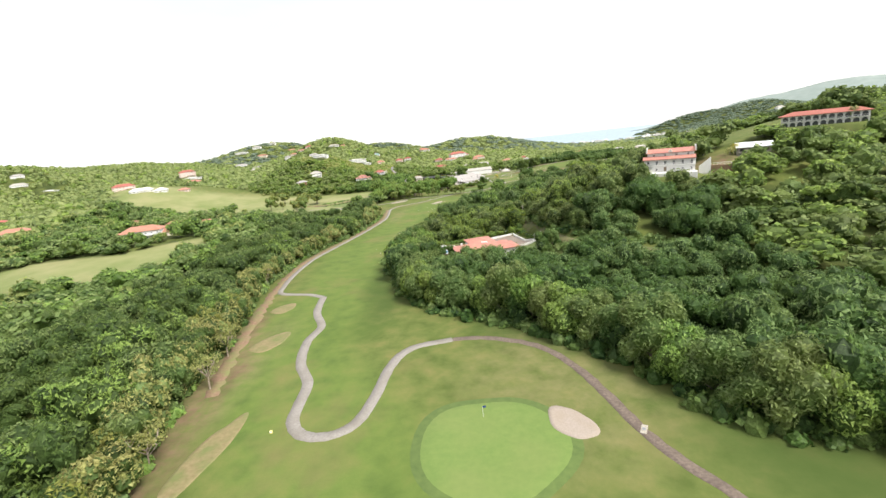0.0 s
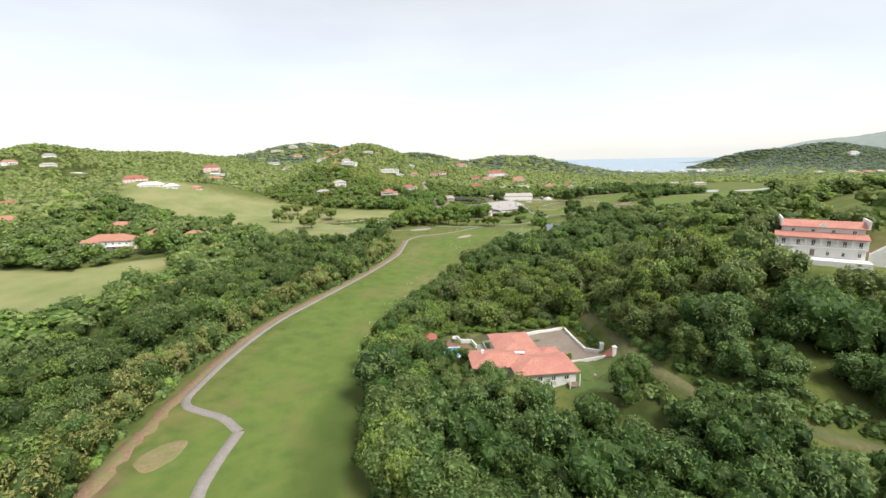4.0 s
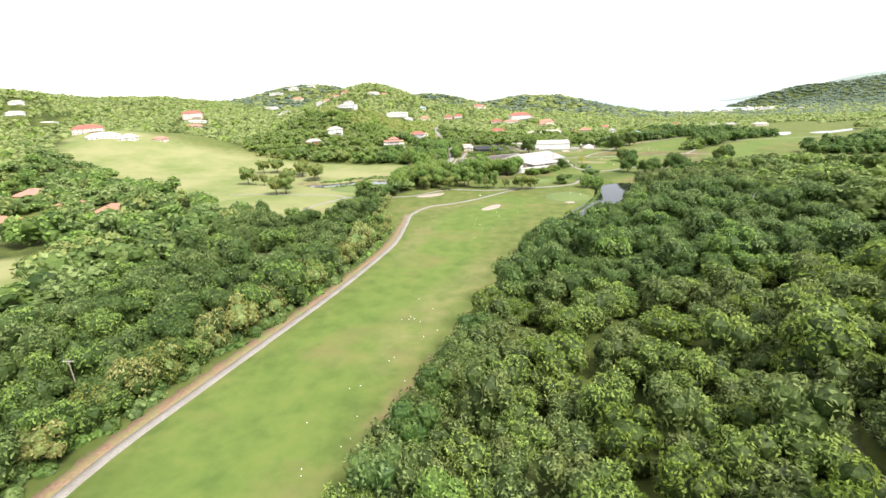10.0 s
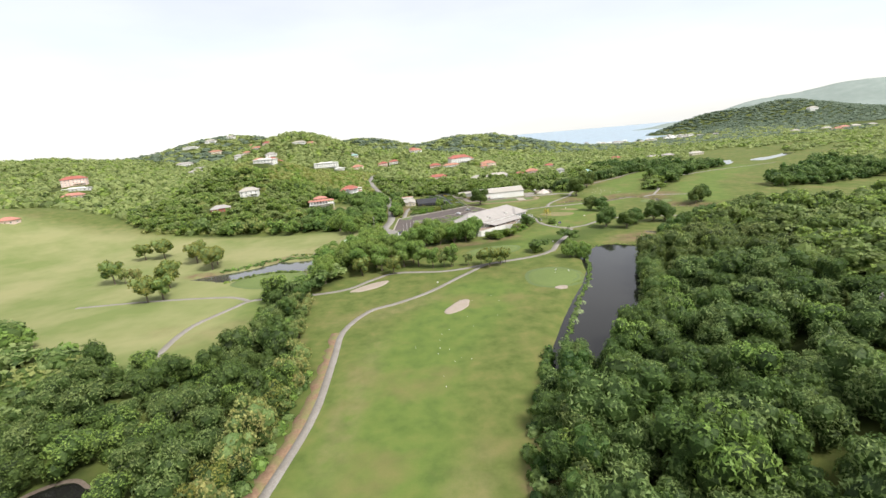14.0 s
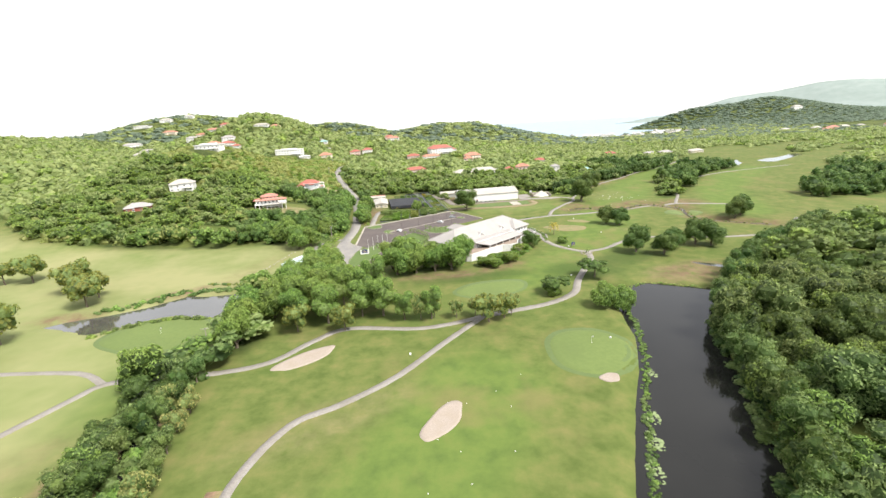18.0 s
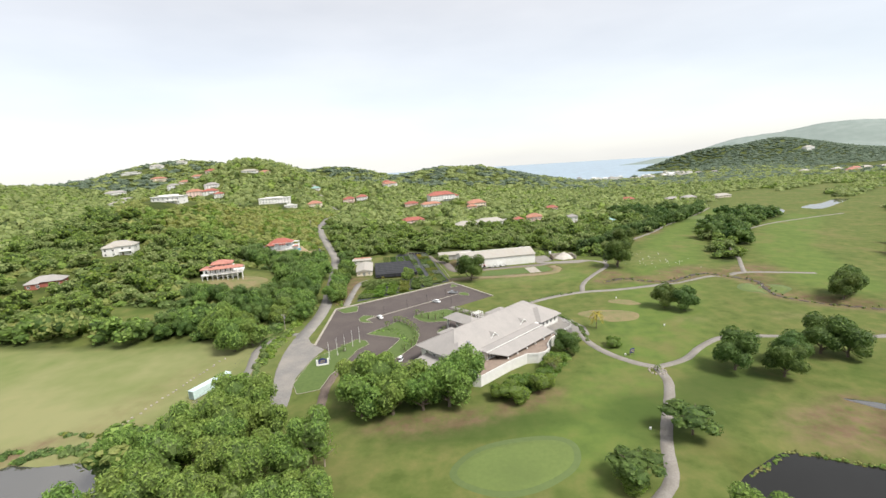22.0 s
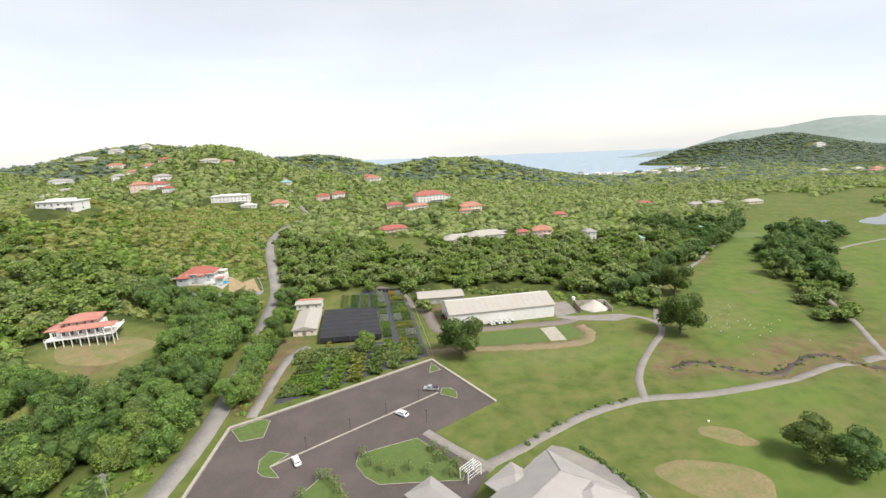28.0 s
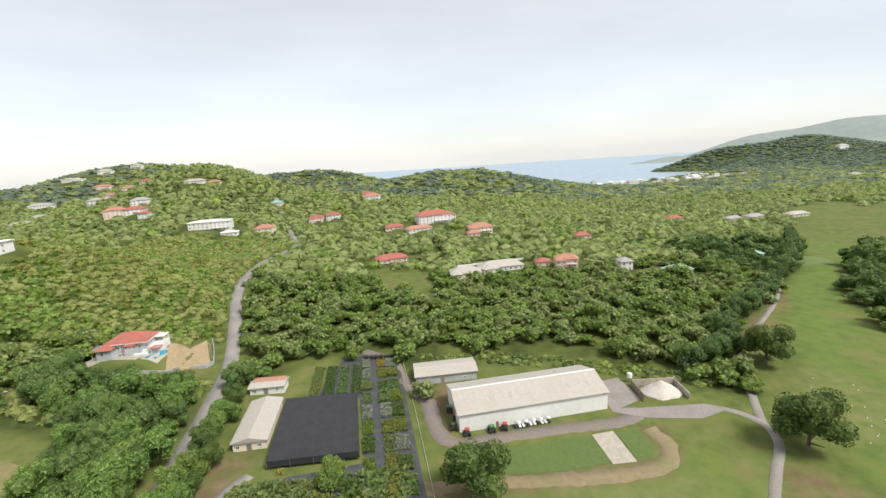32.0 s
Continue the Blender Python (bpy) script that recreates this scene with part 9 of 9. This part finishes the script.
e = thing("golf_cart", pose(-15.7, 586.9, lie(-15.7, 587) + 0.1, 0, 0, 70), "white golf cart with a canopy parked by the shelter", "golf cart")
part("body", box_bm(-1.2, 1.2, -0.58, 0.58, 0.25, 0.72, bevel=0.08), MAT_CARWHITE, e)
part("seat", box_bm(-0.55, 0.0, -0.5, 0.5, 0.72, 0.9, bevel=0.05), MAT_BLACK, e)
part("backrest", box_bm(-0.68, -0.55, -0.5, 0.5, 0.8, 1.3, bevel=0.04), MAT_BLACK, e)
part("windscreen", box_bm(0.72, 0.76, -0.5, 0.5, 0.8, 1.75), MAT_GLASS, e)
part("canopy", box_bm(-0.95, 0.95, -0.62, 0.62, 1.82, 1.9, bevel=0.03), MAT_CARWHITE, e)
for x in (-0.85, 0.8):
    for y in (-0.52, 0.52):
        part("strut", rod_bm((x, y, 0.6), (x, y, 1.83), 0.03, seg=6), MAT_METAL, e)
        wl = part("wheel", rod_bm((x, y - 0.1, 0.23), (x, y + 0.1, 0.23), 0.23, seg=12), MAT_RUBBER, e)
        part("rim", rod_bm((x, y - 0.11, 0.23), (x, y + 0.11, 0.23), 0.12, seg=10), MAT_METAL, wl)


# trees with sparse or dead crowns
def sparse_tree(x, y, h, r, leaf, cards, label, seed):
    rng = random.Random(seed)
    e = thing("tree", pose(x, y, lie(x, y)), label, "tree")
    bm = bmesh.new()
    rod(bm, (0, 0, -0.3), (0.2, 0.1, h * 0.45), 0.22, 0.15, 7)
    tips = []
    for i in range(9):
        a = i * 2.4
        p = Vector((0.2, 0.1, h * (0.3 + 0.02 * i)))
        q = p + Vector((math.cos(a) * r * 0.6, math.sin(a) * r * 0.6, h * rng.uniform(0.2, 0.4)))
        rod(bm, p, q, 0.10, 0.05, 5)
        for k in range(3):
            t2 = q + Vector((rng.uniform(-1, 1) * r * 0.4, rng.uniform(-1, 1) * r * 0.4, h * rng.uniform(0.05, 0.2)))
            rod(bm, q, t2, 0.05, 0.02, 4)
            tips.append(t2)
    part("trunk", bm, surface("pale_bark", (0.28, 0.22, 0.17), (0.42, 0.35, 0.28), 6, 0.8, 0.9), e)
    bm = bmesh.new()
    for i in range(cards):
        c = rng.choice(tips) + Vector((rng.gauss(0, 0.4), rng.gauss(0, 0.4), rng.gauss(0, 0.3)))
        u = Vector((rng.gauss(0, 1), rng.gauss(0, 1), rng.gauss(0, 1))).normalized() * rng.uniform(0.14, 0.3)
        w = u.orthogonal().normalized() * rng.uniform(0.1, 0.24)
        bm.faces.new([bm.verts.new(c + v) for v in (u, w, -u, -w)])
    part("crown", bm, leaf, e)


sparse_tree(-33, 530, 8.0, 3.2, LEAF_BRIGHT, 260, "half-bare tree with sparse yellow-green leaves", 1)
sparse_tree(-81, 333, 5.0, 2.4, LEAF_OCHRE, 420, "dry brown shrub at the edge of the wood", 2)
sparse_tree(-64, 100, 8.5, 3.4, LEAF_PALE, 500, "wispy pale tree at the edge of the wood", 3)
sparse_tree(-61, 72, 9.5, 3.8, LEAF_PALE, 600, "wispy pale tree beside the dry turf", 4)
sparse_tree(-68, 118, 8.5, 3.2, LEAF_PALE, 420, "wispy pale tree leaning over the path verge", 5)
sparse_tree(36, 566.5, 6.5, 2.8, LEAF_SCRUB, 420, "thin yellow-green tree below the terrace wall", 6)
sparse_tree(-83.5, 188, 10.5, 4.0, LEAF_PALE, 700, "wispy grey-green tree hanging over the verge", 7)
sparse_tree(-88, 181, 11.5, 4.2, LEAF_PALE, 700, "wispy grey-green tree in the wood margin", 8)
patch("inlet", 119, 532, 9.5, 1.8, -40, MAT_CREEK, 0.12, "narrow shallow inlet beside the dry turf", "inlet", 0.1, 5)
patch("flower_bed", 26.4, 197.2, 2.2, 2.2, 20, MAT_SOIL, 0.2, "small oval flower bed beside the driveway", "flower bed", 0.05, 3)
reeds([(24.2, 196.4), (25.2, 198.2), (27.2, 197.8), (27.4, 196.2), (25.6, 195.7), (24.2, 196.4)], 0.6, 0.3, 0.4, [LEAF_BRIGHT, LEAF_YELLOW], "yellow-green border plants round the flower bed", 51, "border plants")
slab("garden_lawn", [(28, 192), (38, 193), (38.5, 187), (31, 182), (27, 186)], MAT_COLLAR, 0.06, "dark green watered garden lawn", "lawn")
ribbon("stepping_path", [(30, 193), (31.5, 189), (32, 184)], 0.7, MAT_PATH, 0.12, "thin pale path across the garden lawn", "path", 0.05)
